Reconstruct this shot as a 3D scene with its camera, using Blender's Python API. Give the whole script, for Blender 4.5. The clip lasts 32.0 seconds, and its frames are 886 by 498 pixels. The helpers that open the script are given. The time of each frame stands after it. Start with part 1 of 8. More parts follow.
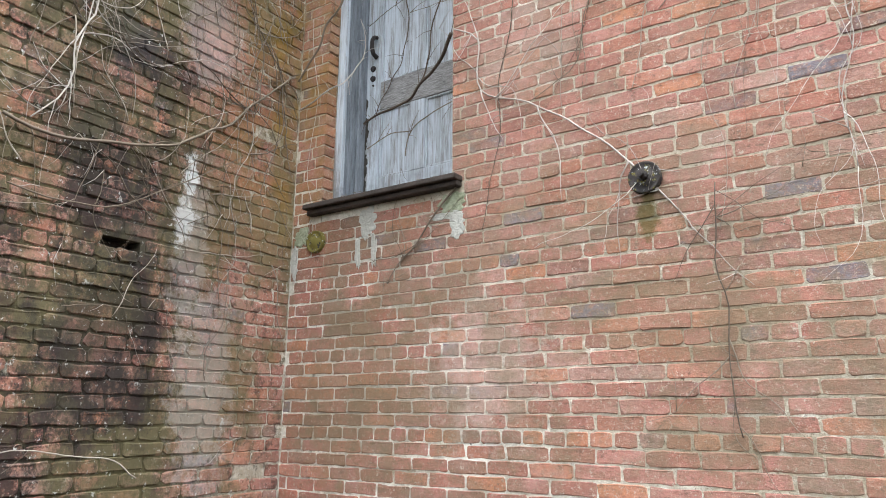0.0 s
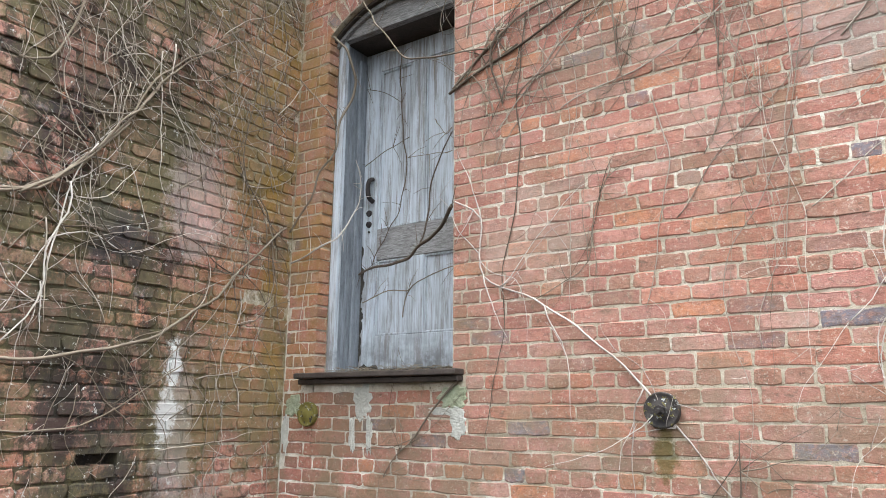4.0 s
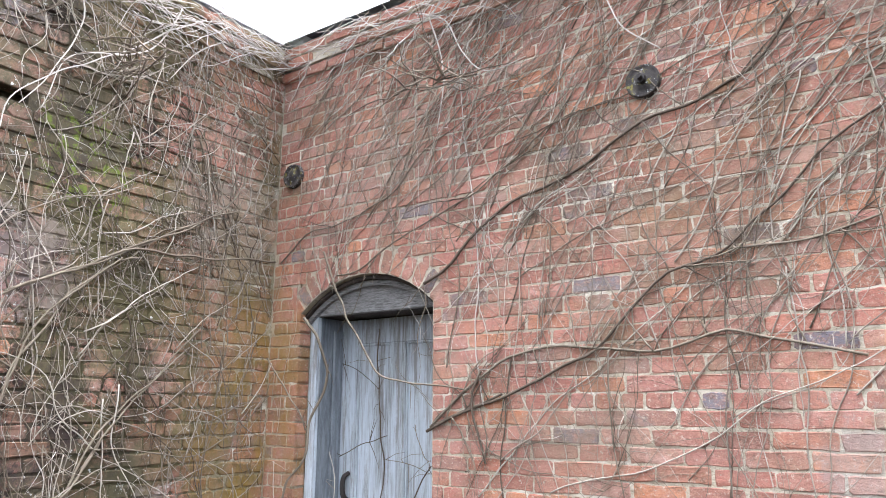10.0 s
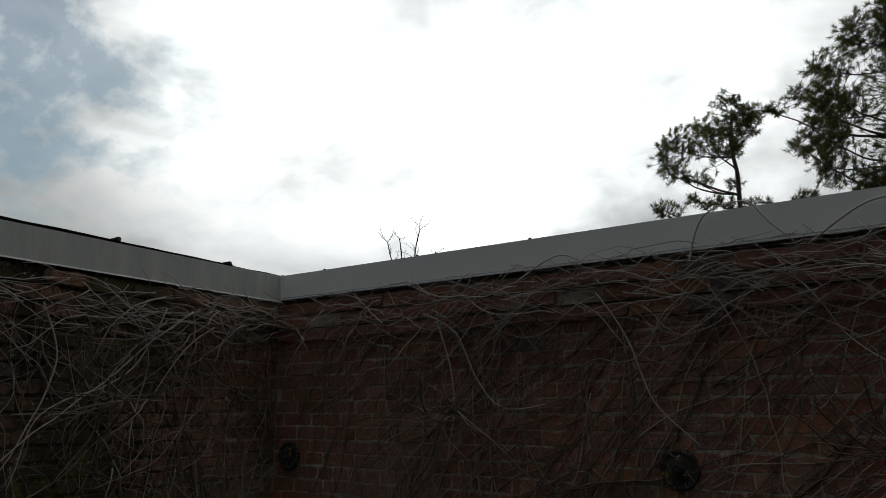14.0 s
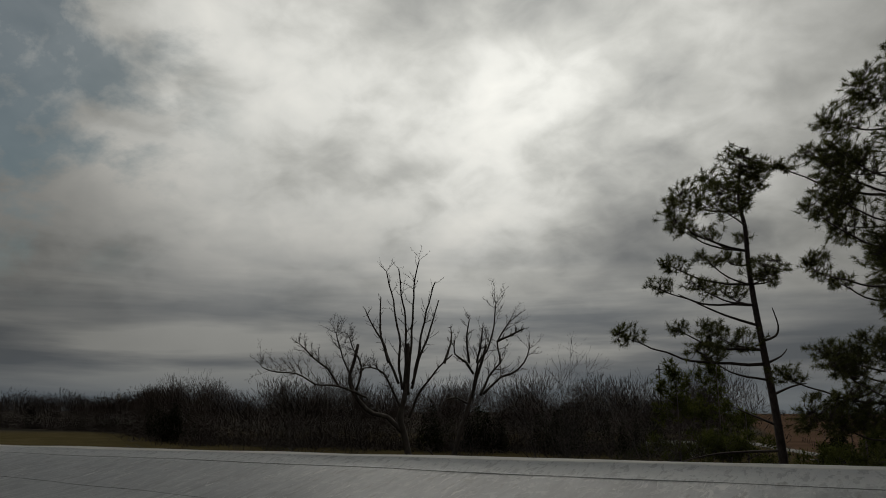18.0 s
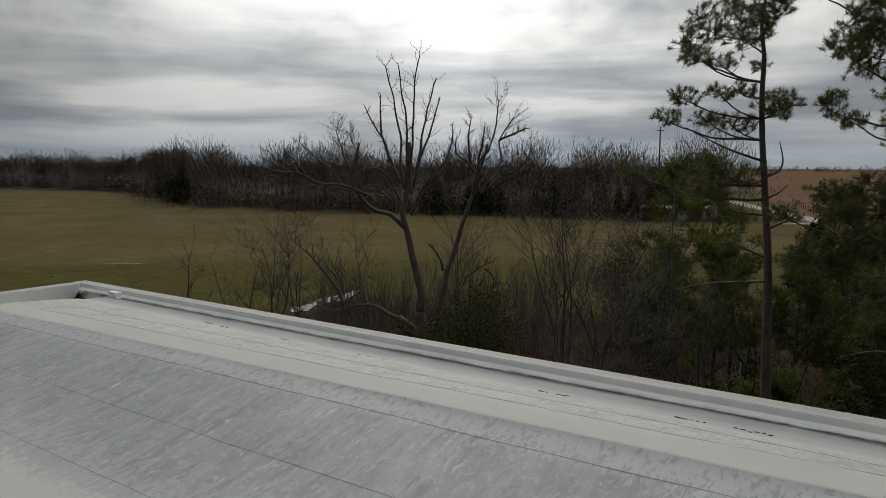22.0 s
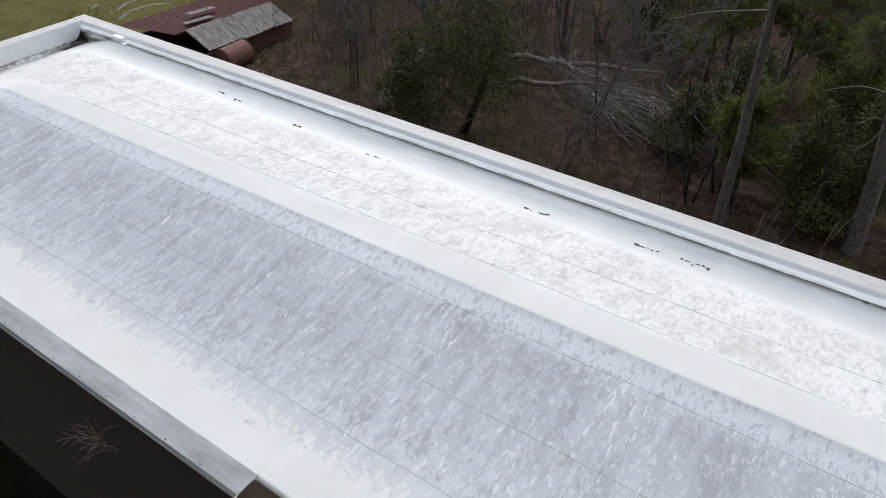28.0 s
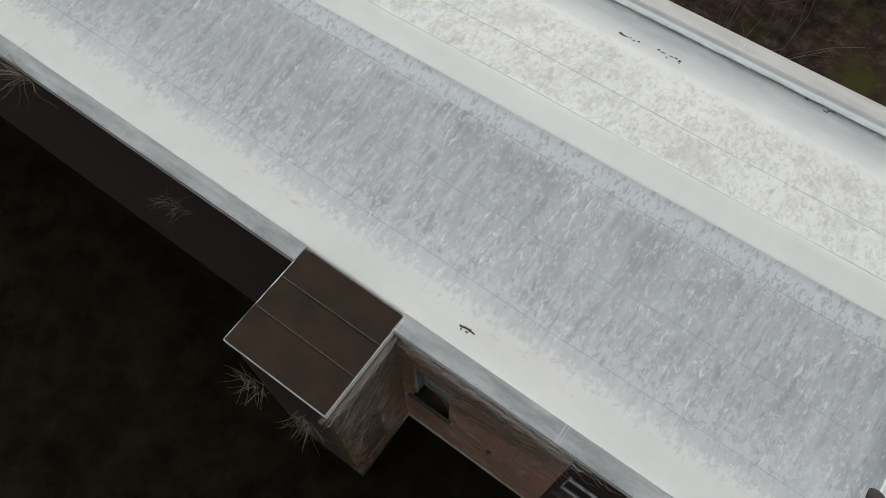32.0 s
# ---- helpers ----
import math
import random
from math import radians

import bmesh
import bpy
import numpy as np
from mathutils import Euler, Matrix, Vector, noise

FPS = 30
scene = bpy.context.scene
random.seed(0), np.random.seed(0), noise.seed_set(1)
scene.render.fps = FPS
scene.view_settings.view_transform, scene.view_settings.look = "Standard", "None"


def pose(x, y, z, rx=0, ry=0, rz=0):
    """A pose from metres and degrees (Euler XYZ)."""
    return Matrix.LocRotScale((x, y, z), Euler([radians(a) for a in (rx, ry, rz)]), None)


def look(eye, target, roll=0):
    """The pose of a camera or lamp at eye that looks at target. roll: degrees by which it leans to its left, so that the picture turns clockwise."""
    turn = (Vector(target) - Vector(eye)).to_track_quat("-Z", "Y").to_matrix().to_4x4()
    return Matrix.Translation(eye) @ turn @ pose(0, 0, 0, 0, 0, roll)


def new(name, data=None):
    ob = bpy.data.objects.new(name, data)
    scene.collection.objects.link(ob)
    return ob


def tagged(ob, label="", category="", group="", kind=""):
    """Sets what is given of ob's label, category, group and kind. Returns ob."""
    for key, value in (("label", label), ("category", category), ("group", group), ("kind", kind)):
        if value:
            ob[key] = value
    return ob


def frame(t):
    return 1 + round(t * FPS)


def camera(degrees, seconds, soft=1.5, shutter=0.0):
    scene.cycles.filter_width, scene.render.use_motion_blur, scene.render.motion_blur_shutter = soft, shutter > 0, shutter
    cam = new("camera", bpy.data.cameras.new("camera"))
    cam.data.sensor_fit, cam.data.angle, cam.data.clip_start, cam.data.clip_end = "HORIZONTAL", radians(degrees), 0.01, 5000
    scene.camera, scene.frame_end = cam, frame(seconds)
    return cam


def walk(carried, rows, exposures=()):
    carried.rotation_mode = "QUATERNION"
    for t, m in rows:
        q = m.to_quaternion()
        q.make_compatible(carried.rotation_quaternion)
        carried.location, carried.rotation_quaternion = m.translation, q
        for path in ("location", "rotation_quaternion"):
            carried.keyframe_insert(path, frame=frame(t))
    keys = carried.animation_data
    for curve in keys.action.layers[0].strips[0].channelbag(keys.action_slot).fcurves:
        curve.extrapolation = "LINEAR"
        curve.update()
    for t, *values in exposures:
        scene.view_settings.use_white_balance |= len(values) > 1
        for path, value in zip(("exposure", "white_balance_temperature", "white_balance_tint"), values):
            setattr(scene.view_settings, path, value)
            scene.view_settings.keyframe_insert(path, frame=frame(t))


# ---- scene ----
cam = camera(63.39, 32.0, soft=0.9)
PATH = [
    (0, (2.910, -2.742, -1.124), (1.8075, -1.1373, -0.6691), 0.46),
    (0.5, (2.924, -2.740, -1.012), (1.8233, -1.1342, -0.5547), 0.42),
    (1, (2.937, -2.770, -0.912), (1.8336, -1.1659, -0.4548), 0.44),
    (1.5, (2.947, -2.795, -0.809), (1.8430, -1.1902, -0.3546), 0.50),
    (2, (2.951, -2.795, -0.706), (1.8469, -1.1903, -0.2506), 0.56),
    (2.5, (2.934, -2.765, -0.589), (1.8315, -1.1584, -0.1375), 0.56),
    (3, (2.902, -2.746, -0.468), (1.7971, -1.1404, -0.0173), 0.51),
    (3.5, (2.892, -2.732, -0.331), (1.7917, -1.1233, 0.1173), 0.50),
    (5.5, (2.861, -2.744, 0.187), (1.7587, -1.1369, 0.6360), 0.44),
    (6, (2.846, -2.723, 0.327), (1.7406, -1.1179, 0.7764), 0.44),
    (6.5, (2.838, -2.711, 0.465), (1.7302, -1.1066, 0.9136), 0.44),
    (7, (2.843, -2.704, 0.602), (1.7321, -1.1025, 1.0511), 0.37),
    (7.5, (2.876, -2.682, 0.744), (1.7645, -1.0810, 1.1910), 0.33),
    (8, (2.909, -2.653, 0.884), (1.8004, -1.0498, 1.3317), 0.31),
    (8.5, (2.936, -2.628, 1.021), (1.8243, -1.0268, 1.4702), 0.35),
    (9, (2.956, -2.606, 1.163), (1.8379, -1.0087, 1.6058), 0.31),
    (9.5, (2.976, -2.600, 1.298), (1.8492, -1.0065, 1.7375), 0.25),
    (10, (2.985, -2.619, 1.429), (1.8578, -1.0272, 1.8697), 0.26),
    (10.5, (2.978, -2.636, 1.560), (1.8511, -1.0448, 2.0059), 0.23),
    (11, (2.961, -2.651, 1.720), (1.8361, -1.0592, 2.1676), 0.26),
    (11.5, (2.937, -2.677, 1.894), (1.8220, -1.0791, 2.3444), 0.30),
    (12, (2.911, -2.715, 2.067), (1.8113, -1.1074, 2.5199), 0.39),
    (12.5, (2.910, -2.724, 2.268), (1.8104, -1.1159, 2.7213), 0.39),
    (13, (2.917, -2.688, 2.482), (1.8121, -1.0831, 2.9318), 0.33),
    (13.5, (2.932, -2.671, 2.689), (1.8211, -1.0692, 3.1362), 0.33),
    (14, (2.941, -2.681, 2.907), (1.8246, -1.0818, 3.3517), 0.17),
    (14.5, (2.935, -2.679, 3.129), (1.8174, -1.0807, 3.5727), 0.04),
    (16.5, (2.781, -2.755, 4.095), (1.6711, -1.1496, 4.5315), 0.36),
    (17, (2.755, -2.769, 4.325), (1.6472, -1.1618, 4.7610), 0.38),
    (17.5, (2.753, -2.768, 4.525), (1.6456, -1.1617, 4.9635), 0.17),
    (18, (2.752, -2.760, 4.709), (1.6441, -1.1539, 5.1484), 0.25),
    (18.5, (2.737, -2.752, 4.886), (1.6303, -1.1468, 5.3305), 0.30),
    (19, (2.718, -2.746, 5.086), (1.6116, -1.1403, 5.5310), 0.21),
    (19.5, (2.710, -2.741, 5.306), (1.6129, -1.1460, 5.8094), 0.53),
    (20, (2.711, -2.742, 5.573), (1.6161, -1.1477, 6.0822), 0.63),
    (20.5, (2.723, -2.750, 5.897), (1.6203, -1.1475, 6.3630), 0.49),
    (21, (2.745, -2.762, 6.262), (1.6347, -1.1505, 6.6746), 0.50),
    (21.5, (2.757, -2.770, 6.648), (1.6201, -1.1245, 6.6513), 0.31),
    (22, (2.736, -2.760, 7.013), (1.6072, -1.1248, 6.7814), 0.26),
    (22.5, (2.703, -2.759, 7.298), (1.5765, -1.1222, 7.0709), 0.26),
    (23, (2.683, -2.765, 7.582), (1.5566, -1.1269, 7.3605), 0.24),
    (23.5, (2.696, -2.771, 7.885), (1.5699, -1.1329, 7.6687), 0.27),
    (24, (2.709, -2.779, 8.194), (1.5822, -1.1405, 7.9818), 0.27),
    (24.5, (2.696, -2.779, 8.531), (1.5693, -1.1407, 8.3176), 0.30),
    (26.5, (2.758, -2.641, 9.956), (1.6328, -1.0274, 9.5987), 0.43),
    (27, (2.775, -2.655, 10.266), (1.6759, -1.0808, 9.7057), 0.30),
    (27.5, (2.785, -2.686, 10.573), (1.7623, -1.2202, 9.6752), 0.11),
    (28, (2.765, -2.679, 10.878), (1.8574, -1.3762, 9.6622), -0.10),
    (28.5, (2.733, -2.643, 11.206), (1.8857, -1.4282, 9.8610), -0.02),
    (29, (2.723, -2.629, 11.535), (1.8745, -1.4122, 10.1938), 0.16),
    (29.5, (2.726, -2.631, 11.888), (1.9020, -1.4522, 10.4986), 0.19),
    (30, (2.730, -2.641, 12.275), (1.9536, -1.5303, 10.8034), 0.18),
    (30.5, (2.760, -2.644, 12.677), (2.0435, -1.6223, 11.1143), 0.15),
    (31, (2.771, -2.653, 13.089), (2.1197, -1.7297, 11.4389), 0.26),
    (31.5, (2.775, -2.650, 13.504), (2.1943, -1.8281, 11.7758), 0.41),
    (32, (2.788, -2.649, 13.933), (2.2773, -1.9301, 12.1376), 0.45),
]
EXPOSURES = [
    (0.0, 4.80, 6150, 8),
    (3.0, 4.82, 6150, 8),
    (6.0, 4.98, 6150, 8),
    (8.0, 5.05, 6000, 9),
    (9.0, 5.10, 5950, 10),
    (11.5, 4.80, 5750, 12),
    (12.3, 3.75, 6150, 12),
    (13.0, 2.55, 6150, 11),
    (13.5, 1.25, 6400, 10),
    (14.0, 0.12, 6350, 8),
    (14.5, -0.6, 6600, 9),
    (17.0, -1.0, 6800, 8),
    (21.4, -1.0, 6800, 8),
    (22.0, 0.45, 6600, 9),
    (22.7, 0.95, 6500, 9),
    (24.5, 1.08, 6250, 10),
    (26.5, 1.55, 6100, 13),
    (27.2, 1.78, 6000, 14),
    (28.0, 1.68, 6000, 13),
    (28.6, 1.38, 5900, 12),
    (30.0, 1.16, 6150, 10),
    (31.0, 1.15, 6250, 9),
    (32.0, 1.28, 6350, 8),
]
walk(cam, [(t, look(eye, target, roll)) for t, eye, target, roll in PATH], EXPOSURES)

# ---- sky and sun ----
SUN_AZ, SUN_EL = 31.0, 26.0  # degrees left of +y, above the horizon


def build_sky():
    w = bpy.data.worlds.new("overcast_sky")
    scene.world = w
    w.use_nodes = True
    nt = w.node_tree
    nt.nodes.clear()
    N, L = nt.nodes.new, nt.links.new
    out, bg = N("ShaderNodeOutputWorld"), N("ShaderNodeBackground")
    sky = N("ShaderNodeTexSky")
    sky.sky_type, sky.sun_disc = "NISHITA", False
    sky.sun_elevation, sky.sun_rotation = radians(SUN_EL), radians(-SUN_AZ)
    blue = N("ShaderNodeVectorMath")
    blue.operation = "SCALE"
    blue.inputs["Scale"].default_value = 0.055
    tint = N("ShaderNodeVectorMath")
    tint.operation = "MULTIPLY"
    tint.inputs[1].default_value = (0.85, 1.0, 0.95)
    L(sky.outputs["Color"], tint.inputs[0])
    L(tint.outputs[0], blue.inputs[0])
    geo = N("ShaderNodeTexCoord")
    sep = N("ShaderNodeSeparateXYZ")
    L(geo.outputs["Generated"], sep.inputs[0])

    def mth(op, a, b=None, c=None):
        m = N("ShaderNodeMath")
        m.operation = op
        for i, v in enumerate((a, b, c)):
            if v is None:
                continue
            if isinstance(v, (int, float)):
                m.inputs[i].default_value = v
            else:
                L(v, m.inputs[i])
        return m.outputs[0]

    # the cloud deck lies on a plane overhead: divide by the height of the ray
    zz = mth("ADD", mth("MAXIMUM", sep.outputs["Z"], 0.0), 0.42)
    com = N("ShaderNodeCombineXYZ")
    L(mth("DIVIDE", sep.outputs["X"], zz), com.inputs[0])
    L(mth("DIVIDE", sep.outputs["Y"], zz), com.inputs[1])

    def noise_tex(scale, detail, rough, offset, dist=0.0):
        mp = N("ShaderNodeMapping")
        mp.inputs["Location"].default_value = offset
        L(com.outputs[0], mp.inputs[0])
        n = N("ShaderNodeTexNoise")
        n.inputs["Scale"].default_value, n.inputs["Detail"].default_value = scale, detail
        n.inputs["Roughness"].default_value, n.inputs["Distortion"].default_value = rough, dist
        L(mp.outputs[0], n.inputs["Vector"])
        return n.outputs["Fac"]

    def ramp(fac, stops):
        r = N("ShaderNodeValToRGB")
        el = r.color_ramp.elements
        while len(el) < len(stops):
            el.new(0.5)
        for e, (p, c) in zip(el, stops):
            e.position, e.color = p, (*c, 1)
        L(fac, r.inputs[0])
        return r.outputs[0]

    def lobe(d, power, gain):
        """A broad thin (or, with a negative gain, thick) place in the deck round direction d."""
        n = N("ShaderNodeVectorMath")
        n.operation = "DOT_PRODUCT"
        n.inputs[1].default_value = Vector(d).normalized()
        L(geo.outputs["Generated"], n.inputs[0])
        return mth("MULTIPLY", mth("POWER", mth("MAXIMUM", n.outputs["Value"], 0.0), power), gain)

    big = noise_tex(1.3, 3, 0.45, (3.1, 1.7, 0), 0.2)
    mid = noise_tex(3.6, 3, 0.5, (5.7, 3.4, 0), 0.2)
    fine = noise_tex(10.0, 7, 0.52, (8.3, 2.2, 0), 0.3)
    dens = mth("ADD", mth("ADD", mth("MULTIPLY", big, 0.44), mth("MULTIPLY", mid, 0.34)), mth("MULTIPLY", fine, 0.22))
    cloud = ramp(dens, [(0.38, (1.0, 1.0, 0.98)), (0.45, (0.86, 0.87, 0.86)), (0.52, (0.62, 0.63, 0.62)), (0.58, (0.44, 0.45, 0.45)), (0.65, (0.30, 0.31, 0.32))])
    s = Vector((-math.sin(radians(SUN_AZ)) * math.cos(radians(SUN_EL)), math.cos(radians(SUN_AZ)) * math.cos(radians(SUN_EL)), math.sin(radians(SUN_EL))))
    front = N("ShaderNodeVectorMath")
    front.operation = "DOT_PRODUCT"
    front.inputs[1].default_value = Vector((-0.554, 0.803, 0.22)).normalized()
    L(geo.outputs["Generated"], front.inputs[0])
    # brighter towards the veiled sun and overhead, dull behind; thick banks low in the west and over the woods
    glow = mth("ADD", 0.185, mth("MULTIPLY", front.outputs["Value"], 0.21))
    for d, power, gain in (((-0.28, 0.84, 0.46), 26.0, 0.78), ((-0.47, 0.80, 0.36), 22.0, 0.62), ((-0.72, 0.52, 0.46), 22.0, 0.72),
                           ((-0.87, 0.43, 0.26), 70.0, -0.30), ((-0.66, 0.73, 0.16), 60.0, -0.16), ((-0.36, 0.92, 0.15), 60.0, -0.16), ((0.0, 0.12, 1.0), 6.0, 0.85)):
        glow = mth("ADD", glow, lobe(d, power, gain))
    glow = mth("MAXIMUM", glow, 0.09)
    low = N("ShaderNodeMapRange")
    low.interpolation_type = "SMOOTHSTEP"
    low.inputs["From Min"].default_value, low.inputs["From Max"].default_value = 0.26, 0.08
    L(sep.outputs["Z"], low.inputs["Value"])
    # long flat streaks of the deck seen edge-on above the horizon
    lay = N("ShaderNodeCombineXYZ")
    L(mth("MULTIPLY", sep.outputs["X"], 2.2), lay.inputs[0])
    L(mth("MULTIPLY", sep.outputs["Y"], 2.2), lay.inputs[1])
    L(mth("MULTIPLY", sep.outputs["Z"], 21.0), lay.inputs[2])
    sn = N("ShaderNodeTexNoise")
    sn.inputs["Scale"].default_value, sn.inputs["Detail"].default_value, sn.inputs["Roughness"].default_value = 1.0, 6, 0.5
    sn.inputs["Distortion"].default_value = 0.25
    L(lay.outputs[0], sn.inputs["Vector"])
    streak = ramp(sn.outputs["Fac"], [(0.40, (0.78, 0.79, 0.78)), (0.50, (0.50, 0.52, 0.54)), (0.60, (0.29, 0.32, 0.36))])
    band = N("ShaderNodeMix")
    band.data_type = "RGBA"
    L(mth("MULTIPLY", low.outputs["Result"], 0.92), band.inputs["Factor"])
    L(cloud, band.inputs["A"])
    L(streak, band.inputs["B"])
    # blue-grey haze right above the horizon
    rim = N("ShaderNodeMapRange")
    rim.interpolation_type = "SMOOTHSTEP"
    rim.inputs["From Min"].default_value, rim.inputs["From Max"].default_value = 0.075, 0.0
    L(sep.outputs["Z"], rim.inputs["Value"])
    haze = N("ShaderNodeMix")
    haze.data_type = "RGBA"
    L(mth("MULTIPLY", rim.outputs["Result"], 0.7), haze.inputs["Factor"])
    L(band.outputs["Result"], haze.inputs["A"])
    haze.inputs["B"].default_value = (0.34, 0.41, 0.49, 1)
    lit = N("ShaderNodeVectorMath")
    lit.operation = "SCALE"
    L(haze.outputs["Result"], lit.inputs[0])
    L(mth("MULTIPLY", glow, 1.22), lit.inputs["Scale"])
    # thin places in the deck where blue shows, high in the west
    west = N("ShaderNodeVectorMath")
    west.operation = "DOT_PRODUCT"
    west.inputs[1].default_value = Vector((-0.88, 0.33, 0.42)).normalized()
    L(geo.outputs["Generated"], west.inputs[0])
    thin = N("ShaderNodeMapRange")
    thin.interpolation_type = "SMOOTHSTEP"
    thin.inputs["From Min"].default_value, thin.inputs["From Max"].default_value = 0.945, 0.995
    L(west.outputs["Value"], thin.inputs["Value"])
    gap = mth("MULTIPLY", thin.outputs["Result"], ramp(noise_tex(4.0, 8, 0.6, (2.35, 0.9, 0), 0.2), [(0.47, (0, 0, 0)), (0.60, (0.75, 0.75, 0.75))]))
    mix = N("ShaderNodeMix")
    mix.data_type = "RGBA"
    L(gap, mix.inputs["Factor"])
    L(lit.outputs[0], mix.inputs["A"])
    L(blue.outputs[0], mix.inputs["B"])
    L(mix.outputs["Result"], bg.inputs["Color"])
    bg.inputs["Strength"].default_value = 1.0
    L(bg.outputs[0], out.inputs[0])
    sun = bpy.data.lights.new("sun", "SUN")
    sun.energy, sun.angle, sun.color = 0.6, radians(35), (1.0, 0.96, 0.9)
    ob = new("sun", sun)
    ob.matrix_world = look(s * 60, (0, 0, 0))


build_sky()

# ---- mesh tools ----
def ramp_node(nt, fac, stops):
    r = nt.nodes.new("ShaderNodeValToRGB")
    el = r.color_ramp.elements
    while len(el) < len(stops):
        el.new(0.5)
    for e, (p, c) in zip(el, stops):
        e.position, e.color = p, (*c, 1)
    nt.links.new(fac, r.inputs[0])
    return r.outputs[0]


class Mat:
    """A small builder of node materials on world coordinates in metres."""

    def __init__(self, name, rough=0.85, metal=0.0, spec=0.3):
        self.m = bpy.data.materials.new(name)
        self.m.use_nodes = True
        self.nt = self.m.node_tree
        self.bsdf = self.nt.nodes["Principled BSDF"]
        self.bsdf.inputs["Roughness"].default_value = rough
        self.bsdf.inputs["Metallic"].default_value = metal
        self.bsdf.inputs["Specular IOR Level"].default_value = spec
        self.geo = self.nt.nodes.new("ShaderNodeNewGeometry")
        self.height = None

    def link(self, a, b):
        self.nt.links.new(a, b)

    def noise(self, scale, detail=5, rough=0.6, stretch=(1, 1, 1), offset=(0, 0, 0), dist=0.0):
        mp = self.nt.nodes.new("ShaderNodeMapping")
        mp.inputs["Scale"].default_value, mp.inputs["Location"].default_value = stretch, offset
        self.link(self.geo.outputs["Position"], mp.inputs[0])
        n = self.nt.nodes.new("ShaderNodeTexNoise")
        n.inputs["Scale"].default_value, n.inputs["Detail"].default_value = scale, detail
        n.inputs["Roughness"].default_value, n.inputs["Distortion"].default_value = rough, dist
        self.link(mp.outputs[0], n.inputs["Vector"])
        return n.outputs["Fac"]

    def ramp(self, fac, stops):
        return ramp_node(self.nt, fac, stops)

    def mask(self, fac, lo, hi):
        return self.ramp(fac, [(lo, (0, 0, 0)), (hi, (1, 1, 1))])

    def mix(self, fac, a, b, mode="MIX"):
        n = self.nt.nodes.new("ShaderNodeMix")
        n.data_type, n.blend_type = "RGBA", mode
        for v, k in ((fac, "Factor"), (a, "A"), (b, "B")):
            if isinstance(v, float):
                n.inputs[k].default_value = v
            elif isinstance(v, tuple):
                n.inputs[k].default_value = (*v, 1)
            else:
                self.link(v, n.inputs[k])
        return n.outputs["Result"]

    def math(self, op, a, b=0.0):
        n = self.nt.nodes.new("ShaderNodeMath")
        n.operation = op
        for i, v in enumerate((a, b)):
            if isinstance(v, (int, float)):
                n.inputs[i].default_value = v
            else:
                self.link(v, n.inputs[i])
        return n.outputs[0]

    def rand(self, island=False):
        if island:
            return self.geo.outputs["Random Per Island"]
        return self.nt.nodes.new("ShaderNodeObjectInfo").outputs["Random"]

    def axis(self, k):
        s = self.nt.nodes.new("ShaderNodeSeparateXYZ")
        self.link(self.geo.outputs["Position"], s.inputs[0])
        return s.outputs[k]

    def ease(self, v, lo, hi):
        """0 at lo, 1 at hi, of a number in metres."""
        n = self.nt.nodes.new("ShaderNodeMapRange")
        n.interpolation_type = "SMOOTHSTEP"
        self.link(v, n.inputs["Value"])
        n.inputs["From Min"].default_value, n.inputs["From Max"].default_value = lo, hi
        return n.outputs["Result"]

    def color(self, c):
        if isinstance(c, tuple):
            self.bsdf.inputs["Base Color"].default_value = (*c, 1)
        else:
            self.link(c, self.bsdf.inputs["Base Color"])
        return self

    def bump(self, fac, strength=0.4, dist=0.01):
        b = self.nt.nodes.new("ShaderNodeBump")
        b.inputs["Strength"].default_value, b.inputs["Distance"].default_value = strength, dist
        self.link(fac, b.inputs["Height"])
        if self.height is not None:
            self.link(self.height, b.inputs["Normal"])
        self.height = b.outputs[0]
        self.link(self.height, self.bsdf.inputs["Normal"])
        return self


def plain(name, dark, light, scale=8.0, rough=0.85, bump=0.3, fine=60.0, stretch=(1, 1, 1), metal=0.0, spec=0.3, vary=None):
    """Two tones mixed by coarse and fine noise, with a fine relief. vary: 'object' or 'island' shifts the tone piece by piece."""
    m = Mat(name, rough, metal, spec)
    f = m.math("ADD", m.math("MULTIPLY", m.noise(scale, 6, 0.6, stretch), 0.65), m.math("MULTIPLY", m.noise(fine, 4, 0.6, stretch, (7, 3, 1)), 0.35))
    if vary:
        f = m.math("ADD", m.math("MULTIPLY", f, 0.6), m.math("MULTIPLY", m.rand(vary == "island"), 0.4))
    m.color(m.ramp(f, [(0.3, dark), (0.7, light)]))
    if bump:
        m.bump(m.noise(fine, 5, 0.65, stretch), bump, 0.01)
    return m.m


def mesh_from(name, verts, faces, mat, smooth=False):
    me = bpy.data.meshes.new(name)
    me.from_pydata([tuple(v) for v in verts], [], [tuple(f) for f in faces])
    if mat is not None:
        me.materials.append(mat)
    if smooth:
        me.polygons.foreach_set("use_smooth", [True] * len(me.polygons))
    me.update()
    return me


def obj(name, me, parent=None, label="", at=None):
    ob = new(name, me)
    if at is not None:
        ob.matrix_basis = at
    if parent is not None:
        ob.parent = parent
    if label:
        ob["label"] = label
    return ob


def part(name, bm, mat, parent=None, label="", smooth=False):
    """Links a bmesh as one mesh object."""
    me = bpy.data.meshes.new(name)
    bm.to_mesh(me)
    bm.free()
    me.materials.append(mat)
    if smooth:
        me.polygons.foreach_set("use_smooth", [True] * len(me.polygons))
    return obj(name, me, parent, label)


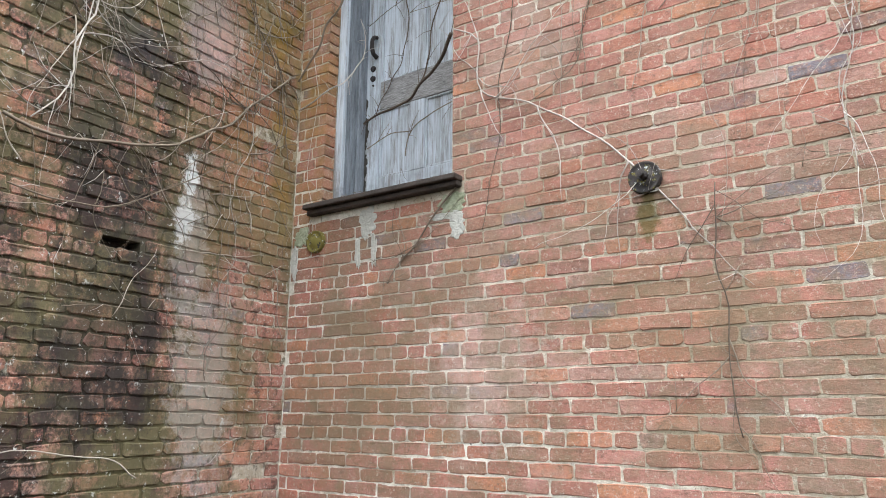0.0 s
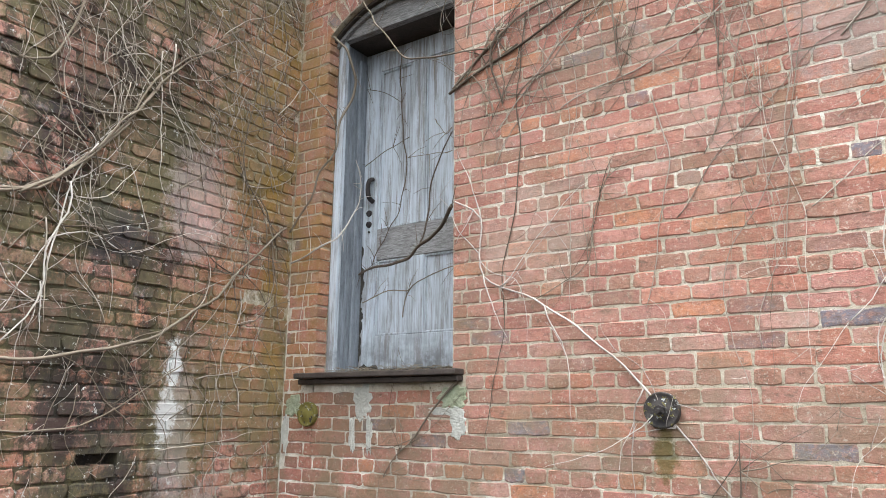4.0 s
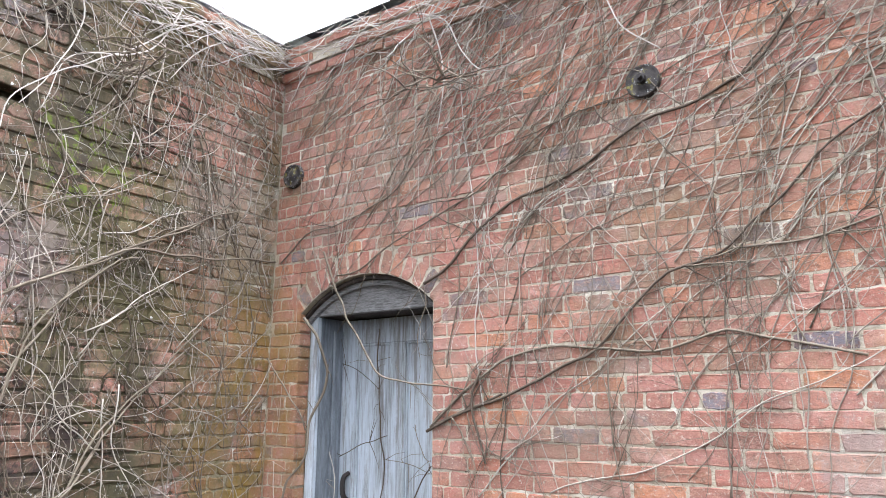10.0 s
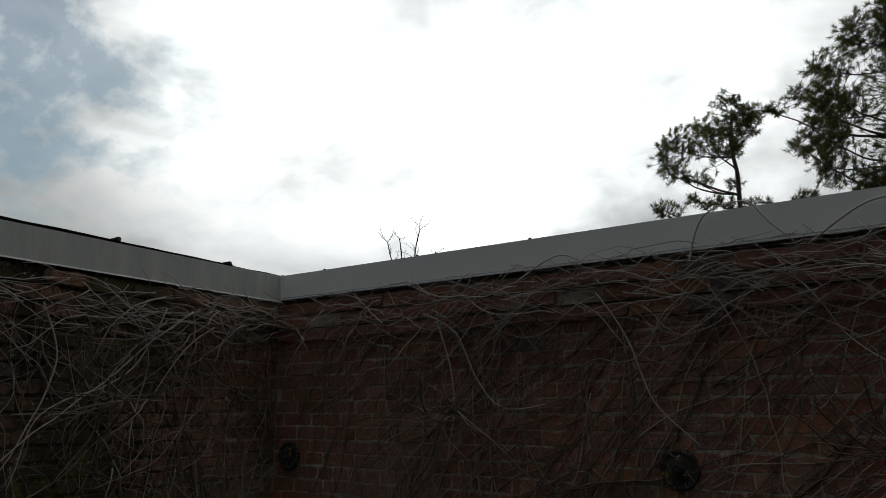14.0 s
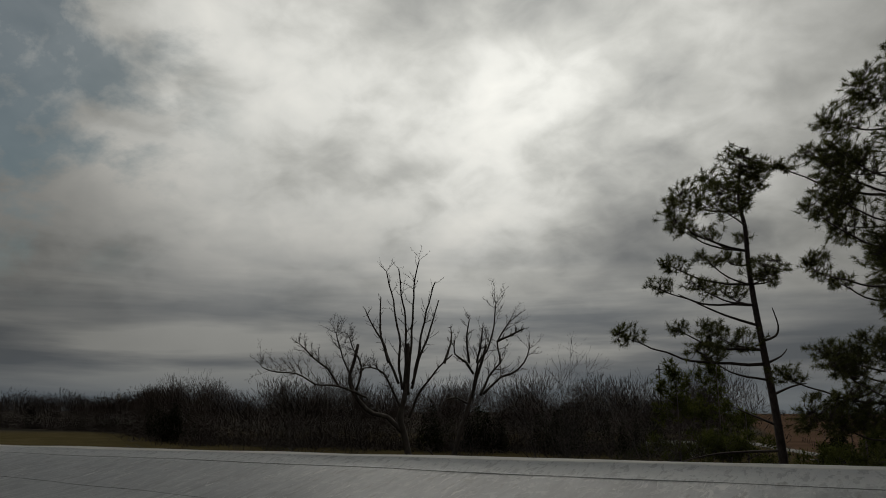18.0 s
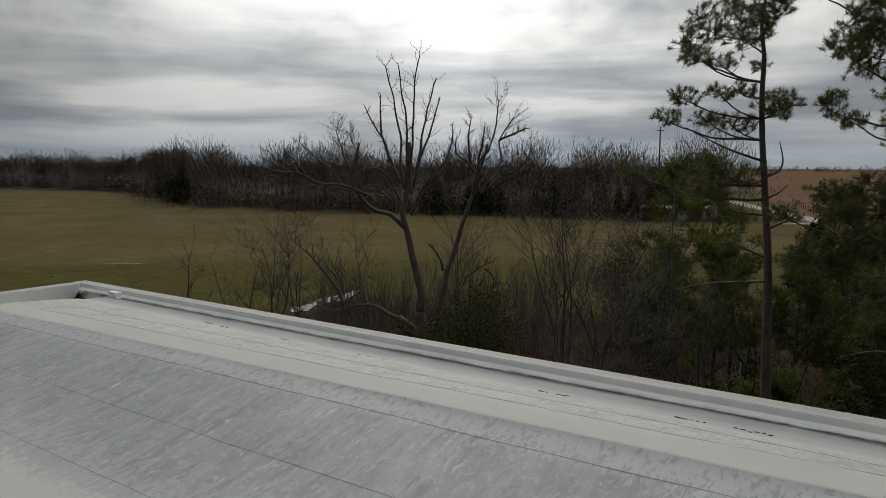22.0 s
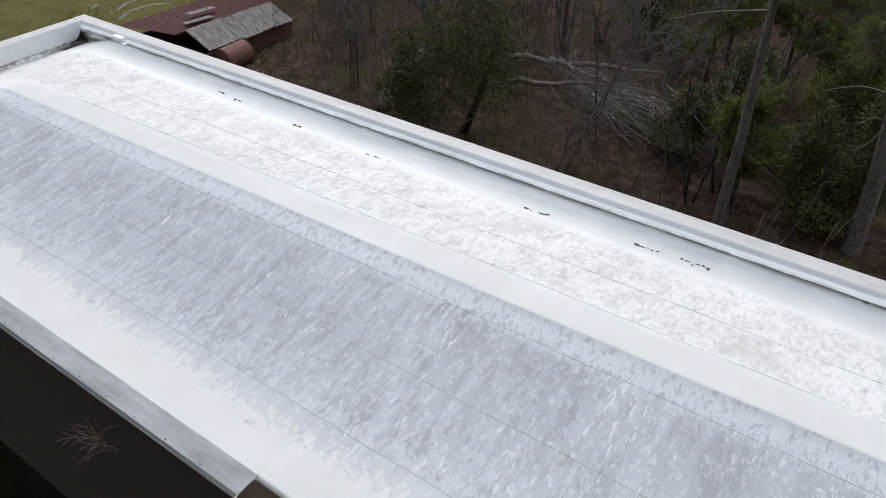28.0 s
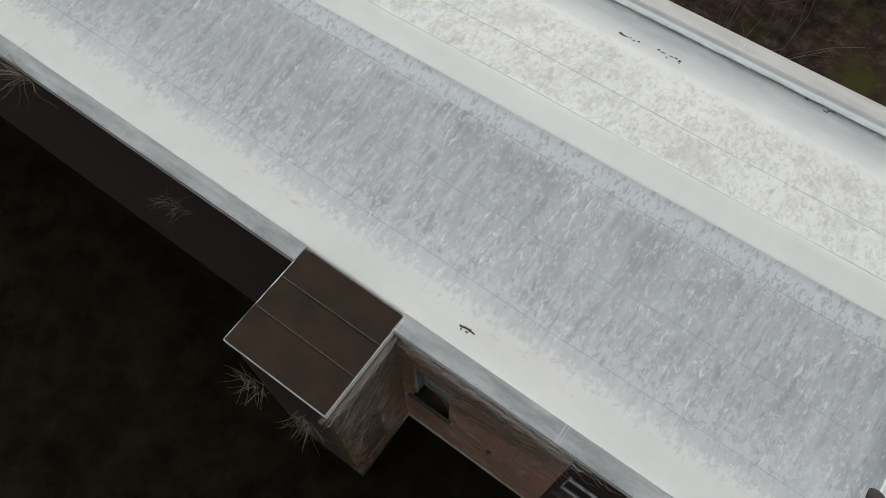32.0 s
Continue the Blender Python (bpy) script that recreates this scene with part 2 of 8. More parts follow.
def empty(name, label, category, at=(0, 0, 0), group="", kind=""):
    return tagged(obj(name, None, at=Matrix.Translation(at)), label, category, group, kind)


def box_bm(lo, hi, bevel=0.0, seg=1, bm=None):
    bm2 = bmesh.new()
    lo, hi = Vector(lo), Vector(hi)
    bmesh.ops.create_cube(bm2, size=1.0, matrix=Matrix.Translation((lo + hi) / 2) @ Matrix.Diagonal((*(hi - lo), 1)))
    if bevel:
        bmesh.ops.bevel(bm2, geom=bm2.edges[:], offset=bevel, segments=seg, affect="EDGES", profile=0.5)
    if bm is None:
        return bm2
    me = bpy.data.meshes.new("tmp")
    bm2.to_mesh(me)
    bm2.free()
    bm.from_mesh(me)
    bpy.data.meshes.remove(me)
    return bm


def prism_bm(profile, x0, x1, axis="x"):
    """A closed profile swept along an axis: (y, z) pairs along x, or (x, z) pairs along y."""
    bm = bmesh.new()
    put = (lambda a, p: (a, p[0], p[1])) if axis == "x" else (lambda a, p: (p[0], a, p[1]))
    v0 = [bm.verts.new(put(x0, p)) for p in profile]
    v1 = [bm.verts.new(put(x1, p)) for p in profile]
    n = len(profile)
    for i in range(n):
        bm.faces.new((v0[i], v0[(i + 1) % n], v1[(i + 1) % n], v1[i]))
    bm.faces.new(v0[::-1])
    bm.faces.new(v1)
    bmesh.ops.recalc_face_normals(bm, faces=bm.faces[:])
    return bm


class Tubes:
    """Collects tapered tubes along polylines into one mesh."""

    def __init__(self, sides=5):
        self.v, self.f, self.n = [], [], sides

    def add(self, pts, r0, r1, sides=None):
        n = sides or self.n
        pts = [Vector(p) for p in pts]
        if len(pts) < 2:
            return
        base = len(self.v)
        ref = None
        for i, p in enumerate(pts):
            d = (pts[min(i + 1, len(pts) - 1)] - pts[max(i - 1, 0)])
            if d.length < 1e-6:
                d = Vector((0, 0, 1))
            d.normalize()
            if ref is None:
                ref = d.orthogonal().normalized()
            ref = (ref - d * ref.dot(d))
            if ref.length < 1e-6:
                ref = d.orthogonal()
            ref.normalize()
            side = d.cross(ref)
            r = r0 + (r1 - r0) * i / (len(pts) - 1)
            for k in range(n):
                a = 2 * math.pi * k / n
                self.v.append(p + ref * (r * math.cos(a)) + side * (r * math.sin(a)))
        for i in range(len(pts) - 1):
            for k in range(n):
                a, b = base + i * n + k, base + i * n + (k + 1) % n
                self.f.append((a, b, b + n, a + n))
        self.f.append(tuple(base + k for k in range(n))[::-1])
        e = base + (len(pts) - 1) * n
        self.f.append(tuple(e + k for k in range(n)))

    def mesh(self, name, mat):
        return mesh_from(name, self.v, self.f, mat, smooth=True)


def curve_through(pts, step=0.08):
    """Points along a smooth curve through the given ones."""
    P = [Vector(p) for p in pts]
    out = []
    for i in range(len(P) - 1):
        a, b, c, d = P[max(i - 1, 0)], P[i], P[i + 1], P[min(i + 2, len(P) - 1)]
        n = max(2, int((c - b).length / step))
        for k in range(n):
            t = k / n
            out.append(0.5 * ((2 * b) + (c - a) * t + (2 * a - 5 * b + 4 * c - d) * t * t + (3 * b - a - 3 * c + d) * t ** 3))
    out.append(P[-1])
    return out

# ---- materials ----
def spot(m, axis, cu, cz, ru, rz, seed, rag=0.9):
    """A ragged stain round (cu, cz) on a wall."""
    du = m.math("MULTIPLY", m.math("SUBTRACT", m.axis(axis), cu), 1 / ru)
    dz = m.math("MULTIPLY", m.math("SUBTRACT", m.axis(2), cz), 1 / rz)
    d = m.math("SQRT", m.math("ADD", m.math("MULTIPLY", du, du), m.math("MULTIPLY", dz, dz)))
    d = m.math("ADD", d, m.math("MULTIPLY", m.math("SUBTRACT", m.noise(8, 9, 0.85, offset=(seed, 3, 2)), 0.5), 4.5 * rag))
    return m.math("SUBTRACT", 1.0, m.ease(d, 0.55, 1.0))


def wall_stains(m, col, dark_side, amount):
    """Damp moss in the inner corner, black algae, lime runs: shared by bricks and mortar."""
    if dark_side:
        # black algae away from the corner
        out = m.math("SUBTRACT", 1.0, m.ease(m.axis(1), -0.85, -0.35))
        black = m.math("MULTIPLY", m.mask(m.noise(3.4, 10, 0.80, (1, 1, 0.8), (5, 1, 2)), 0.455, 0.52), m.math("ADD", m.math("MULTIPLY", out, 0.82), 0.16))
        col = m.mix(m.math("MULTIPLY", black, 0.92), col, (0.026, 0.022, 0.020))
        col = m.mix(m.math("MULTIPLY", m.mask(m.noise(14, 9, 0.82, offset=(3, 6, 8)), 0.53, 0.57), 0.7), col, (0.045, 0.038, 0.028))
        olive = m.math("MULTIPLY", m.mask(m.noise(2.1, 8, 0.72, (1, 1, 0.8), (9, 4, 6)), 0.44, 0.55), 0.68)
        col = m.mix(olive, col, (0.145, 0.128, 0.062))
        for cy, cz, ry, rz, k, c in ((-0.62, 0.78, 0.22, 0.34, 0.42, (0.52, 0.43, 0.42)), (-0.52, -1.0, 0.20, 0.55, 0.30, (0.54, 0.50, 0.49)), (-0.66, -0.35, 0.12, 0.5, 0.28, (0.52, 0.48, 0.46)),
                                     (-0.69, 0.02, 0.05, 0.12, 0.9, (0.72, 0.74, 0.74)), (-0.70, -0.22, 0.07, 0.14, 0.75, (0.66, 0.66, 0.66)), (-0.30, 2.35, 0.4, 0.35, 0.5, (0.36, 0.31, 0.25)),
                                     (-1.05, 0.55, 0.2, 0.2, 0.5, (0.055, 0.055, 0.06)), (-0.95, -0.28, 0.2, 0.25, 0.5, (0.05, 0.045, 0.045)), (-1.05, -0.85, 0.35, 0.45, 0.62, (0.030, 0.026, 0.024)), (-1.25, 0.15, 0.3, 0.35, 0.55, (0.035, 0.032, 0.026)), (-0.85, 1.15, 0.3, 0.25, 0.45, (0.05, 0.045, 0.03)), (-1.25, 2.7, 0.5, 0.5, 0.5, (0.085, 0.07, 0.05)), (-0.75, 2.1, 0.4, 0.45, 0.4, (0.12, 0.105, 0.05)), (-1.3, 2.0, 0.25, 0.25, 0.35, (0.46, 0.36, 0.35)), (-1.2, 1.3, 0.25, 0.3, 0.45, (0.06, 0.04, 0.045))):
            col = m.mix(m.math("MULTIPLY", spot(m, 1, cy, cz, ry, rz, 10 * cz + cy), k), col, c)
        # crusts of pale lichen, finger-sized
        col = m.mix(m.math("MULTIPLY", m.mask(m.noise(11, 8, 0.78, (1, 1, 0.8), (2, 8, 1)), 0.625, 0.65), 0.7), col, (0.52, 0.53, 0.50))
        col = m.mix(m.math("MULTIPLY", m.mask(m.noise(34, 6, 0.75, offset=(7, 7, 1)), 0.625, 0.645), 0.8), col, (0.62, 0.62, 0.59))
        lively = m.math("MULTIPLY", spot(m, 1, -1.08, 2.5, 0.3, 0.28, 4), m.mask(m.noise(16, 6, 0.75, offset=(1, 6, 1)), 0.52, 0.60))
        col = m.mix(m.math("MULTIPLY", lively, 0.85), col, (0.16, 0.21, 0.03))
        near = m.ease(m.axis(1), -0.75, -0.12)
    else:
        near = m.math("SUBTRACT", 1.0, m.ease(m.axis(0), 0.08, 0.42))
        ochre = m.math("MULTIPLY", m.mask(m.noise(2.4, 8, 0.72, (1, 1, 1.3), (7, 3, 1)), 0.54, 0.70), 0.5)
        col = m.mix(ochre, col, (0.24, 0.17, 0.085))
        for cx, cz, rx, rz, k, c in ((0.45, -1.0, 0.55, 0.55, 0.42, (0.22, 0.155, 0.085)), (2.95, -0.95, 0.5, 0.5, 0.35, (0.20, 0.16, 0.11)), (2.1, -0.75, 0.5, 0.25, 0.3, (0.25, 0.17, 0.09)), (1.75, 1.3, 0.5, 0.2, 0.3, (0.24, 0.17, 0.12)),
                                     (2.8, 1.2, 0.25, 0.3, 0.4, (0.30, 0.27, 0.26)), (1.25, -0.9, 0.35, 0.4, 0.32, (0.62, 0.50, 0.44)), (0.75, 2.6, 0.5, 0.4, 0.3, (0.30, 0.24, 0.20)), (2.4, 2.2, 0.6, 0.4, 0.3, (0.24, 0.17, 0.10)), (1.45, 0.55, 0.3, 0.3, 0.25, (0.56, 0.40, 0.34))):
            col = m.mix(m.math("MULTIPLY", spot(m, 0, cx, cz, rx, rz, 7 * cx + cz), k), col, c)
        grime = m.math("MULTIPLY", m.math("SUBTRACT", 1.0, m.ease(m.axis(2), -0.55, 0.25)), m.mask(m.noise(2.3, 9, 0.78, (1, 1, 1.2), (3, 9, 5)), 0.46, 0.56))
        col = m.mix(m.math("MULTIPLY", grime, 0.55), col, (0.185, 0.150, 0.092))
        col = m.mix(m.math("MULTIPLY", spot(m, 0, 2.02, -0.34, 0.05, 0.13, 3, 0.6), 0.75), col, (0.10, 0.085, 0.02))
    band = m.math("MULTIPLY", m.ease(m.axis(2), -0.55, 0.35), m.math("SUBTRACT", 1.0, m.ease(m.axis(2), 1.5, 2.8)))
    moss = m.math("MULTIPLY", m.math("MULTIPLY", near, band), m.mask(m.noise(4.5, 8, 0.72, (1, 1, 0.6), (6, 3, 3)), 0.40, 0.60))
    return m.mix(m.math("MULTIPLY", moss, amount), col, (0.27, 0.165, 0.022))


def brick_material(name, island, dark_side):
    m = Mat(name, 0.88, 0.0, 0.28)
    r = m.rand(island)
    n1 = m.noise(9, 5, 0.65)
    tone = m.math("ADD", m.math("MULTIPLY", r, 0.84), m.math("MULTIPLY", n1, 0.16))
    col = m.ramp(tone, [(0.09, (0.19, 0.175, 0.205)), (0.115, (0.29, 0.155, 0.125)), (0.24, (0.40, 0.160, 0.120)), (0.38, (0.46, 0.205, 0.170)), (0.47, (0.31, 0.170, 0.120)),
                        (0.58, (0.44, 0.170, 0.115)), (0.70, (0.48, 0.225, 0.185)), (0.80, (0.51, 0.215, 0.115)), (0.88, (0.50, 0.275, 0.230)), (0.93, (0.27, 0.190, 0.150))])
    grain = m.noise(190, 4, 0.75)
    # mottled firing, soot, chips and smears of mortar, from a hand's width down to grains
    col = m.mix(m.math("MULTIPLY", m.mask(m.noise(24, 7, 0.75, (1, 1, 1.6), (2, 2, 7)), 0.50, 0.57), 0.48), col, (0.25, 0.115, 0.085))
    col = m.mix(m.math("MULTIPLY", m.mask(m.noise(32, 7, 0.75, (1, 1, 1.5), (6, 1, 3)), 0.53, 0.58), 0.50), col, (0.53, 0.28, 0.205))
    col = m.mix(m.math("MULTIPLY", m.mask(grain, 0.44, 0.62), 0.32), col, (0.18, 0.09, 0.07))
    col = m.mix(m.math("MULTIPLY", m.mask(m.noise(75, 6, 0.75, offset=(2, 2, 7)), 0.57, 0.62), 0.5), col, (0.58, 0.43, 0.36))
    col = m.mix(m.math("MULTIPLY", m.mask(m.noise(40, 8, 0.8, offset=(3, 8, 5)), 0.575, 0.60), 0.80), col, (0.58, 0.49, 0.40))
    col = m.mix(m.math("MULTIPLY", m.mask(m.noise(17, 8, 0.8, (1, 1, 1.3), (9, 2, 7)), 0.56, 0.60), 0.65), col, (0.13, 0.085, 0.062))
    # pale lime bloom and grey-brown weathering in patches
    bloom = m.math("MULTIPLY", m.mask(m.noise(3.6, 8, 0.72, (1, 1, 1.2), (4, 2, 9)), 0.50, 0.70), 0.24)
    col = m.mix(bloom, col, (0.54, 0.43, 0.38))
    col = m.mix(m.math("MULTIPLY", m.mask(m.noise(2.6, 8, 0.75, (1, 1, 0.6), (1, 7, 3)), 0.50, 0.64), 0.50), col, (0.205, 0.160, 0.105))
    col = wall_stains(m, col, dark_side, 0.72)
    m.color(col)
    m.bump(m.noise(45, 8, 0.75), 0.8, 0.007)
    m.bump(grain, 0.5, 0.003)
    return m.m


def mortar_material(name, dark_side):
    m = Mat(name, 0.95, 0.0, 0.15)
    col = m.ramp(m.noise(22, 8, 0.75), [(0.36, (0.40, 0.34, 0.26)), (0.48, (0.62, 0.56, 0.47)), (0.60, (0.84, 0.80, 0.72))])
    dirt = m.noise(2.2, 8, 0.75, (1, 1, 1.6), (3, 3, 1))
    if not dark_side:
        # cleaner and whiter towards the foot of the wall below the door
        dirt = m.math("ADD", dirt, m.math("MULTIPLY", m.ease(m.math("ADD", m.axis(0), m.axis(2)), -0.4, 1.1), 0.14))
    dirt = m.mask(dirt, 0.52, 0.64)
    col = m.mix(m.math("MULTIPLY", dirt, 0.75), col, (0.42, 0.35, 0.26))
    col = m.mix(m.math("MULTIPLY", m.mask(m.noise(48, 8, 0.8, offset=(5, 5, 5)), 0.55, 0.61), 0.7), col, (0.16, 0.12, 0.085))
    if not dark_side:
        # lime-white joints below the door and in a belt beside it
        foot = m.math("MULTIPLY", m.math("SUBTRACT", 1.0, m.ease(m.math("ADD", m.axis(0), m.axis(2)), -0.2, 0.9)), m.mask(m.noise(3.0, 7, 0.7, (1, 1, 1.4), (2, 6, 4)), 0.36, 0.50))
        col = m.mix(m.math("MULTIPLY", foot, 0.8), col, (0.86, 0.83, 0.76))
        col = m.mix(m.math("MULTIPLY", m.mask(m.noise(1.7, 7, 0.7, (0.6, 1, 2.2), (7, 2, 4)), 0.56, 0.64), 0.7), col, (0.80, 0.75, 0.66))
    if dark_side:
        away = m.math("SUBTRACT", 1.0, m.ease(m.axis(1), -0.60, -0.22))
        col = m.mix(m.math("MULTIPLY", away, m.mask(m.noise(7, 8, 0.75, offset=(5, 1, 2)), 0.26, 0.46)), col, (0.085, 0.068, 0.045))
    else:
        # open, hollow joints here and there
        col = m.mix(m.math("MULTIPLY", m.mask(m.noise(13, 7, 0.75, offset=(4, 9, 1)), 0.63, 0.67), 0.9), col, (0.04, 0.03, 0.024))
    col = wall_stains(m, col, dark_side, 0.5)
    m.color(col)
    m.bump(m.noise(70, 6, 0.75), 0.8, 0.01)
    return m.m


MAT = {
    "brick": brick_material("red_brick", False, False),
    "brick_j": brick_material("red_brick_run", True, False),
    "brick_d": brick_material("damp_brick", False, True),
    "brick_dj": brick_material("damp_brick_run", True, True),
    "mortar": mortar_material("lime_mortar", False),
    "mortar_d": mortar_material("damp_mortar", True),
    "iron": plain("rusted_iron", (0.02, 0.018, 0.02), (0.075, 0.06, 0.055), 25, 0.75, 0.6, 120, metal=0.3),
    "sill": plain("weathered_sill", (0.025, 0.02, 0.018), (0.085, 0.065, 0.055), 12, 0.7, 0.5, 90),
    "litter": plain("dry_needles", (0.12, 0.09, 0.06), (0.33, 0.27, 0.2), 30, 0.9, 0.3, 200),
    "vine": plain("vine_bark", (0.10, 0.075, 0.055), (0.27, 0.22, 0.17), 15, 0.9, 0.5, 150, vary="island"),
    "vine_pale": plain("bleached_vine", (0.34, 0.295, 0.26), (0.62, 0.57, 0.53), 15, 0.9, 0.4, 150, vary="island"),
    "vine_mid": plain("dry_vine", (0.19, 0.15, 0.12), (0.42, 0.36, 0.30), 15, 0.9, 0.4, 150, vary="island"),
    "vine_dry": plain("straw_coloured_vine", (0.30, 0.255, 0.21), (0.54, 0.48, 0.42), 15, 0.9, 0.4, 150, vary="island"),
    "vine_dark": plain("dark_vine", (0.055, 0.04, 0.032), (0.16, 0.12, 0.09), 15, 0.9, 0.5, 150, vary="island"),
}


def wood_paint():
    m = Mat("weathered_blue_grey_paint", 0.75, 0, 0.3)
    grain = m.noise(13, 6, 0.65, (9, 9, 0.30), dist=0.25)
    coarse = m.noise(5, 7, 0.7, (3, 3, 0.45), (2, 5, 1))
    col = m.ramp(m.math("ADD", m.math("MULTIPLY", grain, 0.45), m.math("MULTIPLY", coarse, 0.55)),
                 [(0.34, (0.17, 0.165, 0.17)), (0.43, (0.35, 0.37, 0.40)), (0.52, (0.49, 0.53, 0.59)), (0.64, (0.60, 0.65, 0.72))])
    bare = m.mask(m.noise(3.2, 9, 0.8, (5, 5, 0.35), (6, 6, 6)), 0.50, 0.57)
    col = m.mix(m.math("MULTIPLY", bare, 0.7), col, (0.20, 0.175, 0.16))
    # rot and dirt at the foot of the door
    low = m.math("SUBTRACT", 1.0, m.ease(m.axis(2), 0.02, 0.30))
    col = m.mix(m.math("MULTIPLY", low, m.mask(m.noise(9, 6, 0.7), 0.35, 0.6)), col, (0.16, 0.16, 0.165))
    m.color(col)
    m.bump(grain, 0.5, 0.004)
    return m.m


def wood_bare():
    m = Mat("grey_bare_wood", 0.85, 0, 0.2)
    grain = m.noise(26, 7, 0.7, (1.0, 8, 8), dist=0.5)
    col = m.ramp(grain, [(0.3, (0.10, 0.095, 0.095)), (0.5, (0.26, 0.25, 0.25)), (0.7, (0.42, 0.41, 0.42))])
    m.color(col)
    m.bump(grain, 0.6, 0.004)
    return m.m


def roof_membrane():
    """White elastomeric roof coating, flaked and brushed in bands that follow the slopes."""
    m = Mat("white_roof_coating", 0.55, 0, 0.4)
    y = m.axis(1)

    def ragged(at, width, fac, amount):
        """0 before the line y = at, 1 beyond it, with an edge torn by a noise."""
        v = m.math("ADD", m.math("MULTIPLY", m.math("SUBTRACT", y, at), 1.0 / width), m.math("MULTIPLY", m.math("SUBTRACT", fac, 0.5), amount))
        return m.ease(v, -0.5, 0.5)

    teeth = m.noise(15, 6, 0.62, (1.0, 0.34, 1), (4, 1, 0), 0.5)  # brush marks, drawn out down the slope
    flake = m.noise(11, 8, 0.72, (1.1, 0.7, 1), (1, 5, 0), 0.4)
    patch = m.noise(0.9, 6, 0.6, (1, 0.8, 1), (9, 2, 0))
    streak = m.noise(2.6, 7, 0.62, (2.4, 0.45, 1), (8, 1, 0), 0.4)
    cream = m.ramp(m.noise(1.3, 8, 0.65), [(0.3, (0.875, 0.865, 0.84)), (0.7, (0.92, 0.912, 0.892))])
    white = m.ramp(m.noise(1.6, 8, 0.65, offset=(3, 1, 0)), [(0.3, (0.77, 0.775, 0.77)), (0.7, (0.84, 0.84, 0.83))])
    # grey film on the near slope, with pale and dark brush strokes
    grey = m.ramp(m.math("ADD", m.math("MULTIPLY", streak, 0.6), m.math("MULTIPLY", patch, 0.4)), [(0.36, (0.45, 0.46, 0.485)), (0.48, (0.575, 0.59, 0.615)), (0.58, (0.66, 0.675, 0.70)), (0.70, (0.78, 0.79, 0.805))])
    often = m.math("MULTIPLY", m.math("SUBTRACT", m.noise(1.1, 5, 0.6, (1, 0.8, 1), (2, 7, 0)), 0.53), 0.45)
    stroke = m.mask(m.math("ADD", teeth, often), 0.56, 0.63)
    grey = m.mix(m.math("MULTIPLY", stroke, 0.30), grey, (0.86, 0.87, 0.88))
    grey = m.mix(m.math("MULTIPLY", m.mask(m.math("ADD", m.noise(12, 5, 0.6, (1.0, 0.25, 1), (6, 2, 0), 0.8), often), 0.62, 0.66), 0.8), grey, (0.92, 0.925, 0.93))
    grey = m.mix(m.math("MULTIPLY", m.mask(m.noise(5, 8, 0.7, (2.6, 0.5, 1), (7, 3, 0), 0.4), 0.57, 0.62), 0.6), grey, (0.40, 0.39, 0.39))
    lace = m.mask(m.math("ADD", flake, m.math("MULTIPLY", m.math("SUBTRACT", 1.0, m.ease(y, 1.1, 2.1)), 0.10)), 0.545, 0.575)
    grey = m.mix(m.math("MULTIPLY", lace, 0.50), grey, (0.83, 0.84, 0.85))
    # the lip under the ridge keeps more of its coat, combed through by dark drips
    lip = m.mix(m.math("MULTIPLY", m.mask(teeth, 0.53, 0.57), 0.75), (0.80, 0.82, 0.84), (0.56, 0.575, 0.60))
    lip = m.mix(m.math("MULTIPLY", m.mask(flake, 0.50, 0.56), 0.5), lip, (0.88, 0.89, 0.90))
    col = m.mix(ragged(1.02, 0.34, flake, 5.0), cream, grey)
    col = m.mix(ragged(3.56, 0.16, teeth, 7.0), col, lip)
    # pale ridge cap; its crisp edge also puts the crease's shading into colour
    col = m.mix(ragged(3.97, 0.025, m.noise(30, 5, 0.6), 1.5), col, cream)
    # far slope: cream coat, mottled and scuffed below the first seam
    mott = m.math("ADD", m.math("MULTIPLY", teeth, 0.5), m.math("MULTIPLY", m.noise(2.4, 8, 0.72, (1.5, 1.0, 1), (4, 4, 0), 0.5), 0.5))
    far = m.math("MULTIPLY", ragged(4.62, 0.10, teeth, 4.0), m.math("SUBTRACT", 1.0, ragged(6.75, 0.5, flake, 4.0)))
    col = m.mix(m.math("MULTIPLY", far, m.math("MULTIPLY", m.mask(m.math("ADD", mott, m.math("MULTIPLY", often, 0.4)), 0.45, 0.60), 0.68)), col, (0.62, 0.61, 0.58))
    scuff = m.mask(m.noise(13, 7, 0.7, (1.0, 0.4, 1), (2, 9, 0), 0.4), 0.56, 0.59)
    col = m.mix(m.math("MULTIPLY", far, m.math("MULTIPLY", scuff, 0.34)), col, (0.48, 0.465, 0.44))
    col = m.mix(m.math("MULTIPLY", far, m.math("MULTIPLY", m.mask(m.noise(0.8, 6, 0.65, (1.6, 1, 1), (1, 3, 0)), 0.54, 0.68), 0.4)), col, (0.56, 0.54, 0.49))
    # back gutter: patchy blue-grey, stronger towards the parapet
    damp = m.math("MULTIPLY", m.ease(y, 7.2, 7.8), m.ramp(m.noise(1.8, 8, 0.7, (0.35, 1.6, 1), (5, 1, 0)), [(0.36, (0.25, 0.25, 0.25)), (0.60, (1, 1, 1))]))
    col = m.mix(ragged(7.05, 0.2, flake, 3.0), col, white)
    col = m.mix(m.math("MULTIPLY", damp, 0.75), col, (0.50, 0.535, 0.56))
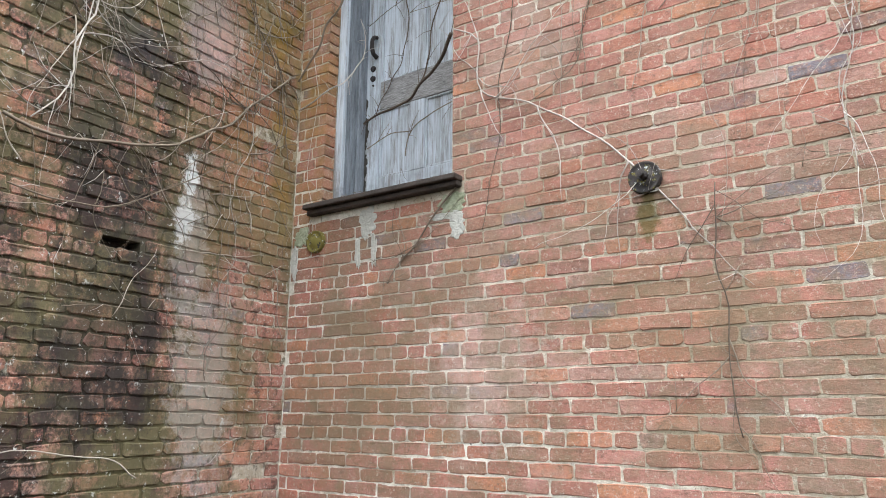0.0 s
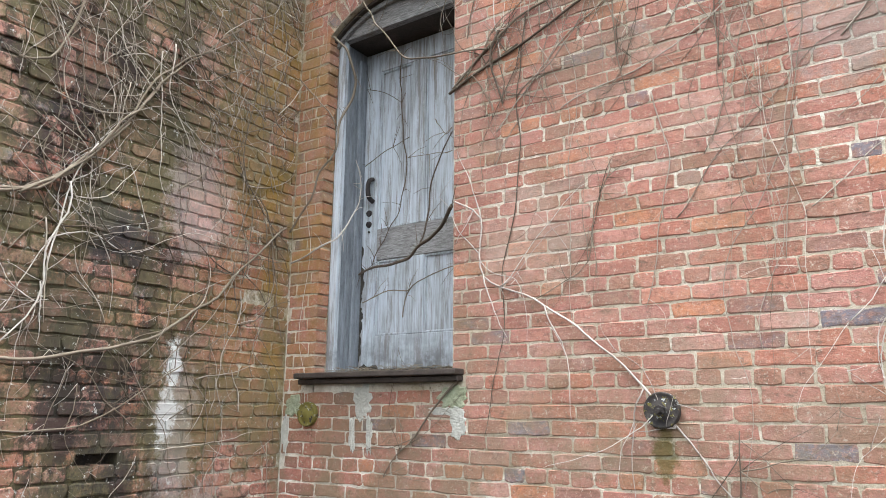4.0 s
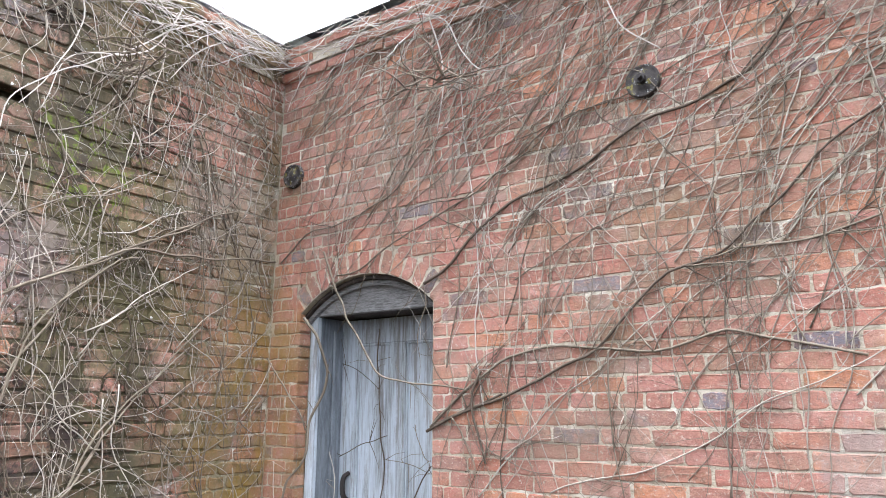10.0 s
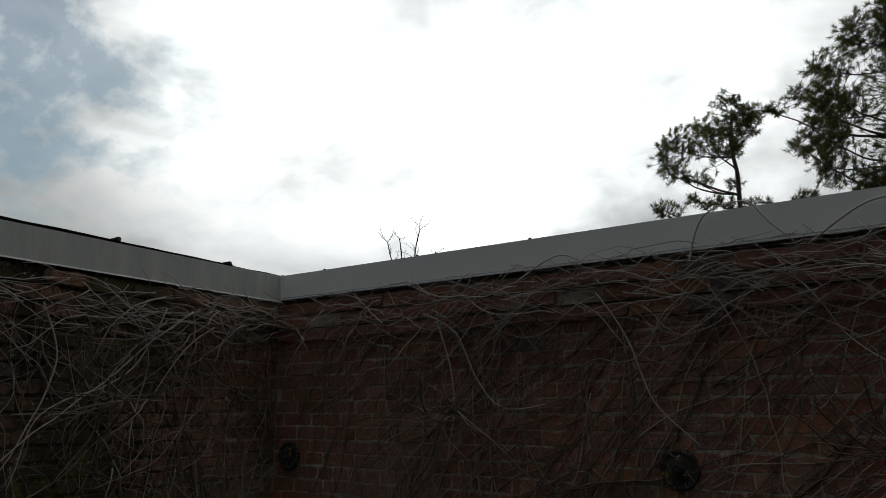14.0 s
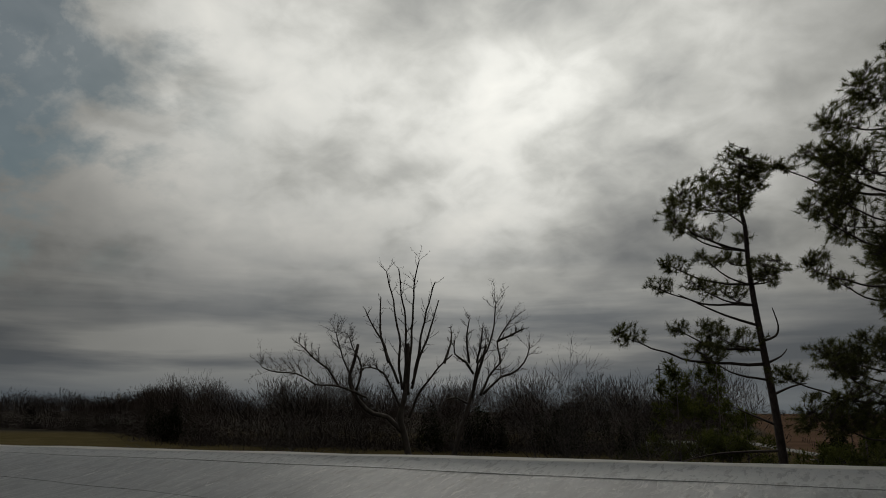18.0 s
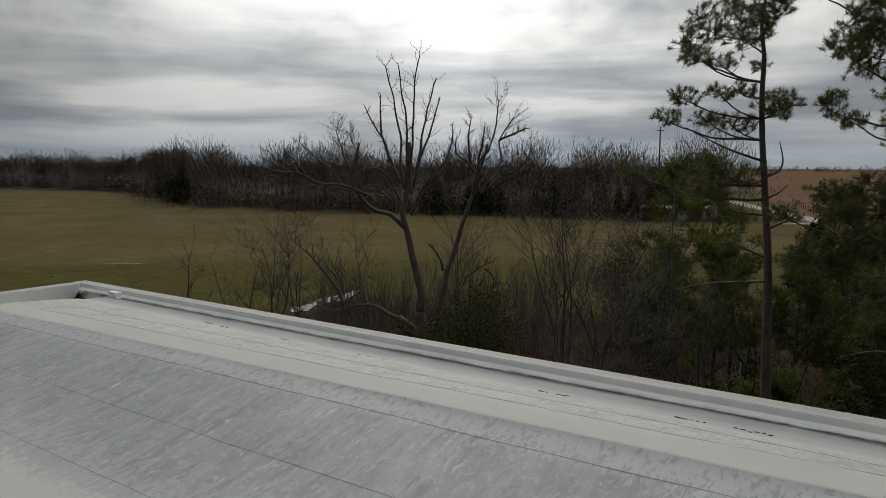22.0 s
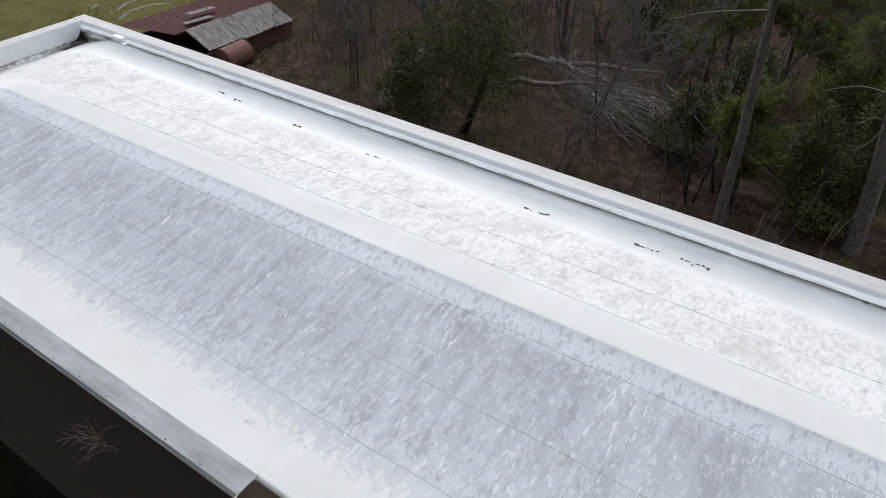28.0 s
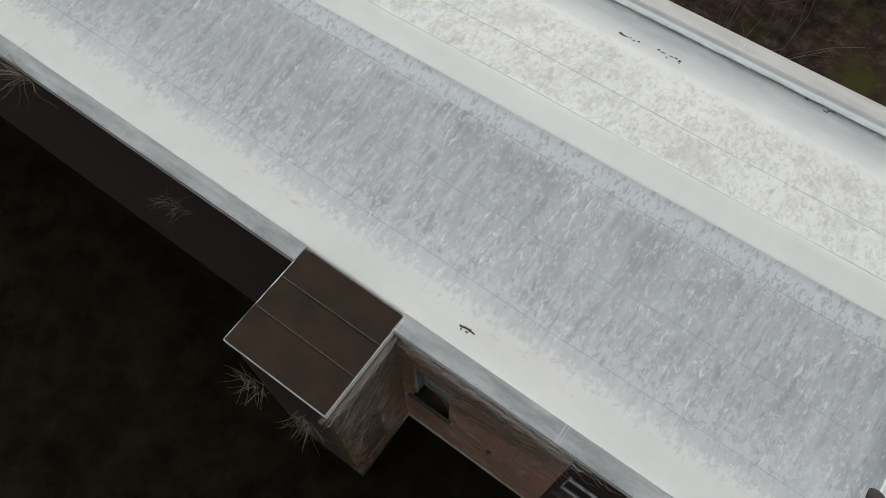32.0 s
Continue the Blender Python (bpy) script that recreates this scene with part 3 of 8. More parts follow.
    # rust-brown dribbles along the near gutter
    gut = m.math("MULTIPLY", m.math("SUBTRACT", 1.0, m.ease(m.math("ABSOLUTE", m.math("SUBTRACT", y, 0.72)), 0.03, 0.16)), m.mask(m.noise(3.2, 8, 0.75, (0.7, 3, 1), (8, 8, 0)), 0.60, 0.68))
    col = m.mix(m.math("MULTIPLY", gut, 0.55), col, (0.55, 0.47, 0.36))
    # black silt round the drain in the far corner
    silt = m.math("MULTIPLY", m.math("SUBTRACT", 1.0, m.ease(m.axis(0), -17.15, -16.85)), m.ease(y, 7.0, 7.5))
    col = m.mix(m.math("MULTIPLY", silt, m.mask(m.noise(4, 8, 0.8, offset=(2, 1, 1)), 0.30, 0.50)), col, (0.05, 0.045, 0.04))
    m.color(col)
    # the grey film on the near slope is slick, the rest of the coat chalky
    slick = m.math("MULTIPLY", m.ease(y, 0.9, 1.4), m.math("SUBTRACT", 1.0, m.ease(y, 3.5, 3.95)))
    m.link(m.math("ADD", 0.08, m.math("MULTIPLY", slick, 0.5)), m.bsdf.inputs["Specular IOR Level"])
    m.link(m.math("SUBTRACT", 0.62, m.math("MULTIPLY", slick, 0.24)), m.bsdf.inputs["Roughness"])
    m.bump(teeth, 0.04, 0.01)
    return m.m


# darker copy of the door paint, carrying the shade inside the reveal
MAT["jamb_shade_paint"] = plain("shaded_grey_paint", (0.10, 0.11, 0.13), (0.36, 0.39, 0.44), 9, 0.85, 0.5, 60, stretch=(5, 5, 0.6))
MAT["old_wood"] = plain("cracked_grey_wood", (0.05, 0.045, 0.045), (0.46, 0.445, 0.45), 22, 0.9, 0.7, 60, stretch=(1.0, 6, 7))
MAT["paint"] = wood_paint()
MAT["bare_wood"] = wood_bare()
MAT["membrane"] = roof_membrane()
MAT["coping"] = plain("white_coping_metal", (0.82, 0.845, 0.86), (0.90, 0.915, 0.92), 2.5, 0.38, 0.05, 40, stretch=(1, 1, 0.4), spec=0.5)
MAT["coping_top"] = plain("grimy_coping_top", (0.11, 0.115, 0.12), (0.33, 0.335, 0.34), 1.6, 0.75, 0.1, 40, stretch=(0.6, 2.5, 1), spec=0.25)
MAT["coping_mid"] = plain("weathered_coping_top", (0.31, 0.30, 0.29), (0.46, 0.445, 0.43), 2.0, 0.75, 0.1, 40, stretch=(0.5, 2.5, 1), spec=0.25)
MAT["coping_stained"] = plain("stained_coping_metal", (0.42, 0.44, 0.43), (0.66, 0.66, 0.62), 3.0, 0.5, 0.08, 40, stretch=(1, 4, 0.4), spec=0.4)
MAT["brown_roof"] = plain("brown_roll_roofing", (0.027, 0.017, 0.011), (0.062, 0.040, 0.026), 2.0, 0.92, 0.7, 220)
MAT["dirt"] = plain("dark_roof_dirt", (0.02, 0.018, 0.016), (0.09, 0.08, 0.07), 9, 0.95, 0.3, 60)
MAT["moss"] = plain("moss", (0.02, 0.022, 0.012), (0.09, 0.085, 0.04), 20, 0.95, 0.6, 150)

# ---- the building: a facade (y = 0), a stair tower on it (x = 0), roof and parapets ----
COURSE, LEN = 0.0637, 0.2005
HEADERS = -0.057  # centre of a header course
COP_TOP, COP_BOT = 3.62, 3.49
X_END_L, X_END_R, Y_BACK = -17.6, 7.3, 8.35
TOWER_W, TOWER_D = 1.9, 1.65
GROUND = -2.3
FALLEN = ((-1.10, -0.915, -0.425, -0.368), (-1.48, -1.36, 2.652, 2.712))
DOOR = (0.22, 1.075, 0.0, 1.92, 2.09)  # left, right, sill, spring, crown


def arch_z(x):
    """Height of the door opening's head at x."""
    l, r, _, zs, zc = DOOR
    w, h = (r - l) / 2, zc - zs
    rad = (w * w + h * h) / (2 * h)
    c = (l + r) / 2
    return zc - rad + math.sqrt(max(rad * rad - (x - c) ** 2, 0))


def wall_facade():
    """Core of the long wall: brick-red mortar bed with the door opening through it."""
    bm = bmesh.new()
    l, r, zb, zs, zc = DOOR
    y0, y1 = 0.0022, 0.38
    n = 12
    for (x0, x1, z0, z1) in ((-0.25, l - 0.010, GROUND - 0.4, COP_BOT), (r, 3.30, GROUND - 0.4, COP_BOT), (l, r, GROUND - 0.4, zb)):
        box_bm((x0, y0, z0), (x1, y1, z1), bm=bm)
    for i in range(n):
        a, b = l + (r - l) * i / n, l + (r - l) * (i + 1) / n
        pts = [(a, arch_z(a)), (b, arch_z(b)), (b, COP_BOT), (a, COP_BOT)]
        v0 = [bm.verts.new((p[0], y0, p[1])) for p in pts]
        v1 = [bm.verts.new((p[0], y1, p[1])) for p in pts]
        bm.faces.new(v0)
        bm.faces.new(v1[::-1])
        bm.faces.new((v0[1], v0[0], v1[0], v1[1]))
    return tagged(part("wall_south", bm, MAT["mortar"]), "red brick wall in common bond with pale lime mortar and bare vines", "wall", kind="structure")


FACADE = wall_facade()


def outer_walls():
    """The rest of the shell, never seen close."""
    brick = bpy.data.materials.new("dimmed_far_brickwork")
    brick.use_nodes = True
    nt = brick.node_tree
    b = nt.nodes["Principled BSDF"]
    t = nt.nodes.new("ShaderNodeTexBrick")
    # brick colours set far below the facade's, with the deep shade put into them
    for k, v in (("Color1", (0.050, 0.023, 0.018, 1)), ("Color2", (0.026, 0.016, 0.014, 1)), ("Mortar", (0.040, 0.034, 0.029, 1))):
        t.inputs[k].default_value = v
    t.inputs["Scale"].default_value, t.inputs["Brick Width"].default_value, t.inputs["Row Height"].default_value = 1.0, LEN, COURSE
    t.inputs["Mortar Size"].default_value = 0.006
    g = nt.nodes.new("ShaderNodeNewGeometry")
    s, c, a = nt.nodes.new("ShaderNodeSeparateXYZ"), nt.nodes.new("ShaderNodeCombineXYZ"), nt.nodes.new("ShaderNodeMath")
    nt.links.new(g.outputs["Position"], s.inputs[0])
    nt.links.new(s.outputs["X"], a.inputs[0])
    nt.links.new(s.outputs["Y"], a.inputs[1])
    nt.links.new(a.outputs[0], c.inputs["X"])
    nt.links.new(s.outputs["Z"], c.inputs["Y"])
    nt.links.new(c.outputs[0], t.inputs["Vector"])
    nt.links.new(t.outputs["Color"], b.inputs["Base Color"])
    b.inputs["Roughness"].default_value = 0.9
    z0, z1 = -4.9, COP_BOT
    # facade beyond the stretch that is laid brick by brick, with a window
    bm = bmesh.new()
    wx0, wx1, wz0, wz1 = 3.42, 4.25, 0.35, 2.15
    for lo, hi in (((3.30, 0, z0), (wx0, 0.4, z1)), ((wx1, 0, z0), (X_END_R, 0.4, z1)), ((wx0, 0, z0), (wx1, 0.4, wz0)), ((wx0, 0, wz1), (wx1, 0.4, z1))):
        box_bm(lo, hi, bm=bm)
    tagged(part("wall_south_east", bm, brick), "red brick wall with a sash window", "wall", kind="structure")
    win = tagged(obj("window_1", None, at=Matrix.Translation(((wx0 + wx1) / 2, 0.12, wz0))), "tall sash window with dark reflecting panes", "window", kind="structure")
    w2, h = (wx1 - wx0) / 2, wz1 - wz0
    bm = bmesh.new()
    for lo, hi in (((-w2, 0, 0), (-w2 + 0.06, 0.08, h)), ((w2 - 0.06, 0, 0), (w2, 0.08, h)), ((-w2, 0, h - 0.06), (w2, 0.08, h)), ((-w2, 0, 0), (w2, 0.08, 0.07)), ((-w2, 0, h / 2 - 0.03), (w2, 0.06, h / 2 + 0.03))):
        box_bm(lo, hi, 0.004, bm=bm)
    part("window_frame", bm, MAT["paint"], win)
    glass = Mat("window_glass", 0.04, 0, 0.6)
    glass.color((0.012, 0.014, 0.016))
    for i in range(2):
        part("pane", box_bm((-w2 + 0.06, 0.03, 0.07 + i * h / 2), (w2 - 0.06, 0.04, h / 2 - 0.03 + i * (h / 2 - 0.03))), glass.m, win)
    part("window_sill", box_bm((-w2 - 0.05, -0.17, -0.06), (w2 + 0.05, 0.05, 0.0), 0.006), MAT["sill"], win)
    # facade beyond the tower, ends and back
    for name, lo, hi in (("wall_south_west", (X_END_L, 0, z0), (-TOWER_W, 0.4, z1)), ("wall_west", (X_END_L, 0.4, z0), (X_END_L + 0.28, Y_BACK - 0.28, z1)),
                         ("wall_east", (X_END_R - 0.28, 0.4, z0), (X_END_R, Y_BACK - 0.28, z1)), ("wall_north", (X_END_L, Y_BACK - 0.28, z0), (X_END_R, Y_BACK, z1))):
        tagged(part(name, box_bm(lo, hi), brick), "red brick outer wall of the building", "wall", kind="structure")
    # tower: east wall is laid brick by brick on a mortar bed
    bm = bmesh.new()
    box_bm((-TOWER_W, -TOWER_D, z0), (-TOWER_W + 0.3, 0.0, z1), bm=bm)
    box_bm((-TOWER_W + 0.3, -TOWER_D, z0), (-0.3, -TOWER_D + 0.3, z1), bm=bm)
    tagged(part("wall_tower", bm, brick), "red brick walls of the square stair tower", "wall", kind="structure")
    # its mortar bed leaves two holes where bricks have fallen out
    bm = bmesh.new()
    xf = -0.0045
    box_bm((-0.3, -TOWER_D, z0), (-0.10, 0.006, z1), bm=bm)
    zl = z0
    for (ya, yb, za, zt) in FALLEN:
        box_bm((-0.10, -TOWER_D, zl), (xf, 0.006, za), bm=bm)
        box_bm((-0.10, -TOWER_D, za), (xf, ya, zt), bm=bm)
        box_bm((-0.10, yb, za), (xf, 0.006, zt), bm=bm)
        zl = zt
    box_bm((-0.10, -TOWER_D, zl), (xf, 0.006, z1), bm=bm)
    t = tagged(part("wall_tower_east", bm, MAT["mortar_d"]), "blackened damp brick wall with lichen, moss and bare vines", "wall", kind="structure")
    return t


TOWER = outer_walls()


def roof():
    """Low double-pitched sheet with a rounded ridge and a hip at each end, behind parapets."""
    prof = [(0.17, 3.572), (0.30, 3.585), (0.60, 3.59), (1.00, 3.60), (1.45, 3.64), (2.4, 3.80), (3.55, 4.07), (3.85, 4.145), (3.955, 4.174), (3.965, 4.180), (3.98, 4.186), (4.0, 4.188), (4.03, 4.188), (4.52, 4.178), (4.56, 4.172), (4.60, 4.162), (4.65, 4.150), (5.9, 3.86), (6.8, 3.60), (7.1, 3.50), (7.3, 3.455), (7.75, 3.43), (7.98, 3.43)]
    fine = []
    for (a, b), (c, d) in zip(prof, prof[1:]):
        k = max(1, int((c - a) / 0.12))
        fine += [(a + (c - a) * i / k, b + (d - b) * i / k) for i in range(k)]
    fine.append(prof[-1])

    def height(x, y):
        zp = np.interp(y, [p[0] for p in prof], [p[1] for p in prof])
        zp += min(max((zp - 3.62) / 0.57, 0.0), 1.0) * (0.05 + 0.0175 * x)  # the ridge falls to the west
        zh = min(3.03 + 0.284 * max(x - (X_END_L + 0.40), 0), 3.42 + 1.2 * max(X_END_R - 0.35 - x, 0))
        return zp if y < 0.62 else min(zp, zh)

    bm = bmesh.new()
    xs = list(np.arange(X_END_L + 0.25, X_END_R - 0.2, 0.2)) + [X_END_R - 0.22]
    grid = []
    for x in xs:
        grid.append([bm.verts.new((x, y, height(x, y) + 0.012 * noise.noise((x * 0.7, y * 1.3, 0.3)))) for y, _ in fine])
    for i in range(len(xs) - 1):
        for j in range(len(fine) - 1):
            bm.faces.new((grid[i][j], grid[i + 1][j], grid[i + 1][j + 1], grid[i][j + 1]))
    bmesh.ops.solidify(bm, geom=bm.faces[:], thickness=0.05)
    ob = part("roof", bm, MAT["membrane"], smooth=True)
    tagged(ob, "white coated low-pitched roof with scuffed grey slope and grimy seams", "roof", kind="structure")
    return ob, height


ROOF, roof_z = roof()

# ---- copings, tower cap, roof details ----
def cap_segment(length, width, lip_out, lip_in):
    """A coping length along x from 0, top at z 0, y from 0 to width, folded down on both sides."""
    t = 0.008
    prof = [(0, 0), (width, 0.0), (width, -lip_in), (width - t, -lip_in), (width - t, -0.02), (t, -0.02), (t, -lip_out + 0.012), (-0.012, -lip_out), (-0.012, -lip_out + 0.006), (0, -lip_out + 0.014)]
    bm = prism_bm(prof, 0.004, length - 0.004)
    # a standing joint cover at the start
    box_bm((-0.03, -0.004, -lip_out * 0.98), (0.03, width + 0.004, 0.004), 0.002, bm=bm)
    return bm


def screws(parent, length, y, z, step=0.6):
    bm = bmesh.new()
    bmesh.ops.create_uvsphere(bm, u_segments=6, v_segments=4, radius=0.009)
    me = bpy.data.meshes.new("screw")
    bm.to_mesh(me)
    bm.free()
    me.materials.append(MAT["iron"])
    for i in range(int(length / step)):
        obj("screw", me, parent, at=Matrix.Translation((0.3 + i * step, y, z)))


def dirty_top(ob, mat):
    """Upper faces hold grey grime that the rain washes off the sides."""
    ob.data.materials.append(MAT[mat])
    for p in ob.data.polygons:
        if abs(p.normal.z) > 0.8:
            p.material_index = 1


def coping_run(x0, x1, y, width, flip, joint, lips, label, mat="coping", screwed=False):
    """Coping lengths end to end along the wall."""
    cuts = [x0] + [j for j in np.arange(joint - 30, joint + 30, 3.05) if x0 + 0.3 < j < x1 - 0.3] + [x1]
    for a, b in zip(cuts, cuts[1:]):
        th = empty("coping", label, "coping", (a, y, COP_TOP), group="coping lengths", kind="structure")
        bm = cap_segment(b - a, width, *lips)
        if flip:
            bmesh.ops.scale(bm, vec=(1, -1, 1), verts=bm.verts[:])
            bmesh.ops.reverse_faces(bm, faces=bm.faces[:])
        cap = part("cap", bm, MAT[mat], th)
        dirty_top(cap, "coping_top" if screwed else "coping_mid")
        if screwed:
            screws(th, b - a, 0.03, 0.006)


coping_run(0.045, X_END_R, -0.065, 0.32, False, 2.45, (0.135, 0.10), "white folded metal coping on the brick wall", screwed=True)
coping_run(X_END_L, -TOWER_W - 0.04, -0.065, 0.32, False, -6.47, (0.135, 0.10), "stained white folded metal coping", "coping_stained", True)
coping_run(X_END_L - 0.02, X_END_R, Y_BACK + 0.03, 0.34, True, 1.40, (0.14, 0.13), "white metal coping on the back parapet")


def end_copings():
    for name, x, s in (("coping", X_END_L - 0.03, 1), ("coping", X_END_R + 0.03, -1)):
        th = empty(name, "white metal coping across the end parapet", "coping", (x, 0.18, COP_TOP), kind="structure")
        bm = prism_bm([(0, 0), (s * 0.34, 0), (s * 0.34, -0.13), (s * 0.33, -0.13), (s * 0.33, -0.02), (0.01 * s, -0.02), (0.01 * s, -0.14), (0, -0.14)], 0.0, Y_BACK - 0.51, "y")
        dirty_top(part("cap", bm, MAT["coping"], th), "coping_mid")


end_copings()


def inner_flashings():
    """White coated upstands inside the parapets, with a canted foot."""
    grime = Mat("coated_upstand", 0.5, 0, 0.4)
    z = grime.axis(2)
    wet = grime.math("MULTIPLY", grime.math("SUBTRACT", 1.0, grime.ease(grime.math("ADD", z, grime.math("MULTIPLY", grime.math("SUBTRACT", 1.0, grime.ease(grime.axis(0), -17.18, -16.9)), 0.33)), 3.43, 3.50)), grime.mask(grime.noise(4, 8, 0.7, (0.5, 1, 2)), 0.38, 0.6))
    base = grime.ramp(grime.noise(1.2, 7, 0.6), [(0.3, (0.70, 0.73, 0.745)), (0.7, (0.80, 0.815, 0.82))])
    # black silt washed against the drain in the sunk corner, and up the corner itself
    corner = grime.math("MULTIPLY", grime.math("SUBTRACT", 1.0, grime.ease(grime.axis(0), -17.16, -16.85)), grime.ease(grime.axis(1), 6.9, 7.4))
    level = grime.math("ADD", 3.12, grime.math("MULTIPLY", grime.ease(grime.axis(1), 7.7, 7.98), 0.26))
    level = grime.math("ADD", level, grime.math("MULTIPLY", grime.math("SUBTRACT", grime.noise(5, 7, 0.7), 0.5), 0.30))
    silt = grime.math("MULTIPLY", corner, grime.math("SUBTRACT", 1.0, grime.ease(grime.math("SUBTRACT", z, level), -0.04, 0.06)))
    base = grime.mix(wet, base, (0.20, 0.19, 0.17))
    grime.color(grime.mix(silt, base, (0.035, 0.028, 0.024)))
    MAT["upstand"] = grime.m
    yb = Y_BACK - 0.285
    runs = (("upstand_north", prism_bm([(yb, 3.60), (yb, 2.95), (yb - 0.13, 2.95), (yb - 0.13, 3.452), (yb - 0.04, 3.515), (yb - 0.03, 3.60)], X_END_L + 0.285, X_END_R - 0.285)),
            ("upstand_west", prism_bm([(X_END_L + 0.285, 3.60), (X_END_L + 0.285, 2.95), (X_END_L + 0.385, 2.95), (X_END_L + 0.385, 3.045), (X_END_L + 0.32, 3.10), (X_END_L + 0.315, 3.60)], 0.19, yb - 0.13, "y")),
            ("upstand_east", prism_bm([(X_END_R - 0.285, 3.60), (X_END_R - 0.285, 3.30), (X_END_R - 0.385, 3.30), (X_END_R - 0.385, 3.445), (X_END_R - 0.32, 3.50), (X_END_R - 0.315, 3.60)], 0.19, yb - 0.13, "y")))
    for name, bm in runs:
        tagged(part(name, bm, MAT["upstand"]), "white coated upstand with grime along its foot", "flashing", kind="structure")


inner_flashings()


def tower_roof():
    th = empty("tower_roof", "flat tower roof in brown granular roll roofing with overlapping seams", "roof", (-TOWER_W / 2, -TOWER_D / 2, COP_TOP), kind="structure")
    x0, x1, y0, y1 = -TOWER_W / 2 - 0.03, TOWER_W / 2 + 0.034, -TOWER_D / 2 - 0.03, TOWER_D / 2 + 0.19
    rnd = random.Random(7)
    cuts = [y0, y0 + 0.72, y0 + 1.32, y1]
    for i, (a, b) in enumerate(zip(cuts, cuts[1:])):
        bm = bmesh.new()
        n, k = 14, 5
        zo = 0.006 + 0.005 * (2 - i)
        rows = []
        for p in range(n + 1):
            x = x0 + (x1 - x0) * p / n
            rows.append([bm.verts.new((x + (rnd.uniform(-0.006, 0.006) if p in (0, n) else 0), a - (0.03 if i else 0) + (b - a + (0.03 if i else 0)) * q / k, zo + rnd.uniform(-0.002, 0.003) + (0.004 if q == 0 else 0))) for q in range(k + 1)])
        for p in range(n):
            for q in range(k):
                bm.faces.new((rows[p][q], rows[p + 1][q], rows[p + 1][q + 1], rows[p][q + 1]))
        bmesh.ops.solidify(bm, geom=bm.faces[:], thickness=0.012)
        part("roofing_sheet", bm, MAT["brown_roof"], th)
        if i:
            bead = Tubes(5)
            bead.add([(x0 + (x1 - x0) * p / 16, a - 0.03 + 0.006 * noise.noise((p * 0.6, i, 4)), zo + 0.012) for p in range(17)], 0.011, 0.011)
            obj("seam", bead.mesh("seam", MAT["dirt"]), th, "black tar bead along the lap")
    part("deck", box_bm((x0 + 0.05, y0 + 0.05, -0.12), (x1 - 0.07, y1 - 0.26, -0.004)), MAT["bare_wood"], th)
    lip = 0.135
    zt = 0.0
    xf = TOWER_W / 2 + 0.05
    part("fascia", prism_bm([(xf, zt), (xf, -lip), (xf + 0.008, -lip - 0.008), (xf - 0.012, -lip), (xf - 0.012, zt)], -TOWER_D / 2 - 0.04, TOWER_D / 2 - 0.055, "y"), MAT["coping_stained"], th, "stained white metal fascia")
    part("fascia", prism_bm([(-TOWER_D / 2 - 0.045, zt), (-TOWER_D / 2 - 0.045, -lip), (-TOWER_D / 2 - 0.033, -lip), (-TOWER_D / 2 - 0.033, zt)], -TOWER_W / 2 - 0.04, TOWER_W / 2 + 0.05), MAT["coping_stained"], th)
    part("fascia", prism_bm([(-TOWER_W / 2 - 0.045, zt), (-TOWER_W / 2 - 0.045, -lip), (-TOWER_W / 2 - 0.033, -lip), (-TOWER_W / 2 - 0.033, zt)], -TOWER_D / 2 - 0.03, TOWER_D / 2 - 0.07, "y"), MAT["coping_stained"], th)


tower_roof()


def roof_seams():
    """Lapped sheet edges: thin raised ribs that follow the roof."""
    grime = plain("seam_grime", (0.22, 0.22, 0.23), (0.70, 0.71, 0.72), 2.2, 0.8, 0.3, 9, stretch=(1.2, 1, 1))
    for y, xa, xb in ((1.30, -12.6, 6.4), (2.42, -12.6, 6.4), (3.60, -12.9, 6.2), (4.57, -12.6, 6.2), (5.53, -12.4, 6.3)):
        t = Tubes(4)
        pts = []
        for x in np.arange(xa, xb, 0.25):
            pts.append((x, y + 0.012 * noise.noise((x * 1.7, y, 2)), roof_z(x, y) + 0.012 * noise.noise((x * 0.7, y * 1.3, 0.3)) + 0.002))
        t.add(pts, 0.004, 0.004)
        obj("seam", t.mesh("seam", grime), ROOF, "dark lapped sheet seam")


roof_seams()


def blob_bm(r, seed, sub=2, rough=0.5):
    bm = bmesh.new()
    bmesh.ops.create_icosphere(bm, subdivisions=sub, radius=1)
    for v in bm.verts:
        k = 1 + rough * noise.noise(v.co * 2.3 + Vector((seed * 3.7, seed, 0)))
        v.co = Vector((v.co.x * r[0] * k, v.co.y * r[1] * k, v.co.z * r[2] * k))
    return bm


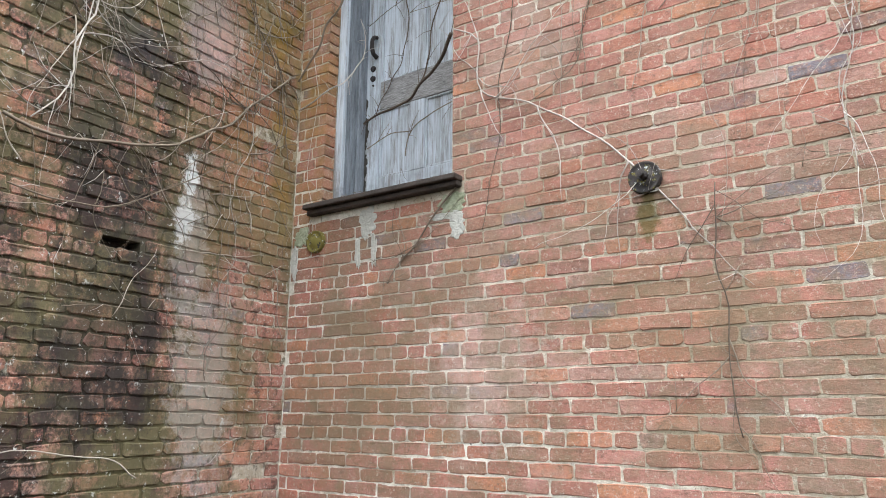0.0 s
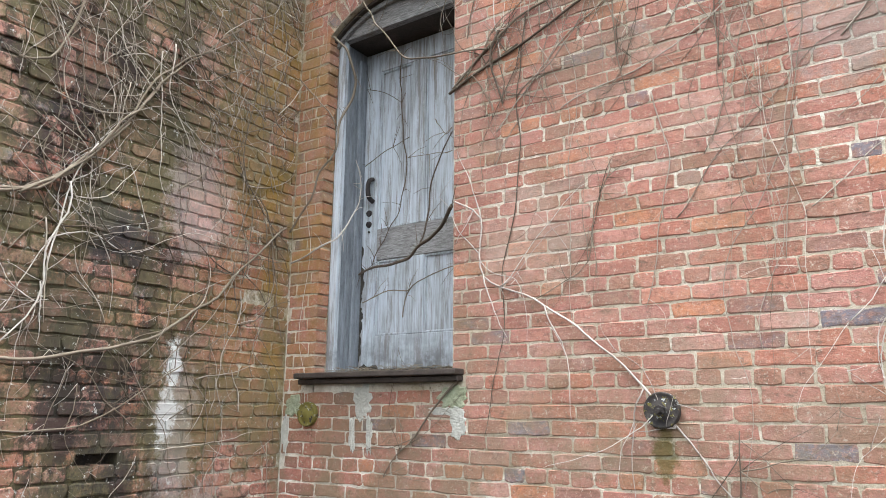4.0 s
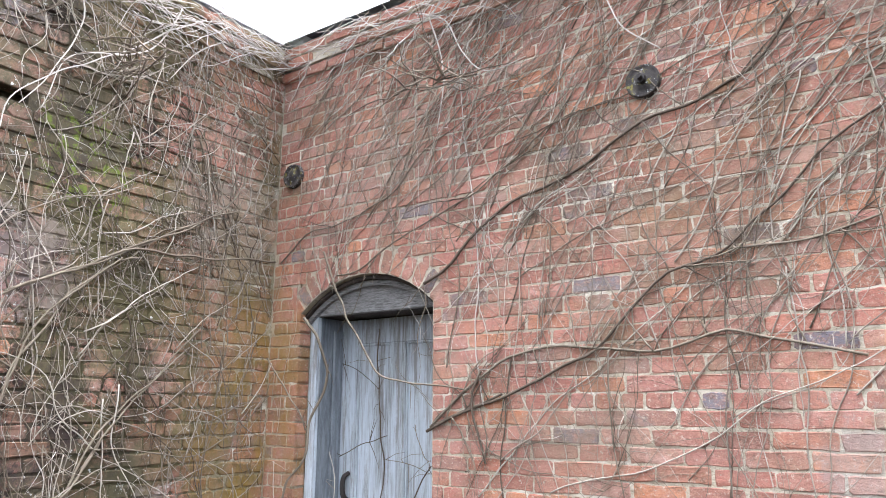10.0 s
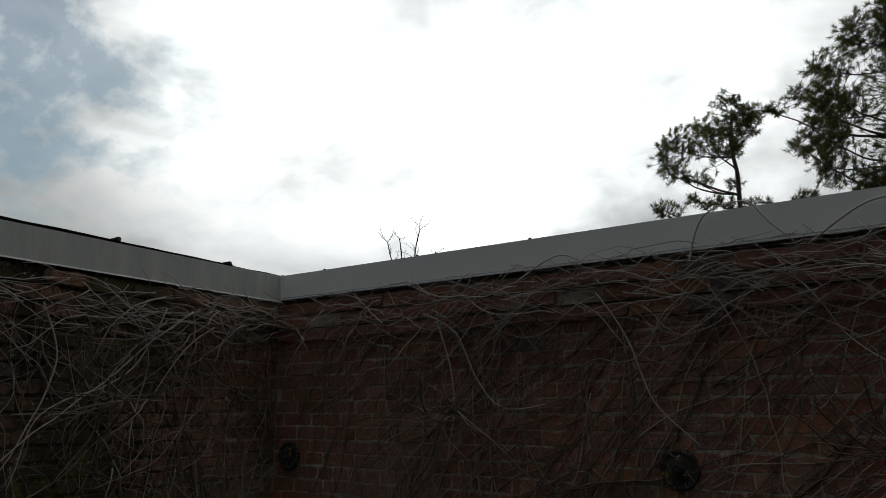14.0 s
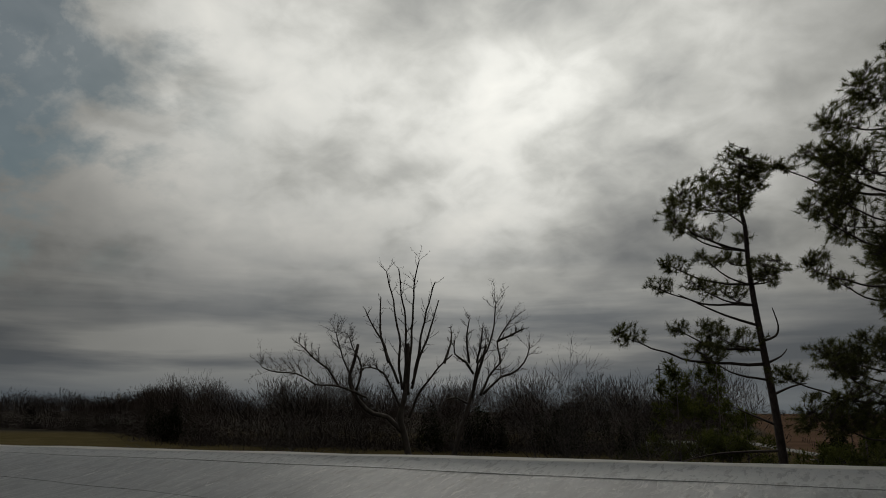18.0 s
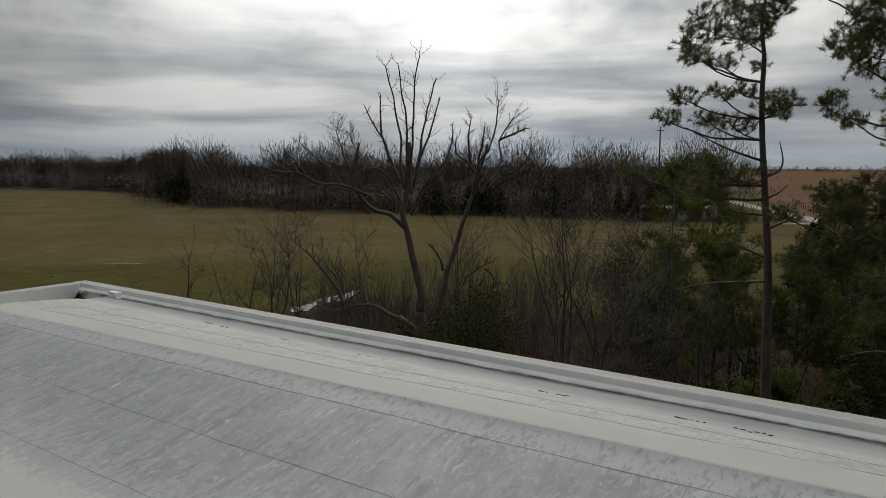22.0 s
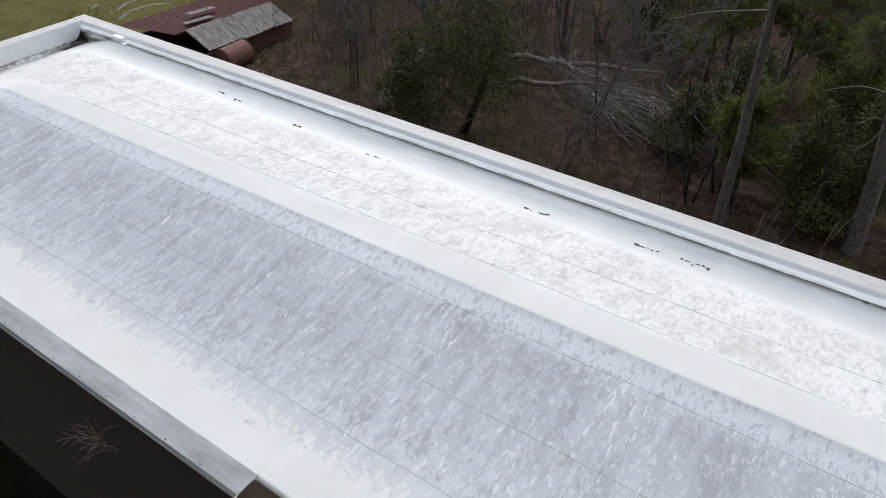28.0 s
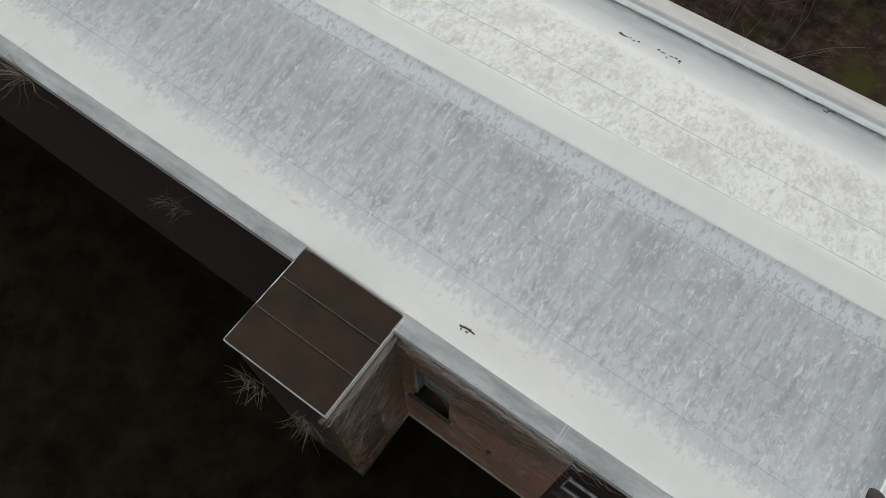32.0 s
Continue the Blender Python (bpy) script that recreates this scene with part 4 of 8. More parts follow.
def roof_debris():
    rnd = random.Random(11)
    spots = [(-5.5, 6.85, 0.30, 0.04), (-2.0, 7.10, 0.22, 0.05), (0.05, 7.24, 0.22, 0.04), (0.90, 7.28, 0.26, 0.06), (0.94, 0.59, 0.11, 0.04), (-9.9, 7.2, 0.15, 0.04), (-10.6, 7.3, 0.10, 0.03), (-7.8, 7.0, 0.12, 0.04), (3.5, 7.9, 0.45, 0.08)]
    for i, (x, y, l, w) in enumerate(spots):
        bm = bmesh.new()
        for k in range(9):
            u = rnd.uniform(-1, 1) * l
            px, py = x + u, y + rnd.uniform(-1, 1) * w + u * 0.02
            b = blob_bm((rnd.uniform(0.015, 0.05) * (1 + l), rnd.uniform(0.01, 0.022), 0.006), i * 9 + k, 1, rough=0.7)
            bmesh.ops.translate(b, vec=(px, py, roof_z(px, py) + 0.006), verts=b.verts[:])
            me = bpy.data.meshes.new("tmp")
            b.to_mesh(me)
            b.free()
            bm.from_mesh(me)
            bpy.data.meshes.remove(me)
        tagged(part("debris", bm, MAT["moss" if i == 4 else "dirt"]), "dark patch of leaf litter and moss on the white roof", "debris", "roof debris", "stuff")
    # the dirty scupper in the far corner, a conductor box and the vent at the east end
    sc = empty("scupper", "blackened drain opening in the parapet corner", "drain", (X_END_L + 0.40, 7.60, 3.03))
    part("mouth", box_bm((-0.01, -0.40, 0.0), (0.09, 0.36, 0.045), 0.008), MAT["dirt"], sc)
    part("strainer", blob_bm((0.10, 0.09, 0.07), 3), MAT["dirt"], sc)
    bx = empty("conductor_box", "small white metal box fixed to the parapet", "box", (-15.45, 8.02, 3.41))
    part("body", box_bm((-0.2, -0.14, 0.0), (0.2, 0.02, 0.17), 0.01), MAT["coping"], bx)
    part("bracket", box_bm((0.24, -0.20, -0.02), (0.34, -0.02, 0.05), 0.01), MAT["coping"], bx)
    vt = empty("roof_vent", "grey metal roof vent with a dark hood", "vent", (6.82, 1.78, 3.42))
    part("curb", box_bm((-0.16, -0.35, -0.05), (0.2, 0.2, 0.10), 0.01), MAT["coping_stained"], vt)
    part("hood", blob_bm((0.16, 0.12, 0.08), 5, 3, rough=0.1), MAT["iron"], vt, "dark hood")
    vt.children[1].location = (0.06, 0.1, 0.17)


roof_debris()

# ---- the door in the wall, anchor plates, wall fixings ----
def door():
    l, r, zb, zs, zc = DOOR
    th = tagged(obj("door_1", None, at=Matrix.Translation((l, 0, 0))), "weathered blue-grey panelled door with peeling paint, rotten at the foot, under an arched head", "door", kind="structure")
    w = r - l
    yl = 0.285

    def add(name, lo, hi, mat, bev=0.003, lab="", parent=th):
        return part(name, box_bm(lo, hi, bev), MAT[mat], parent, lab)

    # jamb linings with a stepped outer casing
    add("casing", (0.0, 0.078, 0.002), (0.050, 0.112, 1.908), "paint")
    add("jamb", (0.0, 0.115, 0.002), (0.032, yl + 0.06, 1.912), "jamb_shade_paint")
    add("stop", (0.034, yl - 0.07, 0.002), (0.05, yl - 0.004, 1.85), "jamb_shade_paint")
    add("jamb", (w - 0.03, 0.115, 0.002), (w, yl + 0.06, 1.912), "paint")
    # arched head: a curved mould over a flat board
    for name, y0, y1, drop, rise, mat in (("head_board", 0.080, 0.120, 0.0, -0.035, "old_wood"), ("head_moulding", 0.058, 0.095, None, 0.0, "old_wood"), ("arch_bead", 0.035, 0.068, None, 0.028, "sill")):
        bm = bmesh.new()
        n = 16
        ring = []
        for i in range(n + 1):
            x = w * i / n
            top = arch_z(l + x) - (0.035 if name != "arch_bead" else 0.004) + (0.0 if name != "head_moulding" else 0.012)
            bot = 1.912 if drop is not None else top - (0.028 if name == "head_moulding" else 0.018)
            bot = min(bot, top - 0.004)
            ring.append([bm.verts.new((x, y0, bot)), bm.verts.new((x, y0, top)), bm.verts.new((x, y1, top)), bm.verts.new((x, y1, bot))])
        for a, b in zip(ring, ring[1:]):
            for k in range(4):
                bm.faces.new((a[k], a[(k + 1) % 4], b[(k + 1) % 4], b[k]))
        bm.faces.new(ring[0][::-1])
        bm.faces.new(ring[-1])
        bmesh.ops.recalc_face_normals(bm, faces=bm.faces[:])
        part(name, bm, MAT[mat], th)
    add("soffit", (0.0, 0.122, 1.916), (w, yl + 0.06, 1.94), "sill")
    # the leaf: stiles, rails and sunk panels, with moulded edges
    leaf = obj("door_leaf", None, th, "panelled leaf of bare, paint-flaked boards", at=Matrix.Translation((0.034, yl, 0.012)))
    lw, lh = w - 0.068, 1.895
    st, mid = 0.115, 0.10
    rails = [(0.0, 0.20), (0.62, 0.80), (lh - 0.13, lh)]

    def lf(name, lo, hi, mat="paint", bev=0.003):
        return part(name, box_bm(lo, hi, bev), MAT[mat], leaf)

    lf("stile", (0, 0, 0.035), (st, 0.04, lh))
    lf("stile", (lw - st, 0, 0.0), (lw, 0.04, lh))
    for i, (a, b) in enumerate(rails):
        lf("rail", (st + 0.001, 0.001, a + (0.0 if i else 0.02)), (lw - st - 0.001, 0.039, b), "bare_wood" if i == 1 else "paint")
    for (a, b) in ((0.20, 0.62), (0.80, lh - 0.13)):
        lf("muntin", (lw / 2 - mid / 2, 0.001, a + 0.001), (lw / 2 + mid / 2, 0.039, b - 0.001))
        for x0, x1 in ((st, lw / 2 - mid / 2), (lw / 2 + mid / 2, lw - st)):
            lf("panel", (x0 - 0.008, 0.016, a - 0.008), (x1 + 0.008, 0.030, b + 0.008), "paint", 0.002)
            for lo, hi in (((x0, 0.006, a), (x0 + 0.013, 0.017, b)), ((x1 - 0.013, 0.006, a), (x1, 0.017, b)), ((x0 + 0.013, 0.006, a), (x1 - 0.013, 0.017, a + 0.013)), ((x0 + 0.013, 0.006, b - 0.013), (x1 - 0.013, 0.017, b))):
                lf("bead", lo, hi, "paint", 0.003)
    # rotten gaps beside the leaf and at its foot
    bm = bmesh.new()
    rnd = random.Random(3)
    for i in range(26):
        z = 0.02 + i * 0.028
        b = blob_bm((rnd.uniform(0.010, 0.026), 0.004, rnd.uniform(0.02, 0.045)), i, 1, rough=0.6)
        bmesh.ops.translate(b, vec=(0.044 + rnd.uniform(-0.012, 0.01), yl - 0.004, z), verts=b.verts[:])
        me = bpy.data.meshes.new("tmp")
        b.to_mesh(me)
        bm.from_mesh(me)
        b.free()
    part("rot", bm, MAT["dirt"], th, "black rotted edge")
    for x, rr in ((0.055, 0.035), (0.13, 0.03)):
        b = blob_bm((rr, 0.004, rr * 0.9), int(x * 100), 2, rough=0.4)
        bmesh.ops.translate(b, vec=(x + 0.03, yl - 0.002, 0.03), verts=b.verts[:])
        part("rot_hole", b, MAT["dirt"], th)
    # iron handle and keyholes
    t = Tubes(8)
    t.add(curve_through([(0.082, -0.004, 1.10), (0.080, -0.035, 1.085), (0.078, -0.045, 1.04), (0.080, -0.035, 0.985), (0.086, -0.004, 0.965)], 0.012), 0.012, 0.014)
    obj("handle", t.mesh("handle", MAT["iron"]), leaf, "black iron pull handle")
    for z in (0.90, 0.835):
        bm = bmesh.new()
        bmesh.ops.create_cone(bm, cap_ends=True, segments=14, radius1=0.020, radius2=0.015, depth=0.012, matrix=Matrix.Translation((0.058, -0.005, z)) @ Matrix.Rotation(radians(90), 4, "X"))
        part("lock_rose", bm, MAT["iron"], leaf)
    bm = bmesh.new()
    bmesh.ops.create_cone(bm, cap_ends=True, segments=10, radius1=0.006, radius2=0.006, depth=0.012, matrix=Matrix.Translation((0.062, -0.001, 0.79)) @ Matrix.Rotation(radians(90), 4, "X"))
    part("keyhole", bm, MAT["dirt"], leaf)
    # dark closed lining behind
    tagged(part("wall_inner", box_bm((l - 0.1, 0.40, -0.1), (r + 0.1, 0.42, 2.2)), MAT["dirt"]), "dark blank lining behind the door", "wall", kind="structure")
    # sill with litter on it
    sill = tagged(obj("door_sill", None, at=Matrix.Translation((l, 0, 0))), "dark rotten timber sill with a drooping lip", "sill", kind="structure")
    part("board", box_bm((-0.085, -0.070, -0.028), (w + 0.06, 0.285, 0.0), 0.006, 2), MAT["sill"], sill)
    part("apron", box_bm((-0.080, -0.042, -0.056), (w + 0.055, 0.02, -0.029), 0.005), MAT["sill"], sill)
    lt = Tubes(3)
    for i in range(420):
        x, y = rnd.uniform(0.06, w - 0.02), rnd.betavariate(1.5, 1.2) * 0.30 - 0.03
        a, ln = rnd.uniform(0, math.pi), rnd.uniform(0.02, 0.07)
        z = 0.004 + rnd.random() * 0.022
        d = Vector((math.cos(a), math.sin(a) * 0.5, rnd.uniform(-0.15, 0.2))) * ln
        p = Vector((x, y, z))
        lt.add([p, p + d], 0.0013, 0.0010)
    tagged(obj("leaf_litter", lt.mesh("leaf_litter", MAT["litter"]), at=Matrix.Translation((l, 0, 0.002))), "dry twigs and needles lying on the sill", "litter", kind="stuff")


door()


def anchor_plate(x, z, r, knob, label):
    """A round cast tie-rod plate with a dished face, rim, nut and bolt end."""
    th = empty("anchor_plate", label, "anchor plate", (x, 0, z), group="wall anchor plates")
    bm = bmesh.new()
    n = 28
    prof = [(0.0, -0.030), (0.35, -0.030), (0.55, -0.022), (0.85, -0.020), (0.96, -0.026), (1.0, -0.018), (1.0, 0.012)]
    rings = []
    for k, (q, y) in enumerate(prof):
        if k == 0:
            rings.append([bm.verts.new((0, y, 0))] * n)
        else:
            rings.append([bm.verts.new((q * r * math.cos(2 * math.pi * i / n) * (1 + 0.015 * math.sin(i * 5)), y, q * r * math.sin(2 * math.pi * i / n))) for i in range(n)])
    for a, b in zip(rings, rings[1:]):
        for i in range(n):
            j = (i + 1) % n
            if a[0] is a[1]:
                bm.faces.new((a[0], b[j], b[i]))
            else:
                bm.faces.new((a[i], a[j], b[j], b[i]))
    bmesh.ops.recalc_face_normals(bm, faces=bm.faces[:])
    part("disc", bm, MAT["plate_mossy" if x < 0.3 and z < 0 else "plate"], th, smooth=True)
    if knob:
        bm = bmesh.new()
        bmesh.ops.create_cone(bm, cap_ends=True, segments=6, radius1=0.021, radius2=0.020, depth=0.022, matrix=Matrix.Translation((0, -0.040, 0)) @ Matrix.Rotation(radians(90), 4, "X"))
        nut = part("nut", bm, MAT["iron"], th)
        bm = bmesh.new()
        bmesh.ops.create_cone(bm, cap_ends=True, segments=10, radius1=0.011, radius2=0.009, depth=0.03, matrix=Matrix.Translation((0.002, -0.062, -0.002)) @ Matrix.Rotation(radians(90), 4, "X"))
        part("bolt_end", bm, MAT["iron"], nut)


def plate_material(name, lo):
    m = Mat(name, 0.8, 0.2, 0.3)
    c = m.ramp(m.noise(30, 6, 0.7), [(0.3, (0.022, 0.02, 0.022)), (0.7, (0.085, 0.07, 0.065))])
    c = m.mix(m.mask(m.noise(38, 5, 0.7, offset=(2, 2, 2)), lo, lo + 0.06), c, (0.20, 0.17, 0.045))
    c = m.mix(m.mask(m.noise(55, 5, 0.7, offset=(7, 1, 2)), 0.60, 0.64), c, (0.55, 0.57, 0.57))
    m.color(c)
    m.bump(m.noise(70, 5, 0.7), 0.6, 0.004)
    return m.m


MAT["plate"] = plate_material("lichened_cast_iron", 0.56)
MAT["plate_mossy"] = plate_material("mossy_cast_iron", 0.38)
for x, z, r, knob in ((2.02, -0.178, 0.068, True), (2.11, 2.71, 0.070, True), (0.195, -0.205, 0.062, False), (0.125, 2.69, 0.068, False)):
    anchor_plate(x, z, r, knob, "round rusty iron tie-rod plate, spotted with lichen, on the brick wall")


def patches():
    """Smears of cement on the brick below the sill and in the corner."""
    cem = plain("old_cement", (0.36, 0.35, 0.31), (0.60, 0.59, 0.55), 14, 0.95, 0.8, 90)
    grn = plain("green_cement", (0.20, 0.22, 0.13), (0.46, 0.48, 0.36), 14, 0.95, 0.8, 90)
    # a render patch is an irregular slab, thin at its rim
    for i, (x, z, w, h, mat) in enumerate(((0.545, -0.150, 0.060, 0.085, cem), (0.490, -0.29, 0.020, 0.09, cem), (0.598, -0.30, 0.018, 0.085, cem), (1.075, -0.13, 0.075, 0.062, grn), (1.11, -0.235, 0.042, 0.070, cem), (1.05, -0.185, 0.10, 0.020, cem), (0.075, -0.16, 0.055, 0.055, grn), (0.030, -0.30, 0.028, 0.10, cem))):
        bm = bmesh.new()
        n, rings = 26, []
        ctr = bm.verts.new((0, -0.004, 0))
        for f, y in ((0.3, -0.004), (0.6, -0.004), (0.85, -0.0035), (1.0, 0.006)):
            ring = []
            for k in range(n):
                a = 2 * math.pi * k / n
                q = 1 + 0.55 * noise.noise((math.cos(a) * 2.6 + i * 7, math.sin(a) * 2.6, i)) + 0.2 * noise.noise((math.cos(a) * 8, math.sin(a) * 8 + i, 0.5))
                sq = 1 / max(abs(math.cos(a)), abs(math.sin(a))) ** 0.6
                px, pz = w * q * sq * f * math.cos(a), h * q * sq * f * math.sin(a)
                ring.append(bm.verts.new((px, y + 0.004 * noise.noise((px * 60, i, pz * 60)), pz)))
            rings.append(ring)
        for k in range(n):
            j = (k + 1) % n
            bm.faces.new((ctr, rings[0][j], rings[0][k]))
            for r1, r2 in zip(rings, rings[1:]):
                bm.faces.new((r1[k], r1[j], r2[j], r2[k]))
        bmesh.ops.recalc_face_normals(bm, faces=bm.faces[:])
        ob = part("cement_patch", bm, mat, FACADE)
        ob.location = (x, 0, z)


patches()

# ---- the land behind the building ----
VIEW_YAW = radians(34.5)
OUT = Vector((-math.sin(VIEW_YAW), math.cos(VIEW_YAW), 0))  # along the camera's heading, over the pasture
ACROSS = Vector((math.cos(VIEW_YAW), math.sin(VIEW_YAW), 0))
# below the camera; land is laid out in depth and offset from here
VIEW_FOOT = Vector((2.8, -2.7, 0))
LAND = -4.1


def land_z(x, y):
    k = min(max((y - 3.0) / 12.0, 0), 1)
    k = k * k * (3 - 2 * k)
    return GROUND + (LAND - GROUND) * k


def field(d, u, z=None):
    """A place d metres out along the camera's heading and u metres across it."""
    p = VIEW_FOOT + OUT * d + ACROSS * u
    p.z = land_z(p.x, p.y) if z is None else z
    return p


def ground():
    m = Mat("winter_ground", 0.97, 0, 0.0)
    nt = m.nt

    def along(v, off):
        n = nt.nodes.new("ShaderNodeVectorMath")
        n.operation = "DOT_PRODUCT"
        m.link(m.geo.outputs["Position"], n.inputs[0])
        n.inputs[1].default_value = v
        return m.math("SUBTRACT", n.outputs["Value"], off)

    # colour zones follow depth and offset as seen from the camera
    d, u = along(OUT, VIEW_FOOT.dot(OUT)), along(ACROSS, VIEW_FOOT.dot(ACROSS))
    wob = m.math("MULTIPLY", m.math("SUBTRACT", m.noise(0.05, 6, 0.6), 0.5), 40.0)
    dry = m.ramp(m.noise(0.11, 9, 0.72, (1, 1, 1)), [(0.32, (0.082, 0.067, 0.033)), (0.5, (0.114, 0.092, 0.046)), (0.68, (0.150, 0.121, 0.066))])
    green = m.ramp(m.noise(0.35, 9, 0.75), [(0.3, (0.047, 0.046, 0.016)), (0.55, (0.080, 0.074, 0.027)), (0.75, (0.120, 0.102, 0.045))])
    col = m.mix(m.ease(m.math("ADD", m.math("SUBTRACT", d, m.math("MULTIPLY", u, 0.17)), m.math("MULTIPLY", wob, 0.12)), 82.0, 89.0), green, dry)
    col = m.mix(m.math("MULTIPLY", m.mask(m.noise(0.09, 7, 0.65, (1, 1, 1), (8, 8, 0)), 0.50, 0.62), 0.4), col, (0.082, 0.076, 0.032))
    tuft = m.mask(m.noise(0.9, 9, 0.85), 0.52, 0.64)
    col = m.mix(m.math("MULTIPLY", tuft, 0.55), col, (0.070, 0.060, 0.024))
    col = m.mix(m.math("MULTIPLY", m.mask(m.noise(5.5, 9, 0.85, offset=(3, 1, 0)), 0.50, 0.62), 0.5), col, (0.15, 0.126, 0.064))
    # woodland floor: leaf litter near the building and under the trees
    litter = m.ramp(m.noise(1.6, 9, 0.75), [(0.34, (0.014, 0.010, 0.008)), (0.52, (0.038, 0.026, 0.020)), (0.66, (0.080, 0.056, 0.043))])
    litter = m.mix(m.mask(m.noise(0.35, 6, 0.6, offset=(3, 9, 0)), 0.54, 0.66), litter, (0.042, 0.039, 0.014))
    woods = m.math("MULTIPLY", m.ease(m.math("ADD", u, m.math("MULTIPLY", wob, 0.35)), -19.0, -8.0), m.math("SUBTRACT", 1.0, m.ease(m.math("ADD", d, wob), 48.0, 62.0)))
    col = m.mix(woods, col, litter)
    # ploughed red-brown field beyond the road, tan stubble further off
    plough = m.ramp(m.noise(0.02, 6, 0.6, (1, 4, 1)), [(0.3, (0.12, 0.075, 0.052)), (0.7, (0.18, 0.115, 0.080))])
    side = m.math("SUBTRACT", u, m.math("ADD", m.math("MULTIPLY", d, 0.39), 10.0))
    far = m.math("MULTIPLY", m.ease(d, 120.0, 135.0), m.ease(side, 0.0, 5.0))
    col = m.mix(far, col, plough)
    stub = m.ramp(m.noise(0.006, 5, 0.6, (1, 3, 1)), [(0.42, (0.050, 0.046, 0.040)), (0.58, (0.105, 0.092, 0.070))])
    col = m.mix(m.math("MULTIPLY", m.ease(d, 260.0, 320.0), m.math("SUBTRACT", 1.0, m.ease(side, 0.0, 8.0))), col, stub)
    # near-black zone in front of the walls: deep shade put into the ground colour
    front_dim = m.ramp(m.noise(1.2, 9, 0.75), [(0.35, (0.004, 0.003, 0.002)), (0.7, (0.014, 0.012, 0.007))])
    col = m.mix(m.math("SUBTRACT", 1.0, m.ease(m.axis(1), -0.6, 3.0)), col, front_dim)
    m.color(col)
    m.bump(m.noise(1.5, 8, 0.75), 0.6, 0.15)
    xs = sorted(set(list(np.linspace(-60, 30, 91)) + [s * v for s in (-1, 1) for v in (75, 100, 140, 200, 300, 450, 700, 1100, 1800, 2800, 4300)]))
    ys = sorted(set(list(np.linspace(-30, 70, 101)) + [-60, -120, -300, -800, -2000, -4300, 85, 105, 130, 165, 210, 270, 350, 450, 600, 900, 1400, 2200, 3200, 4300]))
    V, F = [], []
    for x in xs:
        for y in ys:
            bumpy = 0.12 if -55 < x < 28 and 9 < y < 68 else 0.0
            V.append((x, y, land_z(x, y) + bumpy * noise.noise((x * 0.23, y * 0.23, 1))))
    n = len(ys)
    for i in range(len(xs) - 1):
        for j in range(n - 1):
            F.append((i * n + j, (i + 1) * n + j, (i + 1) * n + j + 1, i * n + j + 1))
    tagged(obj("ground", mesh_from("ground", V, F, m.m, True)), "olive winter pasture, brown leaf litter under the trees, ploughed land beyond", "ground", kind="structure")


ground()

def pasture_tufts():
    """Rank tufts of dead grass over the nearer half of the pasture."""
    rnd = random.Random(23)
    mat = plain("dead_grass", (0.15, 0.125, 0.06), (0.30, 0.25, 0.14), 0.6, 0.95, 0, 20, vary="island")
    V, F = [], []
    for i in range(6000):
        d = 30 + 95 * rnd.random() ** 1.5
        u = rnd.uniform(-0.75 * d, 0.30 * d)
        if d < 55 and u > -8:
            continue
        p = field(d, u)
        for k in range(4):
            q = p + Vector((rnd.gauss(0, 0.16), rnd.gauss(0, 0.16), -0.02))
            w = ACROSS * rnd.uniform(0.02, 0.05)
            h = Vector((rnd.gauss(0, 0.09), rnd.gauss(0, 0.09), rnd.uniform(0.04, 0.13)))
            j = len(V)
            V += [q - w, q + w, q + h]
            F.append((j, j + 1, j + 2))
    tagged(obj("grass", mesh_from("grass", V, F, mat)), "dry straw-coloured grass tufts across the pasture", "grass", kind="stuff")


pasture_tufts()
MAT["bark"] = plain("grey_bark", (0.036, 0.032, 0.031), (0.125, 0.112, 0.105), 4, 0.95, 0.6, 40, stretch=(1, 1, 0.4))
MAT["bark_pale"] = plain("dead_grey_wood", (0.060, 0.052, 0.047), (0.195, 0.170, 0.150), 4, 0.95, 0.5, 40, stretch=(1, 1, 0.4))
MAT["bark_dark"] = plain("dark_tree_bark", (0.010, 0.009, 0.008), (0.034, 0.028, 0.024), 4, 0.95, 0.6, 40, stretch=(1, 1, 0.4))
MAT["bark_pine"] = plain("plated_pine_bark", (0.050, 0.042, 0.040), (0.20, 0.168, 0.158), 7, 0.95, 0.9, 26, stretch=(1, 1, 0.5))
MAT["twigs"] = plain("thin_twigs", (0.046, 0.038, 0.036), (0.135, 0.112, 0.104), 3, 0.95, 0, 40, vary="island")
MAT["shoots"] = plain("pale_winter_shoots", (0.075, 0.062, 0.052), (0.20, 0.165, 0.135), 3, 0.95, 0, 40, spec=0.05, vary="island")
MAT["belt"] = plain("leafless_woods", (0.030, 0.025, 0.025), (0.170, 0.140, 0.130), 0.10, 0.95, 0, 0.35, stretch=(1, 1, 0.5))
MAT["needles"] = plain("pine_needles", (0.055, 0.066, 0.026), (0.215, 0.220, 0.085), 1.2, 0.85, 0, 20, spec=0.12, vary="island")
MAT["needles_young"] = plain("young_pine_needles", (0.040, 0.050, 0.014), (0.165, 0.180, 0.048), 0.9, 0.85, 0, 20, spec=0.1, vary="island")
MAT["cedar"] = plain("cedar_foliage", (0.006, 0.009, 0.004), (0.026, 0.030, 0.012), 1.0, 0.85, 0, 20, spec=0.04, vary="island")
